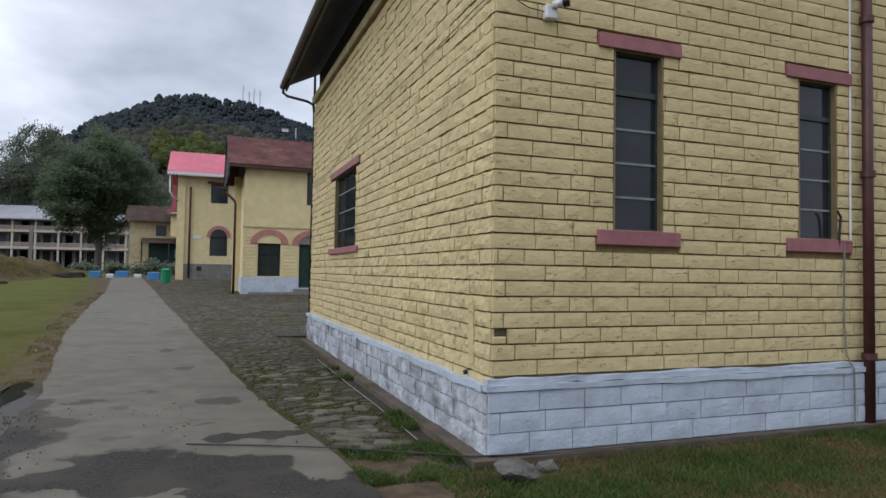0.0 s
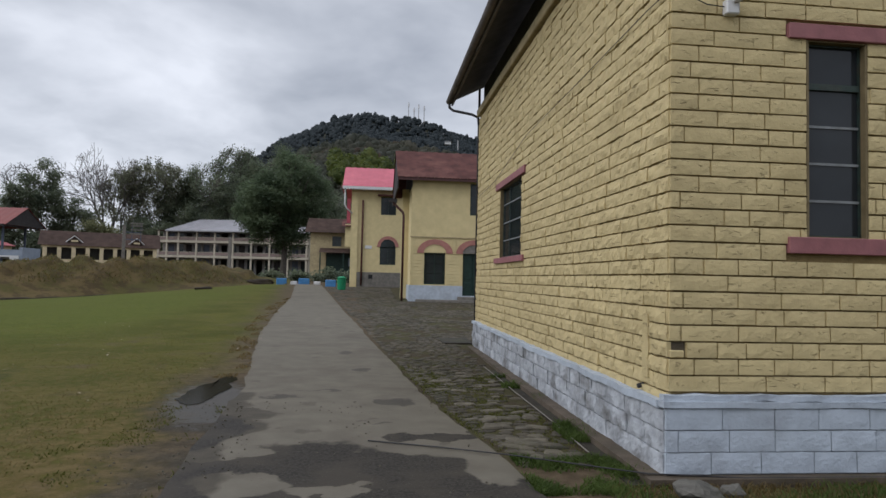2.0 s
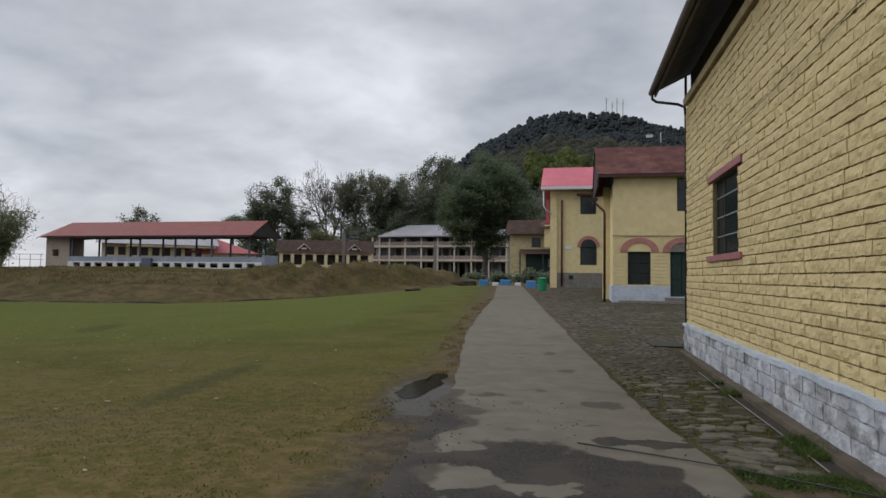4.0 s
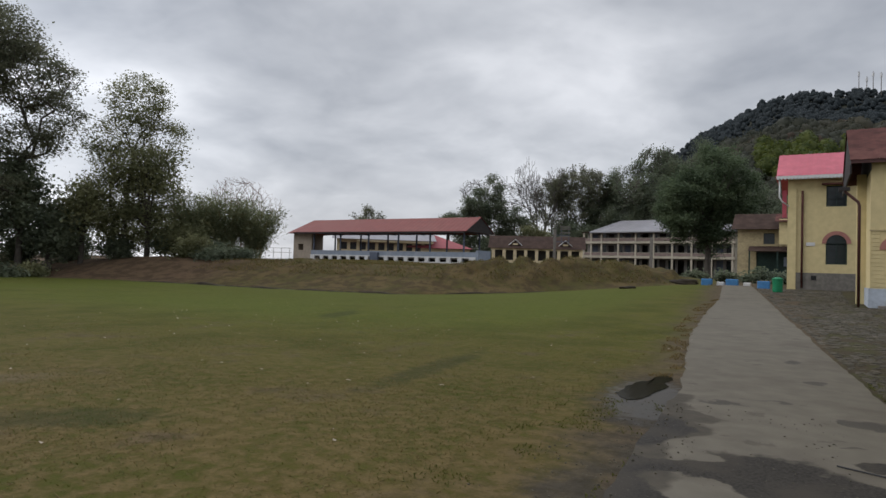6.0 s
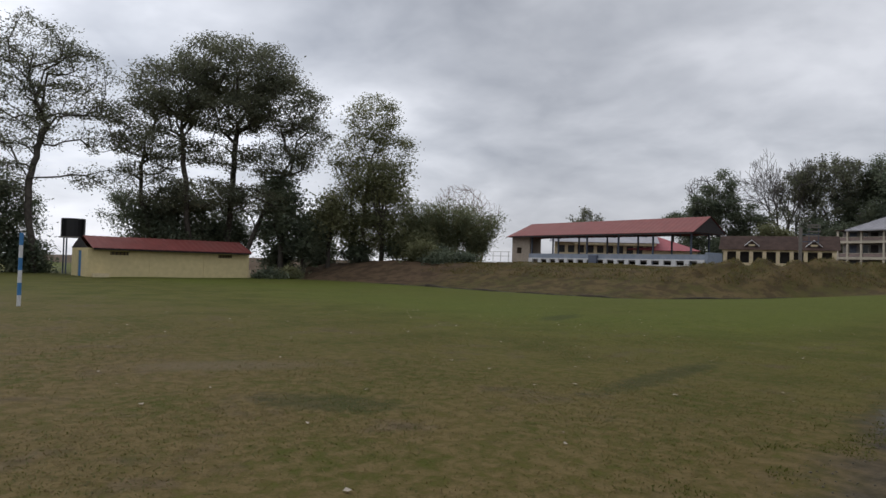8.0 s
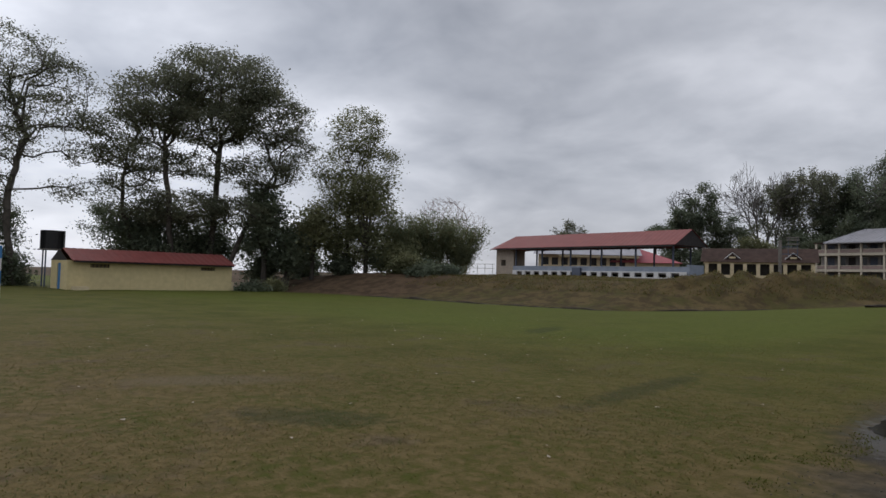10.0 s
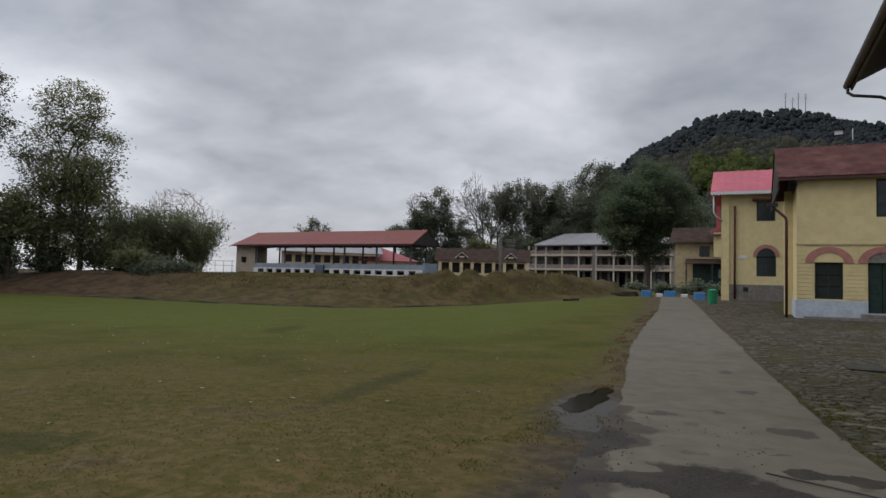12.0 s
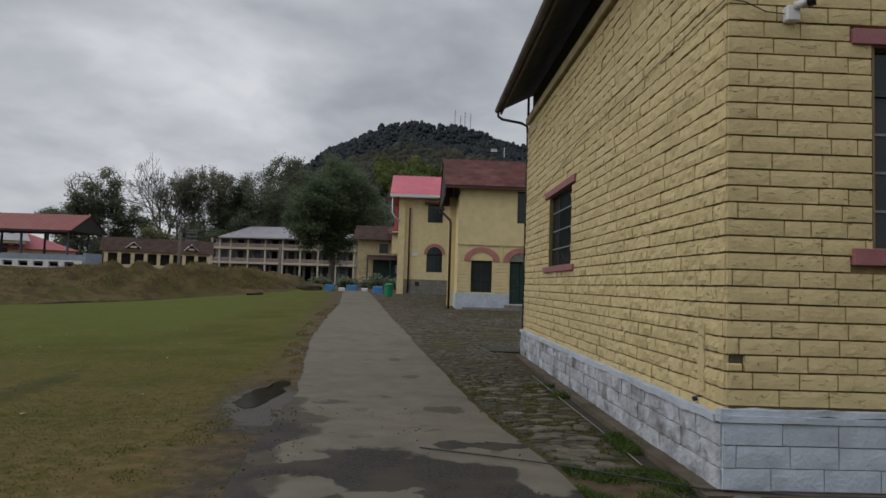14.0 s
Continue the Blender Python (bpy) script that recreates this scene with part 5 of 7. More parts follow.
part("roof", b, M_SALMON, pr, "faded pink-red hipped roof")

# ---------------------------------------------------------------- long low hut across the field
ht = thing("field_hut", pose(-54.3, 10.95, -0.1, 0, 0, 92.3), "long yellow hut with red sheet roof beside the field", "building")
boxes("wall", [(a, b2, 0, 0.2, c, d) for a, b2, c, d in wall_cells(0, 12.4, -0.3, 2.2, [(1.5, 2.8, 1.72, 1.98), (9.7, 10.9, 1.72, 1.98)])], M_YELLOW_FAR, ht)
boxes("end_wall", [(0, 0.2, a, b2, c, d) for a, b2, c, d in wall_cells(0.201, 4.2, -0.3, 2.2, [(1.6, 2.5, 0, 2.0)])], M_YELLOW_FAR, ht)
boxes("back_wall", [(0.2, 12.4, 4.2, 4.4, -0.3, 2.2), (12.2, 12.4, 0.2, 4.199, -0.3, 2.2)], M_YELLOW_FAR, ht)
boxes("door", [(0.06, 0.1, 1.6, 2.5, 0, 2.0)], M_BLUE, ht, "blue-grey end door")
for a, c in ((1.5, 2.8), (9.7, 10.9)):
    for k in range(5):
        boxes("vent_bar", [(a + (c - a) * k / 5, a + (c - a) * (k + 0.6) / 5, 0.03, 0.09, 1.72, 1.98)], M_REVEAL, ht)
    boxes("vent_back", [(a, c, 0.12, 0.16, 1.72, 1.98)], M_DARK, ht)
for u in (4.3, 8.5):
    boxes("pilaster", [(u, u + 0.12, -0.03, -0.002, -0.3, 2.3)], M_YELLOW_FAR, ht)
boxes("eave_board", [(0.3, 12.4, -0.40, -0.34, 2.06, 2.22)], M_DARK, ht)
sheet_roof("roof", ht, 0.2, 12.5, -0.45, 2.2, 2.2, 3.12, M_REDROOF, "dull red sheet roof", 0.25)
sheet_roof("roof_back", ht, 0.2, 12.5, 4.85, 2.2, 2.2, 3.12, M_REDROOF, "", 0.25)
for sx in (0.0, 12.4):
    b = bmesh.new()
    b.faces.new([b.verts.new((sx, y, z)) for y, z in ((0, 2.2), (4.4, 2.2), (2.2, 3.05))])
    part("gable", b, M_DARK, ht)
boxes("box", [(0.3, 1.3, -0.7, -0.1, -0.2, 0.35)], M_CREAM, ht, "pale water box at the wall")
boxes("wall_box", [(12.41, 12.9, 0.6, 1.3, 0.0, 0.8)], M_CREAM, ht)
wt2 = thing("water_tank", pose(-63.4, 11.75, 0.45), "black plastic water tank on a stand", "water tank")
b = bmesh.new()
tube(b, [(0, 0, 2.6), (0, 0, 2.7), (0, 0, 3.9), (0, 0, 4.1)], 0.9, 20)
part("tank", b, M_BLACK, wt2)
for sx in (-0.6, 0.5):
    for sy in (-0.6, 0.5):
        boxes("leg", [(sx, sx + 0.1, sy, sy + 0.1, -1.3, 2.5)], M_POST, wt2)
boxes("platform", [(-0.9, 0.9, -0.9, 0.9, 2.5, 2.6)], M_CONCRETE, wt2)

# painted post on the field
gp = thing("goal_post", pose(-25.6, 3.05, ground_z(-25.6, 3.05)), "slim goal post painted in white and blue bands", "goal post")
for k in range(6):
    b = bmesh.new()
    tube(b, [(0, 0, -0.05 + k * 0.375), (0.004 * k, 0, 0.325 + k * 0.375)], 0.055, 10)
    part("band", b, M_BLUE if k % 2 else M_PLASTIC, gp)

# ---------------------------------------------------------------- end of the path: painted blocks and bin
for i, (x, y, wd, mt, lab) in enumerate(((-9.45, 51.2, 0.75, M_BLUE, "blue"), (-8.55, 51.6, 0.5, M_PLASTIC, "white"), (-7.75, 51.4, 0.85, M_BLUE, "blue"), (-6.75, 51.5, 0.5, M_PLASTIC, "white"), (-5.45, 47.5, 0.75, M_BLUE, "blue"))):
    kb = boxes("road_block", [(x - wd / 2, x + wd / 2, y - 0.2, y + 0.2, ground_z(x, y) - 0.05, ground_z(x, y) + (0.48 if lab == "blue" else 0.26))], mt, None, "", 0.04)
    tagged(kb, f"{lab} painted concrete block at the path's end", "road block", "blocks at the path end")
gb = thing("litter_bin", pose(-4.42, 42.4, ground_z(-4.42, 42.4)), "green plastic litter bin standing beside the path", "bin")
b = bmesh.new()
tube(b, [(0, 0, 0), (0, 0, 0.05), (0, 0, 0.75)], 0.24, 16, 0.29)
part("body", b, M_GREENBIN, gb)
b = bmesh.new()
tube(b, [(0, 0, 0.74), (0, 0, 0.80)], 0.32, 16)
part("rim", b, M_GREENBIN, gb)
b = bmesh.new()
tube(b, [(0, 0, 0.80), (0, 0, 0.88)], 0.28, 16, 0.12)
part("lid", b, M_GREENBIN, gb)


# ---------------------------------------------------------------- trees
def wood_mesh(segs, scale_r=1.0, least=0.012):
    verts, faces = [], []
    for a, b2, r0, r1, lv in segs:
        d = (b2 - a)
        if d.length < 1e-5:
            continue
        d.normalize()
        u = d.cross(Vector((0.3, 0.9, 0.1))).normalized()
        v = d.cross(u)
        n = 7 if lv < 2 else (5 if lv < 4 else 3)
        o = len(verts)
        for p, r in ((a, r0), (b2, r1)):
            r = max(r * scale_r, least)
            for k in range(n):
                an = 2 * math.pi * k / n
                verts.append(p + u * (r * math.cos(an)) + v * (r * math.sin(an)))
        for k in range(n):
            faces.append((o + k, o + (k + 1) % n, o + n + (k + 1) % n, o + n + k))
    return [tuple(v) for v in verts], faces


def leaf_quads(rng, centres, per, sigma, size, flat=0.7, aspect=0.55, upward=1.1, tilt=1.0):
    """Many small leaf sprays about the given centres."""
    c = np.repeat(np.asarray(centres, float), per, axis=0)
    n = len(c)
    c = c + rng.normal(0, 1, (n, 3)) * np.array([sigma, sigma, sigma * flat])
    u = rng.normal(0, 1, (n, 3)) * np.array([1, 1, tilt])
    u /= np.linalg.norm(u, axis=1)[:, None]
    w = rng.normal(0, 1, (n, 3)) + np.array([0, 0, upward])
    v = np.cross(u, w)
    v /= np.linalg.norm(v, axis=1)[:, None] + 1e-9
    s = size * rng.uniform(0.55, 1.35, n)[:, None]
    u, v = u * s, v * s * aspect
    pts = np.stack([c - u, c - 0.15 * u + v, c + u, c + 0.15 * u - v], axis=1).reshape(-1, 3)
    return pts, np.arange(4 * n).reshape(n, 4)


def np_mesh(name, pts, quads, mat, parent=None, label=""):
    me = bpy.data.meshes.new(name)
    me.vertices.add(len(pts))
    me.vertices.foreach_set("co", np.asarray(pts, np.float32).ravel())
    k = quads.shape[1]
    me.loops.add(quads.size)
    me.loops.foreach_set("vertex_index", quads.astype(np.int32).ravel())
    me.polygons.add(len(quads))
    me.polygons.foreach_set("loop_start", np.arange(0, quads.size, k, dtype=np.int32))
    me.polygons.foreach_set("loop_total", np.full(len(quads), k, dtype=np.int32))
    me.update(calc_edges=True)
    me.materials.append(mat)
    ob = new(name, me)
    if parent:
        ob.parent = parent
    return tagged(ob, label)


def clump_tree(x, y, z0, z1, spread, seed, label, leaf, clumps=90, per=55, size=0.35, sig=0.75, trunk=0.3, name="tree", top=None, squash=1.0, bark=None, group=""):
    """A dense crown of leafy clumps on limbs."""
    rng = np.random.default_rng(seed)
    r2 = random.Random(seed)
    z = ground_z(x, y) - 0.15
    tr = thing(name, pose(x, y, z), label, "tree" if name == "tree" else name.replace("_", " "), group)
    zc, hz = (z0 + z1) / 2 - z, (z1 - z0) / 2
    lobes = []
    for k in range(min(15, max(5, clumps // 9))):
        p = rng.normal(0, 1, 3)
        p /= np.linalg.norm(p)
        wob = 0.72 + 0.6 * noise.noise(Vector(p * 1.7) + Vector((seed, 0, 0)))
        lobes.append((p * rng.uniform(0.55, 1.0) * wob, rng.uniform(0.26, 0.44)))
    cs = []
    while len(cs) < clumps:
        c, rad = lobes[len(cs) % len(lobes)]
        p = rng.normal(0, 1, 3)
        q = c + p / np.linalg.norm(p) * rad * rng.uniform(0.3, 1.0) ** 0.5
        taper = 1.0 - 0.28 * max(q[2], 0)
        cs.append((q[0] * spread * taper, q[1] * spread * taper * squash, zc + q[2] * hz))
    pts, qd = leaf_quads(rng, cs, per, sig, size, 0.6, 0.55, 1.8, 0.55)
    np_mesh("crown", pts, qd, leaf, tr)
    verts, faces = [], []
    segs = [(Vector((0, 0, 0)), Vector((0.1, 0, max(zc - hz * 0.5, 0.6))), trunk * 1.25, trunk * 0.9, 0)]
    fork = segs[0][1]
    for c in cs[::3]:
        mid = (fork + Vector(c)) / 2 + Vector((r2.gauss(0, 0.3), r2.gauss(0, 0.3), r2.uniform(0, 0.5)))
        segs += [(fork, mid, trunk * 0.45, trunk * 0.25, 1), (mid, Vector(c), trunk * 0.25, trunk * 0.08, 3)]
    v, f = wood_mesh(segs)
    arr_mesh("trunk", v, f, bark or M_BARK, tr, "", True)
    return tr


def branch_tree(x, y, stems, lobes, count, seed, label, leaf=None, per=12, sigma=0.45, size=0.14, bark=None, twig=0.02, power=2.3, step=0.9, category="tree"):
    """A tree whose limbs grow towards points of its crown. Lobes are (x, y, z, rx, rz), stems base offsets and heads; x runs across the view from the field."""
    rng = np.random.default_rng(seed)
    dx, dy = x + 2.6, y
    z0 = ground_z(x, y) - 0.1
    tr = thing("tree", pose(x, y, z0, 0, 0, math.degrees(math.atan2(-dx, dy))), label, category)
    nodes, parent, heading, tips = [], [], [], []

    def chain(start, goal, sag):
        d = np.linalg.norm(goal - nodes[start])
        n = max(1, int(d / step))
        a0, last = nodes[start].copy(), start
        side = rng.normal(0, 0.045, 3) * d
        for i in range(1, n + 1):
            t = i / n
            q = a0 + (goal - a0) * t + side * math.sin(math.pi * t) + rng.normal(0, 0.05, 3) + np.array([0, 0, sag * d * math.sin(math.pi * t)])
            heading.append((q - nodes[last]) / (np.linalg.norm(q - nodes[last]) + 1e-6))
            nodes.append(q)
            parent.append(last)
            last = len(nodes) - 1
        return last

    for bx, hx, hy, hz in stems:
        nodes.append(np.array([bx, rng.uniform(-0.4, 0.4), 0.0]))
        parent.append(-1)
        heading.append(np.array([0.0, 0.0, 1.0]))
        chain(len(nodes) - 1, np.array([hx, hy, hz]), 0.04)
    weights = np.array([l[3] * l[3] * l[4] for l in lobes])
    weights = weights / weights.sum()
    goals = []
    for i in rng.choice(len(lobes), count, p=weights):
        lx, ly, lz, rx, rz = lobes[i]
        v = rng.normal(0, 1, 3)
        v *= rng.uniform(0.25, 1.0) ** 0.4 / np.linalg.norm(v)
        goals.append(np.array([lx + v[0] * rx, ly + v[1] * rx, lz - z0 + v[2] * rz]))
    heads = [np.array(s[1:]) for s in stems]
    goals.sort(key=lambda g: min(np.linalg.norm((g - h) * np.array([1, 1, 0.6])) for h in heads))
    for g in goals:
        arr = np.asarray(nodes)
        dv = g - arr
        far = np.linalg.norm(dv, axis=1)
        turn = 1 - np.sum(dv * np.asarray(heading), axis=1) / (far + 1e-6)
        cost = far * (1 + 0.9 * turn) + 1.1 * np.maximum(arr[:, 2] - g[2] + 0.3, 0) + 6.0 * (arr[:, 2] < 2.0)
        tips.append(chain(int(np.argmin(cost)), g, -0.02))
    m = np.full(len(nodes), 0.0)
    for i in range(len(nodes) - 1, -1, -1):
        if m[i] == 0.0:
            m[i] = twig ** power
        if parent[i] >= 0:
            m[parent[i]] += m[i]
    r = m ** (1 / power)
    segs = []
    for i, q in enumerate(parent):
        if q >= 0:
            lv = 0 if r[i] > 0.15 else (2 if r[i] > 0.06 else 4)
            segs.append((Vector(nodes[q]), Vector(nodes[i]), min(r[q], r[i] * 1.5), r[i], lv))
    v, f = wood_mesh(segs, 1.0, twig * 0.8)
    arr_mesh("trunk", v, f, bark or M_BARK, tr, "", True)
    if leaf:
        pts, q = leaf_quads(rng, [tuple(nodes[i]) for i in tips], per, sigma, size, 0.38, 0.5, 1.4, 0.6)
        np_mesh("crown", pts, q, leaf, tr)
    return tr


def forked_tree(x, y, height, width, stems, levels, seed, label, leaf=None, per=14, sigma=0.35, size=0.12, bark=None, spread=30, lift=0.10, first=0.3, base_r=0.3, least=0.02, depth=1.0):
    """A tree of limbs that fork again and again, brought to its height and width. Stems are (foot offset, lean); x runs across the view from the field."""
    rng = np.random.default_rng(seed)
    z0 = ground_z(x, y) - 0.15
    tr = thing("tree", pose(x, y, z0, 0, 0, math.degrees(math.atan2(-(x + 2.6), y))), label, "tree")
    segs, tips = [], []

    def grow(p, d, ln, r, lv):
        n = 3
        r1 = r * 0.86
        bend = Vector(rng.normal(0, 0.10, 3))
        for k in range(n):
            d = (d + bend * 0.6 + Vector(rng.normal(0, 0.05, 3)) + Vector((0, 0, lift * 0.3))).normalized()
            q = p + d * (ln / n)
            ra, rb = r + (r1 - r) * k / n, r + (r1 - r) * (k + 1) / n
            segs.append((p, q, ra, rb, lv))
            p = q
            if lv >= levels - 2:
                tips.append((p, lv))
            if 1 < lv < levels - 2 and rng.random() < 0.28:
                nd = Matrix.Rotation(radians(rng.uniform(45, 80)), 3, d.cross(Vector(rng.normal(0, 1, 3))).normalized()) @ d
                grow(p, nd, ln * rng.uniform(0.45, 0.7), rb * 0.5, min(lv + 2, levels - 1))
        if lv >= levels:
            return
        kids = 3 if rng.random() < 0.3 else 2
        side = d.cross(Vector(rng.normal(0, 1, 3))).normalized()
        for k in range(kids):
            ang = radians(spread) * rng.uniform(0.55, 1.35) * (0.6 if k == 0 else 1.0)
            ax = Matrix.Rotation(2 * math.pi * k / kids + rng.uniform(-0.5, 0.5), 3, d) @ side
            nd = Matrix.Rotation(ang, 3, ax) @ d + Vector((0, 0, lift))
            share = (0.80 if k == 0 else 0.68) if kids == 2 else 0.66
            grow(p, nd.normalized(), ln * rng.uniform(0.70, 0.92), r1 * share, lv + 1)

    for foot, lean in stems:
        d = Vector((lean, rng.uniform(-0.15, 0.15), 1.0)).normalized()
        grow(Vector((foot, rng.uniform(-0.3, 0.3), 0)), d, height * first, base_r * rng.uniform(0.85, 1.1), 0)
    ends = np.array([tuple(q) for q, lv in tips])
    sz = height / np.percentile(ends[:, 2], 99.5)
    lo, hi = np.percentile(ends[:, 0], (2, 98))
    sx = width / max(hi - lo, 0.1)
    mid = (lo + hi) / 2

    def fit(v):
        t = min(max(v.z * sz / height, 0.0), 1.0)
        return Vector(((v.x - mid * t) * (1 + (sx - 1) * t), v.y * (1 + (sx * depth - 1) * t), v.z * sz))

    v, f = wood_mesh([(fit(a), fit(b2), r0, r1, min(lv, 4)) for a, b2, r0, r1, lv in segs], 1.0, least)
    arr_mesh("trunk", v, f, bark or M_BARK, tr, "", True)
    if leaf:
        pts, q = leaf_quads(rng, [tuple(fit(p)) for p, lv in tips], per, sigma, size, 0.5, 0.5, 1.6)
        np_mesh("crown", pts, q, leaf, tr)
    return tr


# beside the hut
branch_tree(-60.9, 22.4, ((-2.7, -6.0, 0.5, 10.5), (-1.5, -2.8, -0.8, 13.0), (1.2, 1.9, 0.6, 14.0), (2.0, 6.2, -0.6, 10.0)),
            ((1.8, 0, 19.0, 5.4, 2.9), (-3.6, 0, 16.6, 4.4, 2.4), (6.2, 0, 16.2, 3.8, 2.7), (-6.6, 0, 13.8, 3.0, 1.5), (8.2, 0, 13.0, 2.4, 2.4), (0.5, 0, 15.0, 5.2, 2.0), (-4.8, 0, 11.6, 4.2, 1.4), (5.6, 0, 10.8, 3.0, 1.8), (-5.6, 0, 9.2, 2.4, 1.1), (0.6, 0, 11.0, 3.4, 1.2), (-4.0, 0, 6.6, 2.6, 1.2), (-1.0, 0, 7.4, 4.2, 1.4), (4.2, 0, 7.0, 3.4, 1.5)),
            1900, 3, "great spreading dark tree with four stems and open crown", L_OLIVE, 52, 0.52, 0.118, twig=0.024, step=0.7)
branch_tree(-63.6, 9.2, ((0, 0.1, 0, 11.5),), ((-0.6, 0, 18.6, 3.4, 2.2), (2.6, 0, 17.0, 2.6, 1.9), (-3.6, 0, 15.6, 2.8, 2.0), (1.6, 0, 14.2, 3.8, 1.6), (4.4, 0, 11.4, 2.2, 1.3), (-2.0, 0, 11.4, 3.6, 1.6), (4.6, 0, 8.0, 2.8, 1.1), (-2.6, 0, 7.6, 2.4, 1.6)),
            600, 8, "tall thinly leaved dark tree", L_OLIVE, 34, 0.48, 0.11, twig=0.024, step=0.7)
branch_tree(-55.4, 35.4, ((0.2, 0.5, 0, 10.5), (-0.6, -1.2, 0, 8.0)), ((0.5, 0, 15.8, 2.6, 2.5), (2.5, 0, 12.4, 2.1, 1.8), (-1.7, 0, 12.0, 1.9, 2.2), (0.6, 0, 9.6, 3.3, 2.2), (2.6, 0, 7.4, 2.0, 2.2), (-1.8, 0, 6.4, 2.6, 2.4), (0.8, 0, 4.6, 3.6, 2.2)),
            680, 14, "slender olive-green tree on the bank", L_MID, 52, 0.55, 0.12, twig=0.02, step=0.7)
for i, (x, y, h, w) in enumerate(((-65.5, 17.0, 7.6, 5.0), (-66.5, 6.0, 9.5, 6.0), (-67.5, 1.5, 8.5, 6.0), (-65.0, 20.5, 9.0, 6.0), (-64.0, 27.0, 9.5, 6.0))):
    forked_tree(x, y, h, w, ((0.0, 0.1 - 0.05 * i),), 6, 210 + i, "small dark tree among the undergrowth", L_DARK, 8, 0.42, 0.11, spread=36, lift=0.0, first=0.22, base_r=0.14, least=0.02)
clump_tree(-56.5, 32.0, 1.0, 10.0, 2.6, 52, "tall creeper-hung bushy tree", L_MID, 80, 75, 0.15, 0.75, 0.2)
clump_tree(-52.8, 35.6, 1.4, 12.5, 2.6, 53, "upright bushy olive-green tree", L_MID, 85, 75, 0.15, 0.7, 0.2)
clump_tree(-58.4, 28.0, 0.2, 11.4, 2.3, 54, "dark bushy creeper-covered tree", L_DARK, 70, 85, 0.17, 0.65, 0.25)
clump_tree(-57.0, 29.6, 0.0, 8.0, 2.0, 55, "dark bushy creeper-covered tree", L_DARK, 60, 100, 0.18, 0.6, 0.25)
for i, (x, y, z1, s) in enumerate(((-64, 18.3, 7.0, 2.5), (-62.8, 20.0, 6.6, 2.4), (-65, 26.5, 7.4, 2.8), (-63.5, 22.0, 7.6, 2.4), (-64.5, 9.0, 2.8, 1.9), (-66, 6.5, 8.0, 3.2), (-67, 3.0, 7.0, 3.0), (-66, -2.0, 6.0, 2.8), (-67, -7.5, 7.0, 3.2), (-68, -13.0, 6.0, 3.2), (-64, 30.5, 5.2, 2.4), (-61.5, 33.5, 6.4, 2.6))):
    clump_tree(x, y, -0.4, z1, s, 60 + i, "dark undergrowth shrub behind the hut", L_DARK, 70, 90, 0.16, 0.65, 0.1, "shrub", group="shrubs round the field")

# bank beyond the hut: shrubs and bamboo
for i, (x, y, z1, s, lf) in enumerate(((-50.6, 37.6, 6.2, 2.2, L_MID), (-51.8, 39.5, 6.8, 2.2, L_OLIVE), (-51.2, 37.2, 4.0, 1.6, L_DARK), (-55.0, 34.0, 3.6, 1.6, L_DARK), (-54.0, 26.6, 0.9, 0.9, L_MID), (-45.6, 36.6, 2.4, 0.9, L_DARK), (-44.2, 38.0, 2.4, 0.9, L_DARK), (-47.5, 36.3, 3.8, 1.6, L_MID), (-47.3, 38.2, 3.2, 1.0, L_DARK), (-53.6, 24.6, 0.4, 0.6, L_DARK))):
    clump_tree(x, y, ground_z(x, y) - 0.3, z1, s, 80 + i, "leafy green shrub on the bank", lf, 50, 90, 0.13, 0.5, 0.08, "shrub", group="shrubs round the field")


def bamboo(x, y, h, s, seed):
    rng = random.Random(seed)
    nrg = np.random.default_rng(seed)
    z = ground_z(x, y) - 0.1
    tr = thing("bamboo_clump", pose(x, y, z), "dense arching bamboo clump on the bank", "bamboo", "bamboo clumps")
    segs, cs = [], []
    for k in range(70):
        a, rr = rng.uniform(0, 6.28), rng.uniform(0.2, 1) ** 0.6
        ln = h * rng.uniform(0.6, 1.0)
        p = Vector((math.cos(a) * 0.5, math.sin(a) * 0.5, 0))
        for i in range(6):
            t = (i + 1) / 6
            q = Vector((math.cos(a) * (0.5 + s * rr * t ** 2), math.sin(a) * (0.5 + s * rr * t ** 2), ln * (t - 0.18 * t ** 3)))
            segs.append((p, q, 0.03, 0.025, 4))
            if i > 0:
                cs.append(tuple(q))
            p = q
    v, f = wood_mesh(segs, 1, 0.015)
    arr_mesh("cane", v, f, M_BAMBOO, tr)
    pts, q = leaf_quads(nrg, cs, 34, 0.36, 0.16, 0.9, 0.22)
    np_mesh("foliage", pts, q, L_BAMBOO, tr)


bamboo(-48.9, 40.8, 6.9, 2.4, 5)
bamboo(-47.2, 42.8, 5.6, 1.9, 6)
bamboo(-50.8, 39.0, 6.8, 2.0, 7)
branch_tree(-60.2, 52.8, ((0, 0.1, 0, 5.5), (0.3, 1.6, 0, 4.5)), ((-0.4, 0, 9.6, 3.2, 2.0), (3.0, 0, 8.4, 2.0, 1.4)), 620, 71, "bare tree with pinkish twigs", bark=M_TWIG, twig=0.012, step=0.5)
forked_tree(-86, 112.4, 12.6, 4.6, ((0.0, 0.0),), 6, 73, "small distant half-bare tree", L_OLIVE, 4, 0.4, 0.2, spread=36, lift=0.0, first=0.42, base_r=0.25, least=0.04)

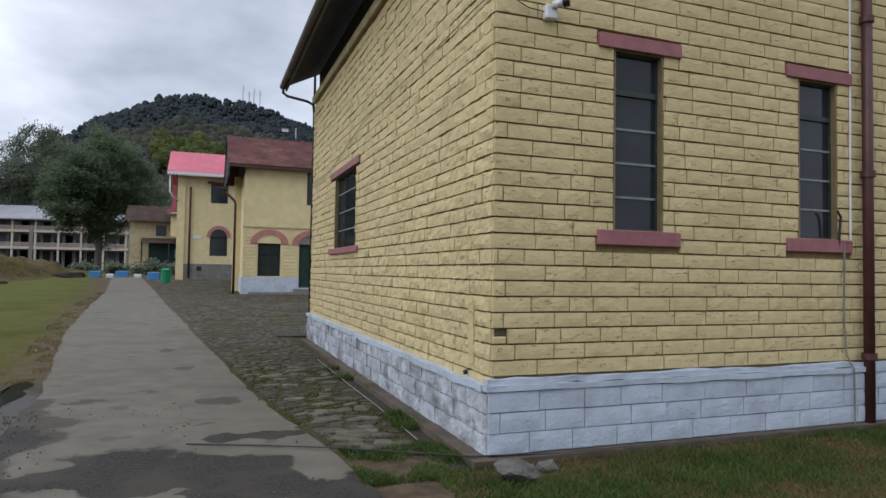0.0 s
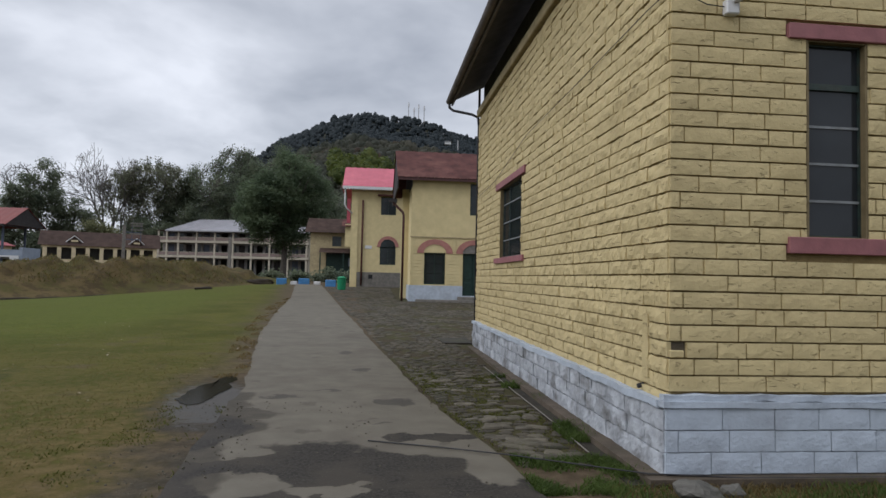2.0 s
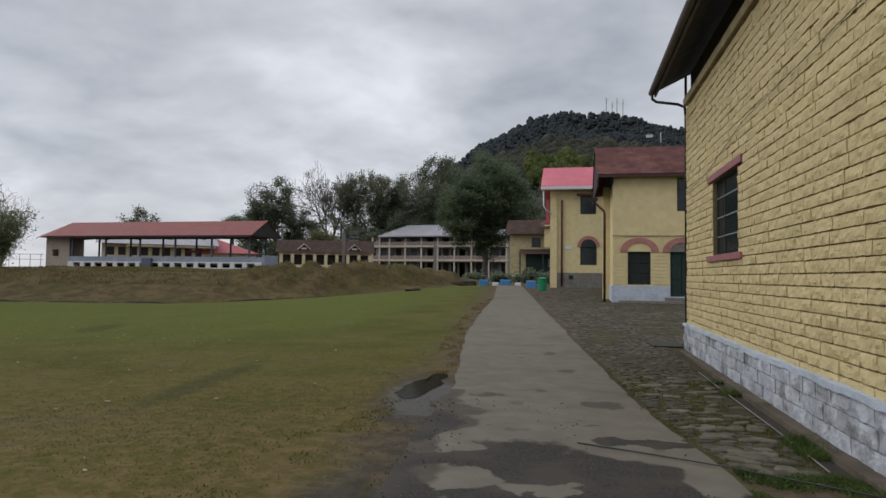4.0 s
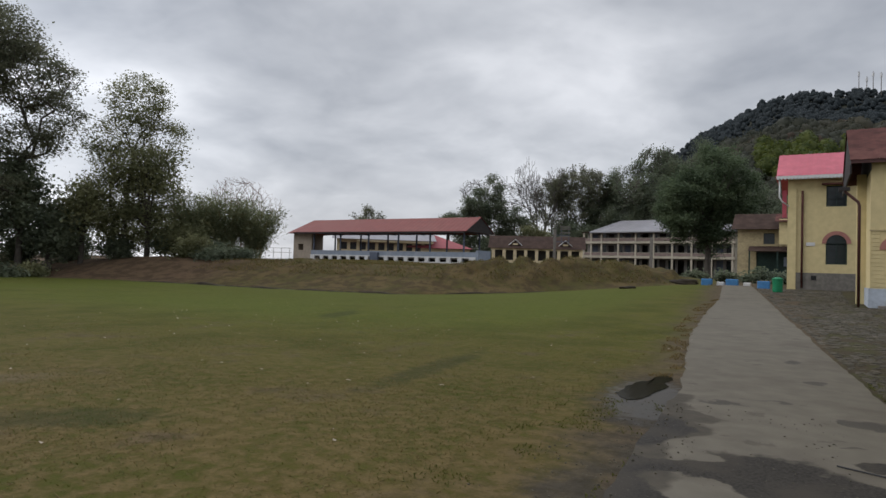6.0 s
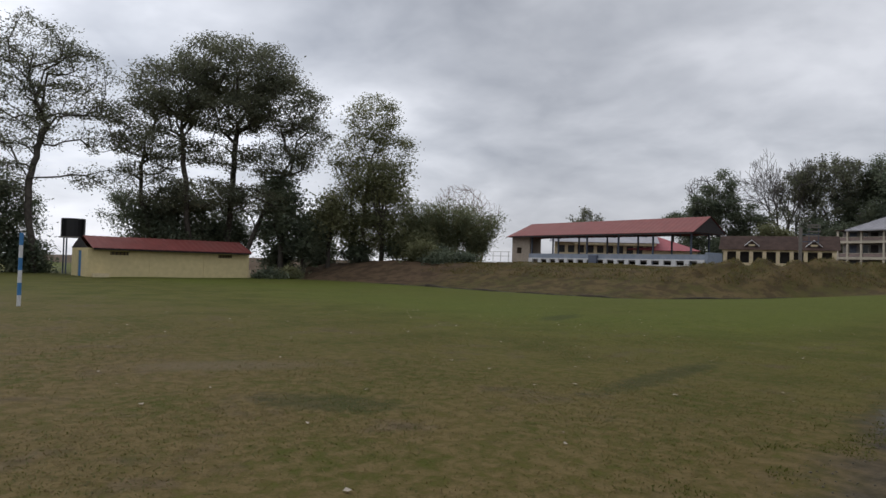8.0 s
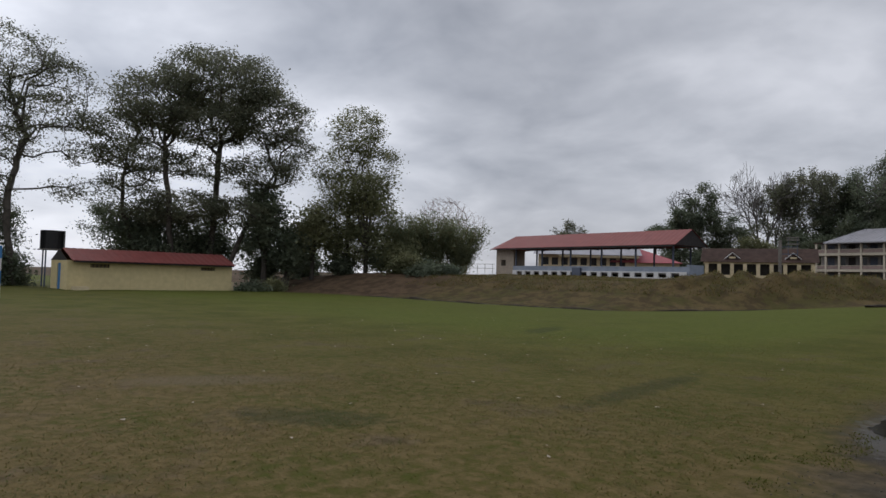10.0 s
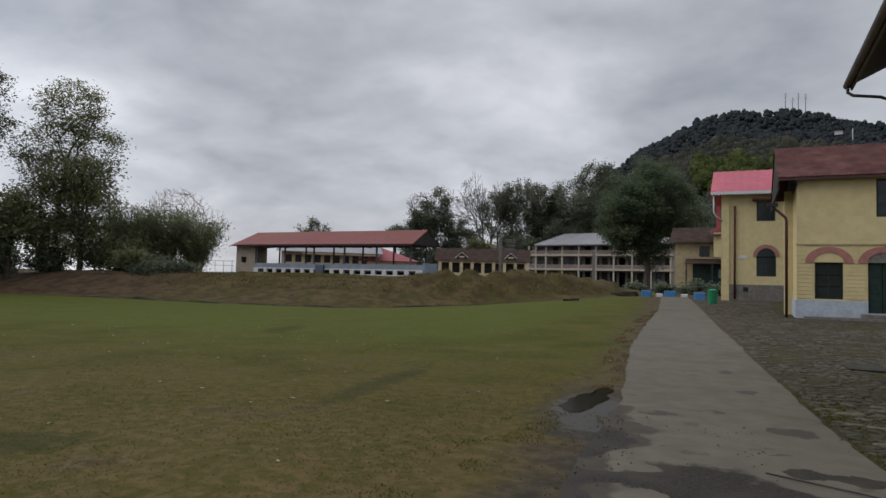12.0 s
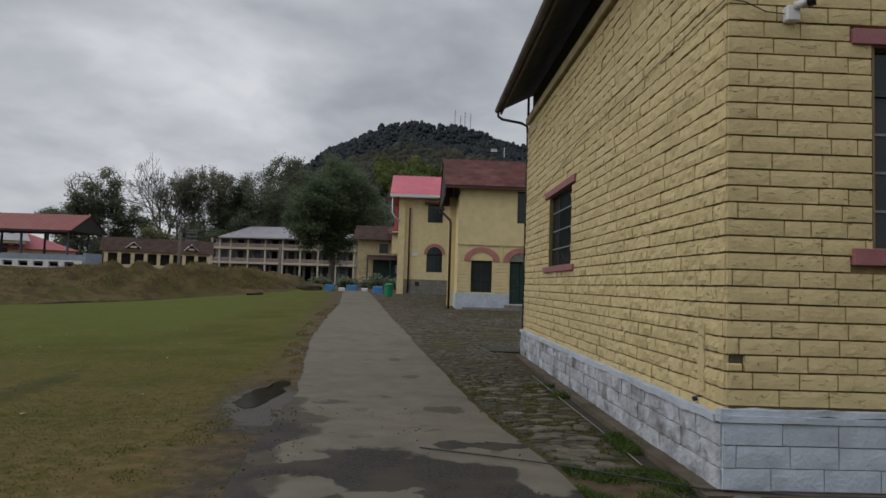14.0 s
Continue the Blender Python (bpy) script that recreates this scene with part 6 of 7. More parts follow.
# wood behind the school
clump_tree(-61.8, 121.8, 3, 21.5, 4.4, 101, "dark dense tree with spiky top", L_DARK, 110, 150, 0.20, 0.7, 0.4)
clump_tree(-66.4, 119, 6, 17.0, 3.4, 102, "dark green woodland tree", L_DARK, 70, 140, 0.20, 0.7, 0.3)
clump_tree(-69.4, 118, 8, 14.8, 2.4, 109, "dark green woodland tree", L_DARK, 36, 140, 0.20, 0.6, 0.3)
clump_tree(-57.8, 125, 2, 17.5, 3.4, 103, "dark green woodland tree", L_DARK, 70, 140, 0.20, 0.7, 0.3)
forked_tree(-55.0, 129.8, 22.6, 14.5, ((0.0, -0.05), (0.3, 0.16)), 7, 104, "large bare leafless grey tree", bark=M_PALEBARK, spread=29, lift=0.03, first=0.25, base_r=0.42, least=0.034)
forked_tree(-45.5, 133.3, 22.0, 9.5, ((0.0, 0.0),), 7, 105, "half-bare tall grey-green tree", L_OLIVE, 5, 0.45, 0.22, bark=M_PALEBARK, spread=27, first=0.34, base_r=0.36, least=0.04)
branch_tree(-66.8, 124.5, ((0, 0.2, 0, 13.0),), ((0, 0, 18.6, 3.6, 2.6),), 360, 106, "bare leafless grey tree behind the school", bark=M_PALEBARK, twig=0.03, step=0.9)
forked_tree(-50.6, 132.0, 19.5, 8.0, ((0.0, 0.0),), 7, 110, "half-bare grey-green tree behind the school", L_OLIVE, 4, 0.45, 0.22, bark=M_PALEBARK, spread=28, first=0.34, base_r=0.3, least=0.04)
forked_tree(-30.5, 142, 26.5, 6.5, ((0.0, 0.0),), 8, 107, "bare grey tree on the slope", L_DARK, 3, 0.6, 0.22, bark=M_BARK, spread=27, first=0.5, base_r=0.4, least=0.045)
wood_rows = ((-51.0, 122, 12, 3.2, L_MID), (-48.5, 134, 16, 3.6, L_DARK), (-43.0, 134, 23.5, 4.6, L_DARK), (-39.5, 136, 25.5, 4.8, L_DARK), (-35.0, 137, 25.5, 4.8, L_DARK), (-37.0, 131, 19.0, 4.4, L_DARK), (-28.0, 130, 19.0, 4.6, L_DARK),
             (-31.0, 134, 25.5, 4.8, L_DARK), (-27.0, 138, 29.0, 5.0, L_DARK), (-22.5, 139, 31.5, 5.4, L_DARK), (-18.5, 136, 25.0, 5.2, L_DARK), (-14.0, 135, 22.0, 5.0, L_DARK),
             (-9.5, 132, 20.0, 5.0, L_DARK), (-5.0, 128, 19.0, 5.0, L_DARK), (-46.0, 126, 13.0, 4.2, L_DARK), (-40.5, 128, 12.0, 4.2, L_DARK), (-56.0, 124, 9.0, 4.0, L_DARK),
             (-61.0, 120, 8.0, 4.0, L_DARK), (-66.0, 118, 7.0, 3.5, L_DARK), (-34.0, 130, 15.0, 4.6, L_DARK), (-3.0, 110, 15.0, 4.5, L_DARK), (0.5, 112, 17.0, 4.5, L_DARK))
for i, (x, y, z1, s, lf) in enumerate(wood_rows):
    clump_tree(x, y, 1.0, z1, s, 120 + i, "dark woodland tree behind the school", lf, 90, 150, 0.20, 0.85, 0.3, group="woodland trees")
# the great round tree before the school
clump_tree(-14.6, 90.0, 2.6, 23.6, 6.3, 151, "great round dark-leaved shade tree", L_ROUND, 360, 190, 0.16, 0.62, 0.36)
for i, (x, y, z1, s) in enumerate(((-12.5, 66, 2.1, 1.3), (-9.8, 66, 2.0, 1.2), (-7.2, 65, 2.2, 1.2), (-5.2, 64, 2.0, 1.0))):
    clump_tree(x, y, 0.8, z1, s, 160 + i, "clipped dark hedge bush", L_DARK, 22, 40, 0.16, 0.35, 0.06, "shrub", group="hedge bushes")


# ---------------------------------------------------------------- wooded hill
def hill_z(a, r):
    top = float(np.interp(a, [-34, -24, -20, -16, -13, -10.4, -8.6, -6.6, -5, -3, -1, 0.8, 3, 5.1, 6.4, 8.8, 15, 30, 60], [0, 5, 16, 42, 73, 102, 120, 132, 139, 149, 151, 147, 146, 142, 136, 131, 120, 95, 50]))
    t = max(0.0, min(1.0, (r - 135) / 465))
    z = top * (0.72 * t + 0.28 * t * t) if r <= 600 else top * (1 - (r - 600) / 500)
    return z * (1 + 0.05 * noise.noise(Vector((a * 0.25, r * 0.012, 0)))) - 0.5


h_a, h_r = np.linspace(-36, 60, 110), np.concatenate([np.linspace(135, 620, 60), [700, 800]])
hv = [(-2.6 + r * math.sin(radians(a)), r * math.cos(radians(a)), hill_z(a, r)) for r in h_r for a in h_a]
na = len(h_a)
hf = [(j * na + i, j * na + i + 1, (j + 1) * na + i + 1, (j + 1) * na + i) for j in range(len(h_r) - 1) for i in range(na - 1)]
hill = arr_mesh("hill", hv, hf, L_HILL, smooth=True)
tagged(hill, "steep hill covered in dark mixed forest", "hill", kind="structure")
rng = np.random.default_rng(9)


ico = bmesh.new()
bmesh.ops.create_icosphere(ico, subdivisions=2, radius=1.0)
ICO_V = np.array([tuple(v.co) for v in ico.verts])
ICO_F = np.array([[v.index for v in f.verts] for f in ico.faces])
ico.free()


def forest(name, count, r_lo, r_hi, a_lo, a_hi, mat, rel, label, per=12, rise=0.6):
    """Uneven massed crowns with sprays of leaves over them."""
    pts_all, q_all, off = [], [], 0
    blob_v, blob_f, boff = [], [], 0
    for k in range(count):
        a, t = rng.uniform(a_lo, a_hi), rng.uniform(0, 1)
        r = r_lo + (r_hi - r_lo) * t
        s = rel * r * rng.uniform(0.5, 1.4)
        c = np.array([-2.6 + r * math.sin(radians(a)), r * math.cos(radians(a)), hill_z(a, r) + s * rise * 0.5])
        w = 0.62 * s * np.array([rng.uniform(0.8, 1.15), rng.uniform(0.8, 1.15), rng.uniform(0.75, 1.5)])
        v = ICO_V * rng.uniform(0.72, 1.16, (len(ICO_V), 1))
        blob_v.append(c + v * w)
        blob_f.append(ICO_F + boff)
        boff += len(ICO_V)
        u = rng.normal(0, 1, (per, 3))
        u[:, 2] = np.abs(u[:, 2])
        u /= np.linalg.norm(u, axis=1)[:, None]
        pts, q = leaf_quads(rng, c + u * w, 1, s * 0.07, s * 0.085, 0.75, 0.8, 2.0, 0.5)
        pts_all.append(pts)
        q_all.append(q + off)
        off += len(pts)
    ob = np_mesh(name, np.concatenate(blob_v), np.concatenate(blob_f), mat)
    np_mesh("leaves", np.concatenate(pts_all), np.concatenate(q_all), mat, ob)
    ob.data.polygons.foreach_set("use_smooth", np.ones(len(ob.data.polygons), dtype=bool))
    return tagged(ob, label, "forest", kind="stuff")


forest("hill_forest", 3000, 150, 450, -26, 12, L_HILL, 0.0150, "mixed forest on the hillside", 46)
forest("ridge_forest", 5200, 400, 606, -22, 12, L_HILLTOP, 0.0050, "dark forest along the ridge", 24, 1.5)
forest("light_forest", 70, 265, 350, -3.6, 2.6, L_LIGHT, 0.017, "fresh yellow-green trees on the hillside", 150, 2.2)
forest("bare_forest", 320, 300, 440, -12, 4, L_BROWN, 0.012, "brownish bare trees on the hillside", 30)
for a, h in ((2.85, 9.5), (3.35, 5.5), (3.75, 9.8), (4.25, 9.5)):
    x, y = -2.6 + 600 * math.sin(radians(a)), 600 * math.cos(radians(a))
    ms = thing("radio_mast", pose(x, y, hill_z(a, 600)), "slim pale radio mast on the ridge", "mast", "masts on the ridge")
    b = bmesh.new()
    tube(b, [(0, 0, -3), (0, 0, h + 9)], 0.34, 5, 0.24)
    part("mast", b, M_CONCRETE, ms)
    b = bmesh.new()
    tube(b, [(0, 0, h + 5), (0, 0, h + 8)], 0.75, 6)
    part("antenna", b, M_PLASTIC, ms)
hh = thing("hillside_house", pose(31, 297, 65), "small white house high on the hillside", "building")
boxes("wall", [(-1.3, 1.3, -1, 1, -0.7, 0.6)], M_PLASTIC, hh)
boxes("roof", [(-1.5, 1.5, -1.3, 1.3, 0.61, 0.8)], M_GREYROOF, hh)
boxes("water_tank", [(4.6, 4.9, -0.2, 0.2, -3, 1.6)], M_PLASTIC, hh)


# ---------------------------------------------------------------- ground details
def sheet_outline(name, pts, lift, mat, label, category, flat=None, wob=0.08, n=140):
    """A thin irregular patch lying on the ground, from a rough outline."""
    ring = []
    m = len(pts)
    for i in range(n):
        t = i / n * m
        k, f = int(t), t - int(t)
        p0, p1, p2, p3 = (Vector((*pts[(k + j) % m], 0)) for j in (-1, 0, 1, 2))
        q = 0.5 * ((2 * p1) + (p2 - p0) * f + (2 * p0 - 5 * p1 + 4 * p2 - p3) * f * f + (3 * p1 - p0 - 3 * p2 + p3) * f ** 3)
        q += Vector((noise.noise(q * 2.6), noise.noise(q * 2.6 + Vector((7, 3, 0))), 0)) * wob + Vector((noise.noise(q * 9), noise.noise(q * 9 + Vector((7, 3, 0))), 0)) * wob * 0.4
        ring.append(q)
    c = sum(ring, Vector()) / n
    verts, faces = [], []
    rings = 7
    for j in range(rings):
        s = 1 - j / rings
        for q in ring:
            p = c + (q - c) * s
            z = flat if flat is not None else ground_z(p.x, p.y) + (lift if j else lift - 0.012) + (0.036 if path_left(p.y) - 0.03 < p.x < path_right(p.y) + 0.03 else 0)
            verts.append((p.x, p.y, z))
    zc = flat if flat is not None else ground_z(c.x, c.y) + lift + (0.036 if path_left(c.y) < c.x else 0)
    verts.append((c.x, c.y, zc))
    for j in range(rings - 1):
        for i in range(n):
            faces.append((j * n + i, j * n + (i + 1) % n, (j + 1) * n + (i + 1) % n, (j + 1) * n + i))
    for i in range(n):
        faces.append(((rings - 1) * n + i, (rings - 1) * n + (i + 1) % n, rings * n))
    ob = arr_mesh(name, verts, faces, mat, smooth=True)
    return tagged(ob, label, category, kind="structure")


M_WATER = bpy.data.materials.new("still_muddy_water")
M_WATER.use_nodes = True
M_WATER.node_tree.nodes["Principled BSDF"].inputs["Base Color"].default_value = (0.016, 0.014, 0.009, 1)
M_WATER.node_tree.nodes["Principled BSDF"].inputs["Roughness"].default_value = 0.10
M_WATER.node_tree.nodes["Principled BSDF"].inputs["IOR"].default_value = 1.09
M_WATER.node_tree.nodes["Principled BSDF"].inputs["Specular IOR Level"].default_value = 0.1
sheet_outline("puddle", [(-4.64, 10.66), (-4.78, 10.1), (-4.86, 9.65), (-4.92, 8.95), (-4.84, 8.6), (-4.70, 8.40), (-4.55, 8.42), (-4.44, 9.1), (-4.46, 10.0), (-4.52, 10.5)], 0.0, M_WATER, "small puddle of still muddy water", "water", flat=ground_z(-4.65, 9.4) + 0.008, wob=0.085)



def stone_mesh(seed):
    rng = random.Random(seed)
    n = 9
    rad = [0.5 * rng.uniform(0.8, 1.12) for _ in range(n)]
    verts, faces = [], []
    for s, z in ((1.0, -0.5), (1.0, 0.35), (0.78, 0.85)):
        for k in range(n):
            a = 2 * math.pi * k / n
            sq = 1 / max(abs(math.cos(a)), abs(math.sin(a))) ** 0.6
            verts.append((rad[k] * s * sq * math.cos(a), rad[k] * s * sq * math.sin(a), z + rng.uniform(-0.12, 0.12) * (z > 0)))
    for j in range(2):
        for k in range(n):
            faces.append((j * n + k, j * n + (k + 1) % n, (j + 1) * n + (k + 1) % n, (j + 1) * n + k))
    verts.append((0, 0, 1.0))
    for k in range(n):
        faces.append((2 * n + k, 2 * n + (k + 1) % n, 3 * n))
    return verts, faces


stone_kinds = [stone_mesh(i) for i in range(14)]
stone_meshes = []
for i, (v, f) in enumerate(stone_kinds):
    me = bpy.data.meshes.new("stone")
    me.from_pydata(v, [], f)
    for p in me.polygons:
        p.use_smooth = len(p.vertices) == 3
    me.materials.append(M_STONE)
    stone_meshes.append(me)
srng = random.Random(4)
places = []
y = 5.7
while y < 47:
    dy = 0.115 if y < 16 else 0.16
    x = path_right(y) + 0.10
    x_end = -0.46 if y < 15.6 else (min(9.0, -0.46 + (y - 15.6) * 4) if y < 31.0 else -1.3)
    while x < x_end:
        w = srng.uniform(0.09, 0.22) * (1 if y < 16 else 1.25)
        keep = 0.36 + 1.1 * noise.noise(Vector((x * 0.9, y * 0.6, 3.3))) + 0.4 * smooth01(y, 8, 13)
        if srng.random() < keep:
            px, pyy = x + w / 2, y + srng.uniform(-0.05, 0.05)
            places.append((px, pyy, ground_z(px, pyy), w * 1.02, dy * srng.uniform(0.8, 1.15), srng.uniform(0.007, 0.024), srng.uniform(-14, 14), srng.randrange(14)))
        x += w + srng.uniform(0.0, 0.05)
    y += dy
cob = thing("cobbled_strip", pose(0, 0, 0), "uneven mossy grey cobbles beside the path", "paving", kind="structure")
jv, jf = [], []
for i, (x, y, z, w, d, h, a, k) in enumerate(places):
    m = pose(x, y, z, srng.uniform(-4, 4), srng.uniform(-4, 4), a) @ Matrix.Diagonal((w, d, h, 1))
    if i < 300:
        ob = new("stone", stone_meshes[k])
        ob.parent = cob
        ob.matrix_local = m
    else:
        o = len(jv)
        jv += [tuple(m @ Vector(v)) for v in stone_kinds[k][0]]
        jf += [tuple(o + i2 for i2 in f) for f in stone_kinds[k][1]]
tagged(arr_mesh("cobbles", jv, jf, M_STONE, cob), "", kind="stuff")

M_FLAT = material("pale_flat_stone", (0.088, 0.077, 0.058), 0.85, 0.25, 7, (0.045, 0.045, 0.024), 1.6, 0.6, 0.6, 35, rand=0.25, dist=0.012)
flat_meshes = []
for v, f in stone_kinds[:6]:
    me = bpy.data.meshes.new("flat_stone")
    me.from_pydata(v, [], f)
    me.materials.append(M_FLAT)
    flat_meshes.append(me)
frng = random.Random(31)
for k in range(70):
    y = 5.9 + 5.2 * frng.random() ** 1.3
    x = frng.uniform(path_right(y) + 0.25, -0.5)
    ob = new("flat_stone", flat_meshes[frng.randrange(6)])
    ob.parent = cob
    ob.matrix_local = pose(x, y, ground_z(x, y) + 0.006, frng.uniform(-5, 5), frng.uniform(-5, 5), frng.uniform(-30, 30)) @ Matrix.Diagonal((frng.uniform(0.14, 0.30), frng.uniform(0.09, 0.17), frng.uniform(0.016, 0.03), 1))
gv, gf = [], []
for k in range(620):
    y = frng.uniform(4.3, 8.5)
    x = frng.uniform(-4.9, -1.3) if k % 3 else path_left(y) + frng.uniform(-0.6, 0.5)
    s2 = 0.004 + 0.008 * frng.random() ** 2
    on = path_left(y) < x < path_right(y)
    if on and noise.noise(Vector((x * 1.3, y * 1.3, 6.0))) < 0.0:
        continue
    m = pose(x, y, ground_z(x, y) + (0.034 if on else 0.0), 0, 0, frng.uniform(0, 360)) @ Matrix.Diagonal((s2 * 2, s2 * 1.6, s2, 1))
    o = len(gv)
    v, f = stone_kinds[frng.randrange(14)]
    gv += [tuple(m @ Vector(p)) for p in v]
    gf += [tuple(o + j for j in q) for q in f]
tagged(arr_mesh("gravel", gv, gf, M_FLAT), "loose pale gravel on the worn path", "gravel", kind="stuff")

# cut edge of the turf at the foot of the bank; its shade is in the soil colour
M_SOIL = material("dark_soil_with_edge_shade", (0.024, 0.018, 0.012), 0.95, 0.3, 3, (0.05, 0.045, 0.02), 1.2, 0.6, 0.4, 12)
ev, ef = [], []
for k in range(190):
    x = -45.5 + k * 0.165
    yd = float(np.interp(x, [-60, -50, -42, -31.7, -24, -19.6, -17.5, -14], [27, 27.5, 30.0, 30.2, 31.5, 36, 40, 43.5])) - 0.55 + 0.25 * noise.noise(Vector((x * 0.5, 0, 0))) + 0.1 * noise.noise(Vector((x * 2.3, 0, 0)))
    h = max(0.0, 0.13 + 0.22 * noise.noise(Vector((x * 0.33, 4, 0)))) * smooth01(x, -45, -41) * (1 - smooth01(x, -18, -15.5))
    z = ground_z(x, yd)
    ev += [(x, yd - 0.08, z - 0.05), (x, yd, z + h * 0.9), (x, yd + 0.35, z + h), (x, yd + 1.1, ground_z(x, yd + 1.1) - 0.05)]
for k in range(189):
    for q in range(3):
        ef.append((k * 4 + q, (k + 1) * 4 + q, (k + 1) * 4 + q + 1, k * 4 + q + 1))
tagged(arr_mesh("ditch_edge", ev, ef, M_SOIL, smooth=True), "cut earth edge below the bank, darkened for its shade", "ditch", kind="structure")
for x, y, a, b2, c, rz, lab in ((-12.9, 42.0, 1.1, 0.4, 0.22, 20, "dark clod of earth on the turf"), (-11.2, 52.5, 2.4, 0.9, 0.75, 5, "low heap of dark earth and rubble")):
    b = bmesh.new()
    bmesh.ops.create_icosphere(b, subdivisions=3, radius=0.5)
    for v in b.verts:
        v.co = Vector((v.co.x * a, v.co.y * b2, v.co.z * c)) * (1 + 0.5 * noise.noise(v.co * 3.3) + 0.2 * noise.noise(v.co * 9.0))
    hp2 = part("earth_heap", b, M_SOIL, None, "", True)
    hp2.matrix_world = pose(x, y, ground_z(x, y) + 0.04, 0, 0, rz)
    tagged(hp2, lab, "earth heap")

# slab of rock, flat stones and a thin pipe by the corner
b = bmesh.new()
bmesh.ops.create_icosphere(b, subdivisions=3, radius=0.5)
for v in b.verts:
    v.co = Vector((v.co.x * 0.52, v.co.y * 0.34, v.co.z * 0.17)) * (1 + 0.35 * noise.noise(v.co * 2.3)) + Vector((0, 0, 0.02 * noise.noise(v.co * 9)))
rk = part("rock", b, M_ROCK, None, "")
rk.matrix_world = pose(0.04, 4.74, 0.06, 8, 10, 38)
tagged(rk, "angular grey rock lying in the grass", "rock")
b = bmesh.new()
bmesh.ops.create_icosphere(b, subdivisions=2, radius=0.5)
for v in b.verts:
    v.co = Vector((v.co.x * 0.20, v.co.y * 0.16, v.co.z * 0.12)) * (1 + 0.35 * noise.noise(v.co * 3.3))
rk = part("rock", b, M_ROCK, None, "")
rk.matrix_world = pose(0.36, 4.86, 0.03, 0, 0, 12)
tagged(rk, "small grey rock lying in the grass", "rock")
# Across the path the thin tube is drawn for a crack in the concrete.
ps = thing("ground_pipe", pose(0, 0, 0), "thin dark tube along a path crack and on to the wall", "pipe")
b = bmesh.new()
tube(b, [(-2.45, 6.42, 0.045), (-1.8, 6.15, 0.05), (-1.2, 5.88, 0.05), (-0.7, 5.55, 0.06), (-0.2, 5.14, 0.09), (0.6, 5.06, 0.07), (4.3, 5.04, 0.065)], 0.007, 6)
part("tube", b, M_IRON, ps, "", True)


# ---------------------------------------------------------------- grass, weeds and litter
def blades(name, pts, hgt, mat, label, wid=0.006, lean=0.5, seed=1):
    rng = np.random.default_rng(seed)
    p = np.asarray(pts, float)
    n = len(p)
    a = rng.uniform(0, 2 * np.pi, n)
    h = hgt * rng.uniform(0.45, 1.3, n)
    side = np.stack([np.cos(a), np.sin(a), np.zeros(n)], 1) * wid
    ln = rng.normal(0, lean, (n, 2)) * h[:, None]
    top = p + np.stack([ln[:, 0], ln[:, 1], h], 1)
    mid = p + np.stack([ln[:, 0] * 0.35, ln[:, 1] * 0.35, h * 0.6], 1)
    v = np.stack([p - side, p + side, mid + side * 0.8, top, mid - side * 0.8], 1).reshape(-1, 3)
    idx = np.arange(n)[:, None] * 5
    q1 = np.concatenate([idx, idx + 1, idx + 2, idx + 4], 1)
    tri = np.concatenate([idx + 4, idx + 2, idx + 3], 1)
    me = bpy.data.meshes.new(name)
    me.from_pydata(v.tolist(), [], q1.tolist() + tri.tolist())
    me.materials.append(mat)
    return tagged(new(name, me), label, "grass", kind="stuff")


def scatter(n, x0, x1, y0, y1, seed, rule=None):
    rng = random.Random(seed)
    out = []
    while len(out) < n:
        x, y = rng.uniform(x0, x1), rng.uniform(y0, y1)
        if rule is None or rule(x, y, rng):
            out.append((x, y, ground_z(x, y) - 0.004))
    return out


def turf(x, y, rng):
    d = path_left(y) - x
    if d < 0.55 or (x > -5.2 and y < 11 and d < 1.6 and rng.random() < 0.85):
        return False
    if math.hypot(x + 2.6, y) > 21 * rng.random() ** 0.7 + 1:
        return False
    return rng.random() < 0.35 + 1.0 * noise.noise(Vector((x * 0.5, y * 0.5, 1.7))) + 0.5 * rng.random()


blades("field_grass", scatter(34000, -26, -4, -3, 19, 1, turf), 0.020, L_GRASS, "short patchy field grass", 0.005, 1.8, 2)
blades("dry_field_grass", scatter(34000, -26, -4, -3, 19, 2, turf), 0.018, L_DRY, "short dry field grass", 0.005, 1.8, 3)
blades("lawn_grass", scatter(16000, -0.6, 5.6, 3.4, 5.06, 3, lambda x, y, r: r.random() < 0.45 + 0.9 * noise.noise(Vector((x * 1.3, y * 1.3, 0)))), 0.075, L_WEED, "rough green grass before the wall", 0.005, 0.55, 4)
blades("dry_lawn_grass", scatter(8000, -0.6, 5.6, 3.4, 5.06, 4, lambda x, y, r: r.random() < 0.4 - 0.8 * noise.noise(Vector((x * 1.3, y * 1.3, 0)))), 0.06, L_DRY, "dry straw-coloured grass before the wall", 0.005, 0.9, 5)
blades("drain_weeds", scatter(5000, -1.15, -0.12, 4.9, 6.3, 5, lambda x, y, r: r.random() < 0.25 + 1.2 * noise.noise(Vector((x * 2.1, y * 1.6, 4))) and y < 5.9 + 0.3 * noise.noise(Vector((x * 3, 0, 0)))), 0.05, L_WEED, "green weeds by the drain corner", 0.006, 0.9, 6)
blades("cobble_moss", scatter(7000, -1.9, -0.40, 6.0, 12.0, 6, lambda x, y, r: x > path_right(y) + 0.05 and r.random() < 0.15 + 0.9 * noise.noise(Vector((x * 1.7, y * 1.1, 8)))), 0.03, L_GRASS, "short grass between the cobbles", 0.006, 0.8, 7)
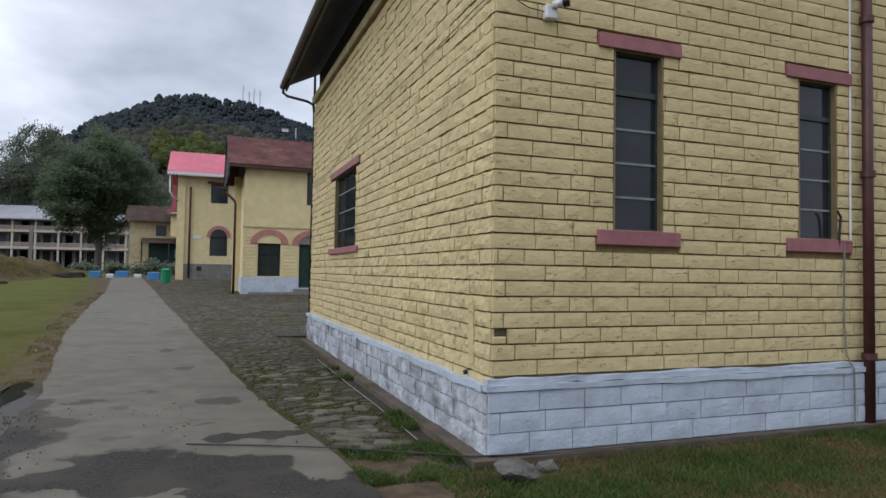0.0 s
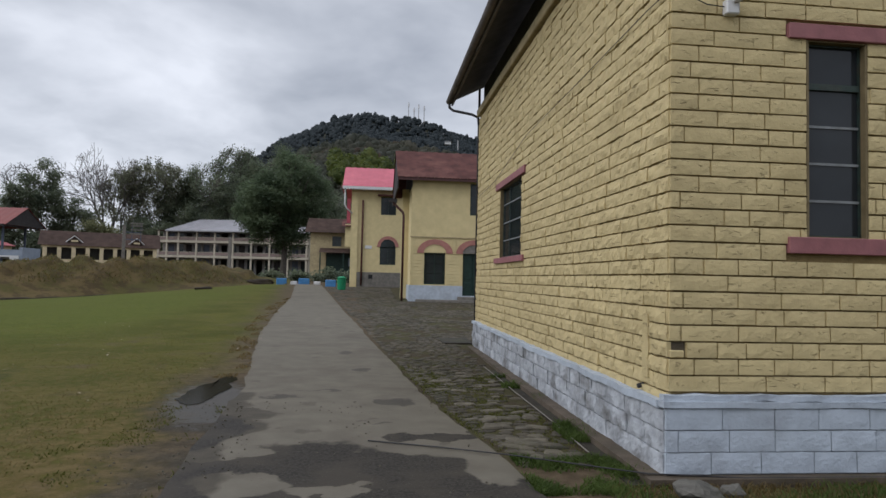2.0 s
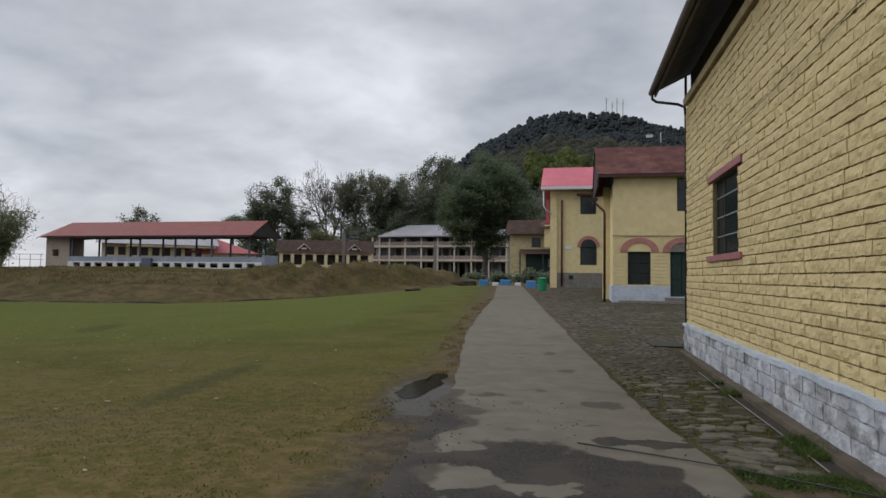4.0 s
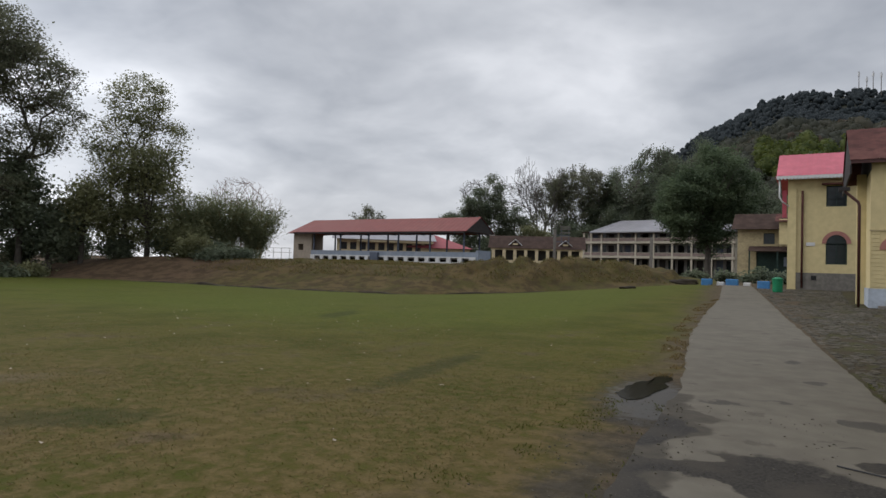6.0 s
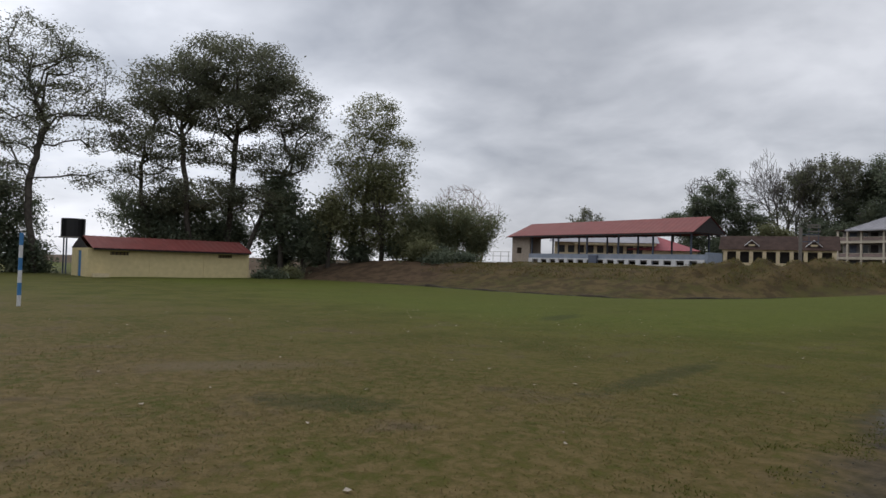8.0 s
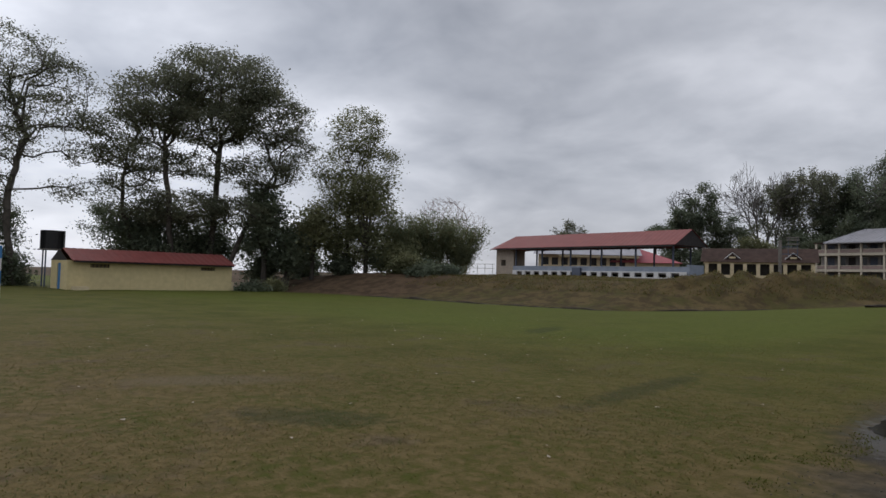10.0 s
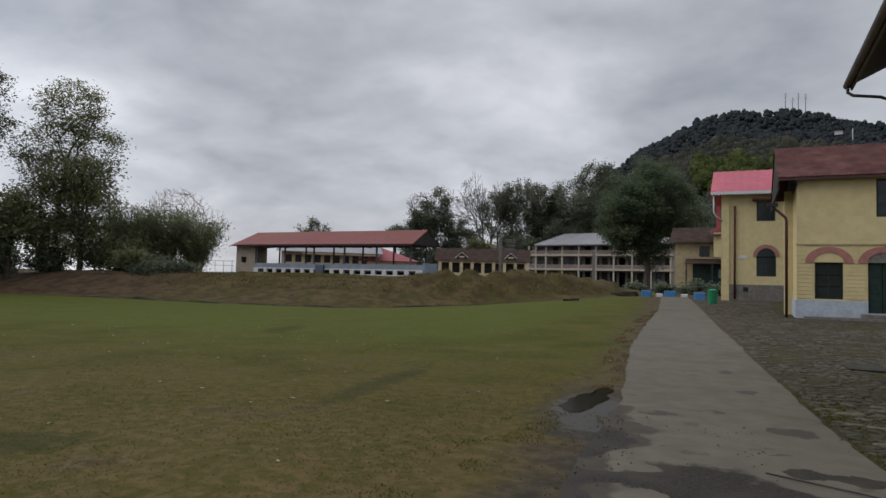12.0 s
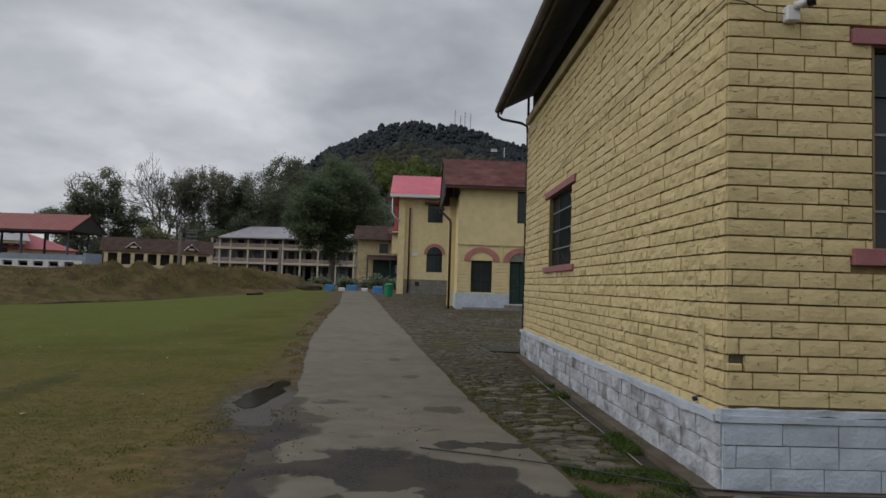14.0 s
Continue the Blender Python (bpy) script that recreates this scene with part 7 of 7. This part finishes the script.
blades("drain_edge_weeds", scatter(1500, -0.45, -0.13, 5.3, 11.0, 8, lambda x, y, r: noise.noise(Vector((x, y * 1.8, 8))) > 0.12), 0.09, L_WEED, "weeds growing in the wall drain", 0.007, 0.6, 9)

blades("puddle_tufts", scatter(800, -5.3, -3.9, 4.2, 8.3, 21, lambda x, y, r: x < path_left(y) - 0.02 and noise.noise(Vector((x * 2.2, y * 1.3, 3))) > 0.12), 0.026, L_GRASS, "green tufts in the mud beside the path", 0.006, 0.8, 22)
blades("path_edge_grass", scatter(3000, -6.6, -4.2, 10.5, 33, 23, lambda x, y, r: -0.05 < path_left(y) - x < 0.5 and noise.noise(Vector((x * 2.2, y * 1.3, 9))) > 0.0), 0.04, L_DRY, "dry grass along the path edge", 0.007, 0.8, 24)


def bank_rule(x, y, rng):
    z = ground_z(x, y)
    return z > 0.9 and rng.random() < 0.5 + 0.9 * noise.noise(Vector((x * 0.6, y * 0.6, 2)))


blades("bank_grass", scatter(13000, -44, -9, 31, 52, 9, bank_rule), 0.13, L_DRY, "tufted dry grass on the banks", 0.02, 0.9, 10)
blades("bank_green_grass", scatter(9000, -44, -9, 30, 52, 10, bank_rule), 0.12, L_GRASS, "tufted green grass on the banks", 0.02, 0.9, 11)

lv, lf = [], []
lrng = random.Random(12)
for k in range(150):
    x, y = lrng.uniform(-22, -4.8), lrng.uniform(2, 20)
    s = lrng.uniform(0.012, 0.035)
    o, z = len(lv), ground_z(x, y) + 0.012
    a = lrng.uniform(0, 6.28)
    for u, v in ((-1, -0.6), (1, -0.5), (0.8, 0.6), (-0.7, 0.5)):
        lv.append((x + s * (u * math.cos(a) - v * math.sin(a)), y + s * (u * math.sin(a) + v * math.cos(a)), z + lrng.uniform(0, 0.02)))
    lf.append((o, o + 1, o + 2, o + 3))
tagged(arr_mesh("leaf_litter", lv, lf, M_BEIGE), "small pale leaves scattered on the field", "leaves", kind="stuff")


# ---------------------------------------------------------------- blocks of the near house
def block_mesh(name, seed, height, mat, rough, nxv=6, nzv=4, ragged=0.0018):
    """One rock-faced block, 1 long: front at y = 0, back at y = 0.042."""
    rng = random.Random(seed)
    verts, faces = [], []
    off = Vector((seed * 3.7, seed * 1.3, 0))
    for j in range(nzv):
        for i in range(nxv):
            u, w = i / (nxv - 1), j / (nzv - 1)
            edge = i in (0, nxv - 1) or j in (0, nzv - 1)
            p = Vector((u * 3, w * 1.2, 0)) + off
            y = rough * noise.noise(p * 1.1) + 0.5 * rough * noise.noise(p * 3.1) + (0.003 if edge else -0.001)
            du = rng.uniform(-0.004, 0.004) if edge else rng.uniform(-0.03, 0.03)
            dw = ragged * noise.noise(p * 2.6) if edge else rng.uniform(-0.08, 0.08) * height * 0.5
            verts.append((min(max(u + du, 0.0), 1.0), y, w * height + dw))
    for j in range(nzv - 1):
        for i in range(nxv - 1):
            a = j * nxv + i
            faces.append((a, a + 1, a + nxv + 1, a + nxv))
    rim = [i for i in range(nxv)] + [j * nxv + nxv - 1 for j in range(1, nzv)] + [(nzv - 1) * nxv + i for i in range(nxv - 2, -1, -1)] + [j * nxv for j in range(nzv - 2, 0, -1)]
    o = len(verts)
    for r in rim:
        verts.append((verts[r][0], 0.042, verts[r][2]))
    for k in range(len(rim)):
        k2 = (k + 1) % len(rim)
        faces.append((rim[k], o + k, o + k2, rim[k2]))
    me = bpy.data.meshes.new(name)
    me.from_pydata(verts, [], faces)
    me.materials.append(mat)
    return me, verts, faces


def lay(u0, u1, z0, rows, course, holes, lengths, seed):
    """Courses of blocks between u0 and u1, cut at the openings: (u, z, length)."""
    rng = random.Random(seed)
    out = []
    for r in range(rows):
        z = z0 + r * course
        mid = z + course / 2
        cuts = [(a - 0.004, b2 + 0.004) for a, b2, c, d in holes if c < mid < d]
        u = u0 - (rng.uniform(0.05, 0.35) if r % 2 else 0.0)
        while u < u1:
            ln = rng.choice(lengths) * rng.uniform(0.93, 1.07)
            spans = [(max(u, u0), min(u + ln, u1))]
            for a, b2 in cuts:
                spans = [s for p, q in spans for s in ((p, min(q, a)), (max(p, b2), q)) if s[1] - s[0] > 0.001]
            out += [(p, z, q - p) for p, q in spans if q - p > 0.035]
            u += ln
    return out


JW = 0.012
Y_MESH = [block_mesh("block", 10 + i, COURSE - 0.016, M_YELLOW, 0.0038) for i in range(18)]
S_MESH = [block_mesh("block", 40 + i, COURSE - 0.017, M_YELLOW, 0.014, 10, 4, 0.008) for i in range(18)]
W_COURSE = 0.178
WS_MESH = [block_mesh("block", 80 + i, W_COURSE - 0.012, M_WHITE_SIDE, 0.013, 9, 5, 0.007) for i in range(12)]
W_MESH = [block_mesh("block", 60 + i, W_COURSE - 0.010, M_WHITE, 0.004) for i in range(10)]
brng = random.Random(77)


def put_blocks(parent, todo, meshes, place, name, most, gap=JW, uneven=0.004):
    jv, jf = [], []
    for i, (u, z, ln) in enumerate(todo):
        me, vs, fs = meshes[brng.randrange(len(meshes))]
        w = ln - gap
        m = place(u, z, w) @ Matrix.Diagonal((w, 1, 1, 1)) @ Matrix.Translation((0, brng.uniform(-uneven, uneven), brng.uniform(-0.0015, 0.0015)))
        if i < most:
            ob = new("block", me)
            ob.parent = parent
            ob.matrix_local = m
        else:
            o = len(jv)
            jv += [tuple(m @ Vector(v)) for v in vs]
            jf += [tuple(o + k for k in f) for f in fs]
    if jv:
        tagged(arr_mesh(name, jv, jf, meshes[0][0].materials[0], parent), "", kind="stuff")


def on_front(u, z, w):
    return Matrix.Translation((u + JW / 2, HY0 - 0.006, z + 0.010))


def on_side(u, z, w):
    return Matrix.Translation((-0.006, u + JW / 2 + w, z + 0.010)) @ pose(0, 0, 0, 0, 0, -90)


rows_y = 35
bands = [(a - 0.185, b2 + 0.205, c - COURSE, d + COURSE) for a, b2, c, d in (WIN_A, WIN_B)]
front_holes = [WIN_A, WIN_B] + [(q[0], q[1], h[2] - COURSE, h[2]) for q, h in zip(bands, (WIN_A, WIN_B))] + [(q[0], q[1], h[3], h[3] + COURSE) for q, h in zip(bands, (WIN_A, WIN_B))]
front_holes.append((-0.1, 0.15, Z_YELLOW + 2.02 * COURSE, Z_YELLOW + 2.98 * COURSE))
lens = (0.24, 0.32, 0.40, 0.40, 0.46, 0.52)
fb = lay(0.0, 6.4, Z_YELLOW, rows_y, COURSE, front_holes, lens, 5)
fb.sort(key=lambda q: (q[0] - 0.5) ** 2 + (q[1] - 1.8) ** 2)
put_blocks(front, fb, Y_MESH, on_front, "upper_blockwork", 300, 0.013)
side_holes = [WIN_L, (WIN_L[0] - 0.27, WIN_L[1] + 0.36, WIN_L[2] - 0.10, WIN_L[2]), (WIN_L[0] - 0.27, WIN_L[1] + 0.36, WIN_L[3], WIN_L[3] + 0.13)]
sb = lay(HY0 + 0.012, HY1 - 0.004, Z_YELLOW - COURSE, rows_y + 1, COURSE, side_holes, lens, 6)
sb = [q for q in sb if q[1] + COURSE < Z_TOP + 0.02]
sb.sort(key=lambda q: (q[0] - 5.2) ** 2 + (q[1] - 1.8) ** 2)
put_blocks(side_wall, sb, S_MESH, on_side, "far_blockwork", 300, 0.007, 0.007)
# painted mortar of the upright joints, set back a little
def backing(parent, spans, side):
    bm = bmesh.new()
    for u, z, ln in spans:
        if side:
            quadbox(bm, 0.008, 0.035, u, u + ln, z + 0.012, z + COURSE - 0.010)
        else:
            quadbox(bm, u, u + ln, HY0 + 0.012, HY0 + 0.035, z + 0.012, z + COURSE - 0.010)
    tagged(part("upright_mortar", bm, M_YELLOW, parent), "", kind="stuff")


backing(front, lay(0.008, 6.4, Z_YELLOW, rows_y, COURSE, front_holes, (100,), 5), False)
backing(side_wall, [q for q in lay(HY0 + 0.02, HY1 - 0.01, Z_YELLOW - COURSE, rows_y + 1, COURSE, side_holes, (100,), 6) if q[1] + COURSE < Z_TOP + 0.02], True)
# broken corner block
bx = boxes("broken_block", [(0.012, 0.14, HY0 - 0.0, HY0 + 0.03, Z_YELLOW + 2.05 * COURSE, Z_YELLOW + 2.5 * COURSE)], M_YELLOW, front, "broken corner block", 0.008)
# Plate at the back of the hole; its dark brown stands for shade.
bx = boxes("cavity", [(0.002, 0.148, HY0 + 0.020, HY0 + 0.028, Z_YELLOW + 2.02 * COURSE, Z_YELLOW + 2.98 * COURSE)], M_MOSSY, front, "dark plate for the shaded hole of a missing block")

wl_front = lay(-0.055, 6.4, 0.078, 3, W_COURSE, [], (0.40, 0.46, 0.5), 8)
put_blocks(house, wl_front, W_MESH, lambda u, z, w: Matrix.Translation((u + JW / 2, HY0 - 0.068, z + 0.005)), "plinth_blocks", 300, 0.007)
wl_side = lay(HY0 - 0.05, HY1 + 0.02, 0.066, 3, W_COURSE, [], (0.36, 0.42, 0.48), 9)
put_blocks(house, wl_side, WS_MESH, lambda u, z, w: Matrix.Translation((-0.068, u + JW / 2 + w, z + 0.004)) @ pose(0, 0, 0, 0, 0, -90), "plinth_blocks", 300, 0.010, 0.009)

# plaster patch over a chased pipe near the corner, with the stub of the pipe below it
bm = bmesh.new()
quadbox(bm, -0.020, 0.02, 5.56, 5.68, 0.80, 1.36)
bmesh.ops.subdivide_edges(bm, edges=[e for e in bm.edges if e.calc_length() > 0.3], cuts=9)
for v in bm.verts:
    v.co += Vector((0.004 * noise.noise(v.co * 9.0), 0.016 * noise.noise(v.co * 7.0 + Vector((3, 0, 0))), 0))
part("plaster_patch", bm, M_YELLOW, side_wall, "smooth yellow plaster patch")
bm = bmesh.new()
tube(bm, [(-0.05, 5.70, 0.70), (0.01, 5.70, 0.715)], 0.022, 10)
part("pipe_stub", bm, M_IRON, side_wall, "rusty pipe stub")
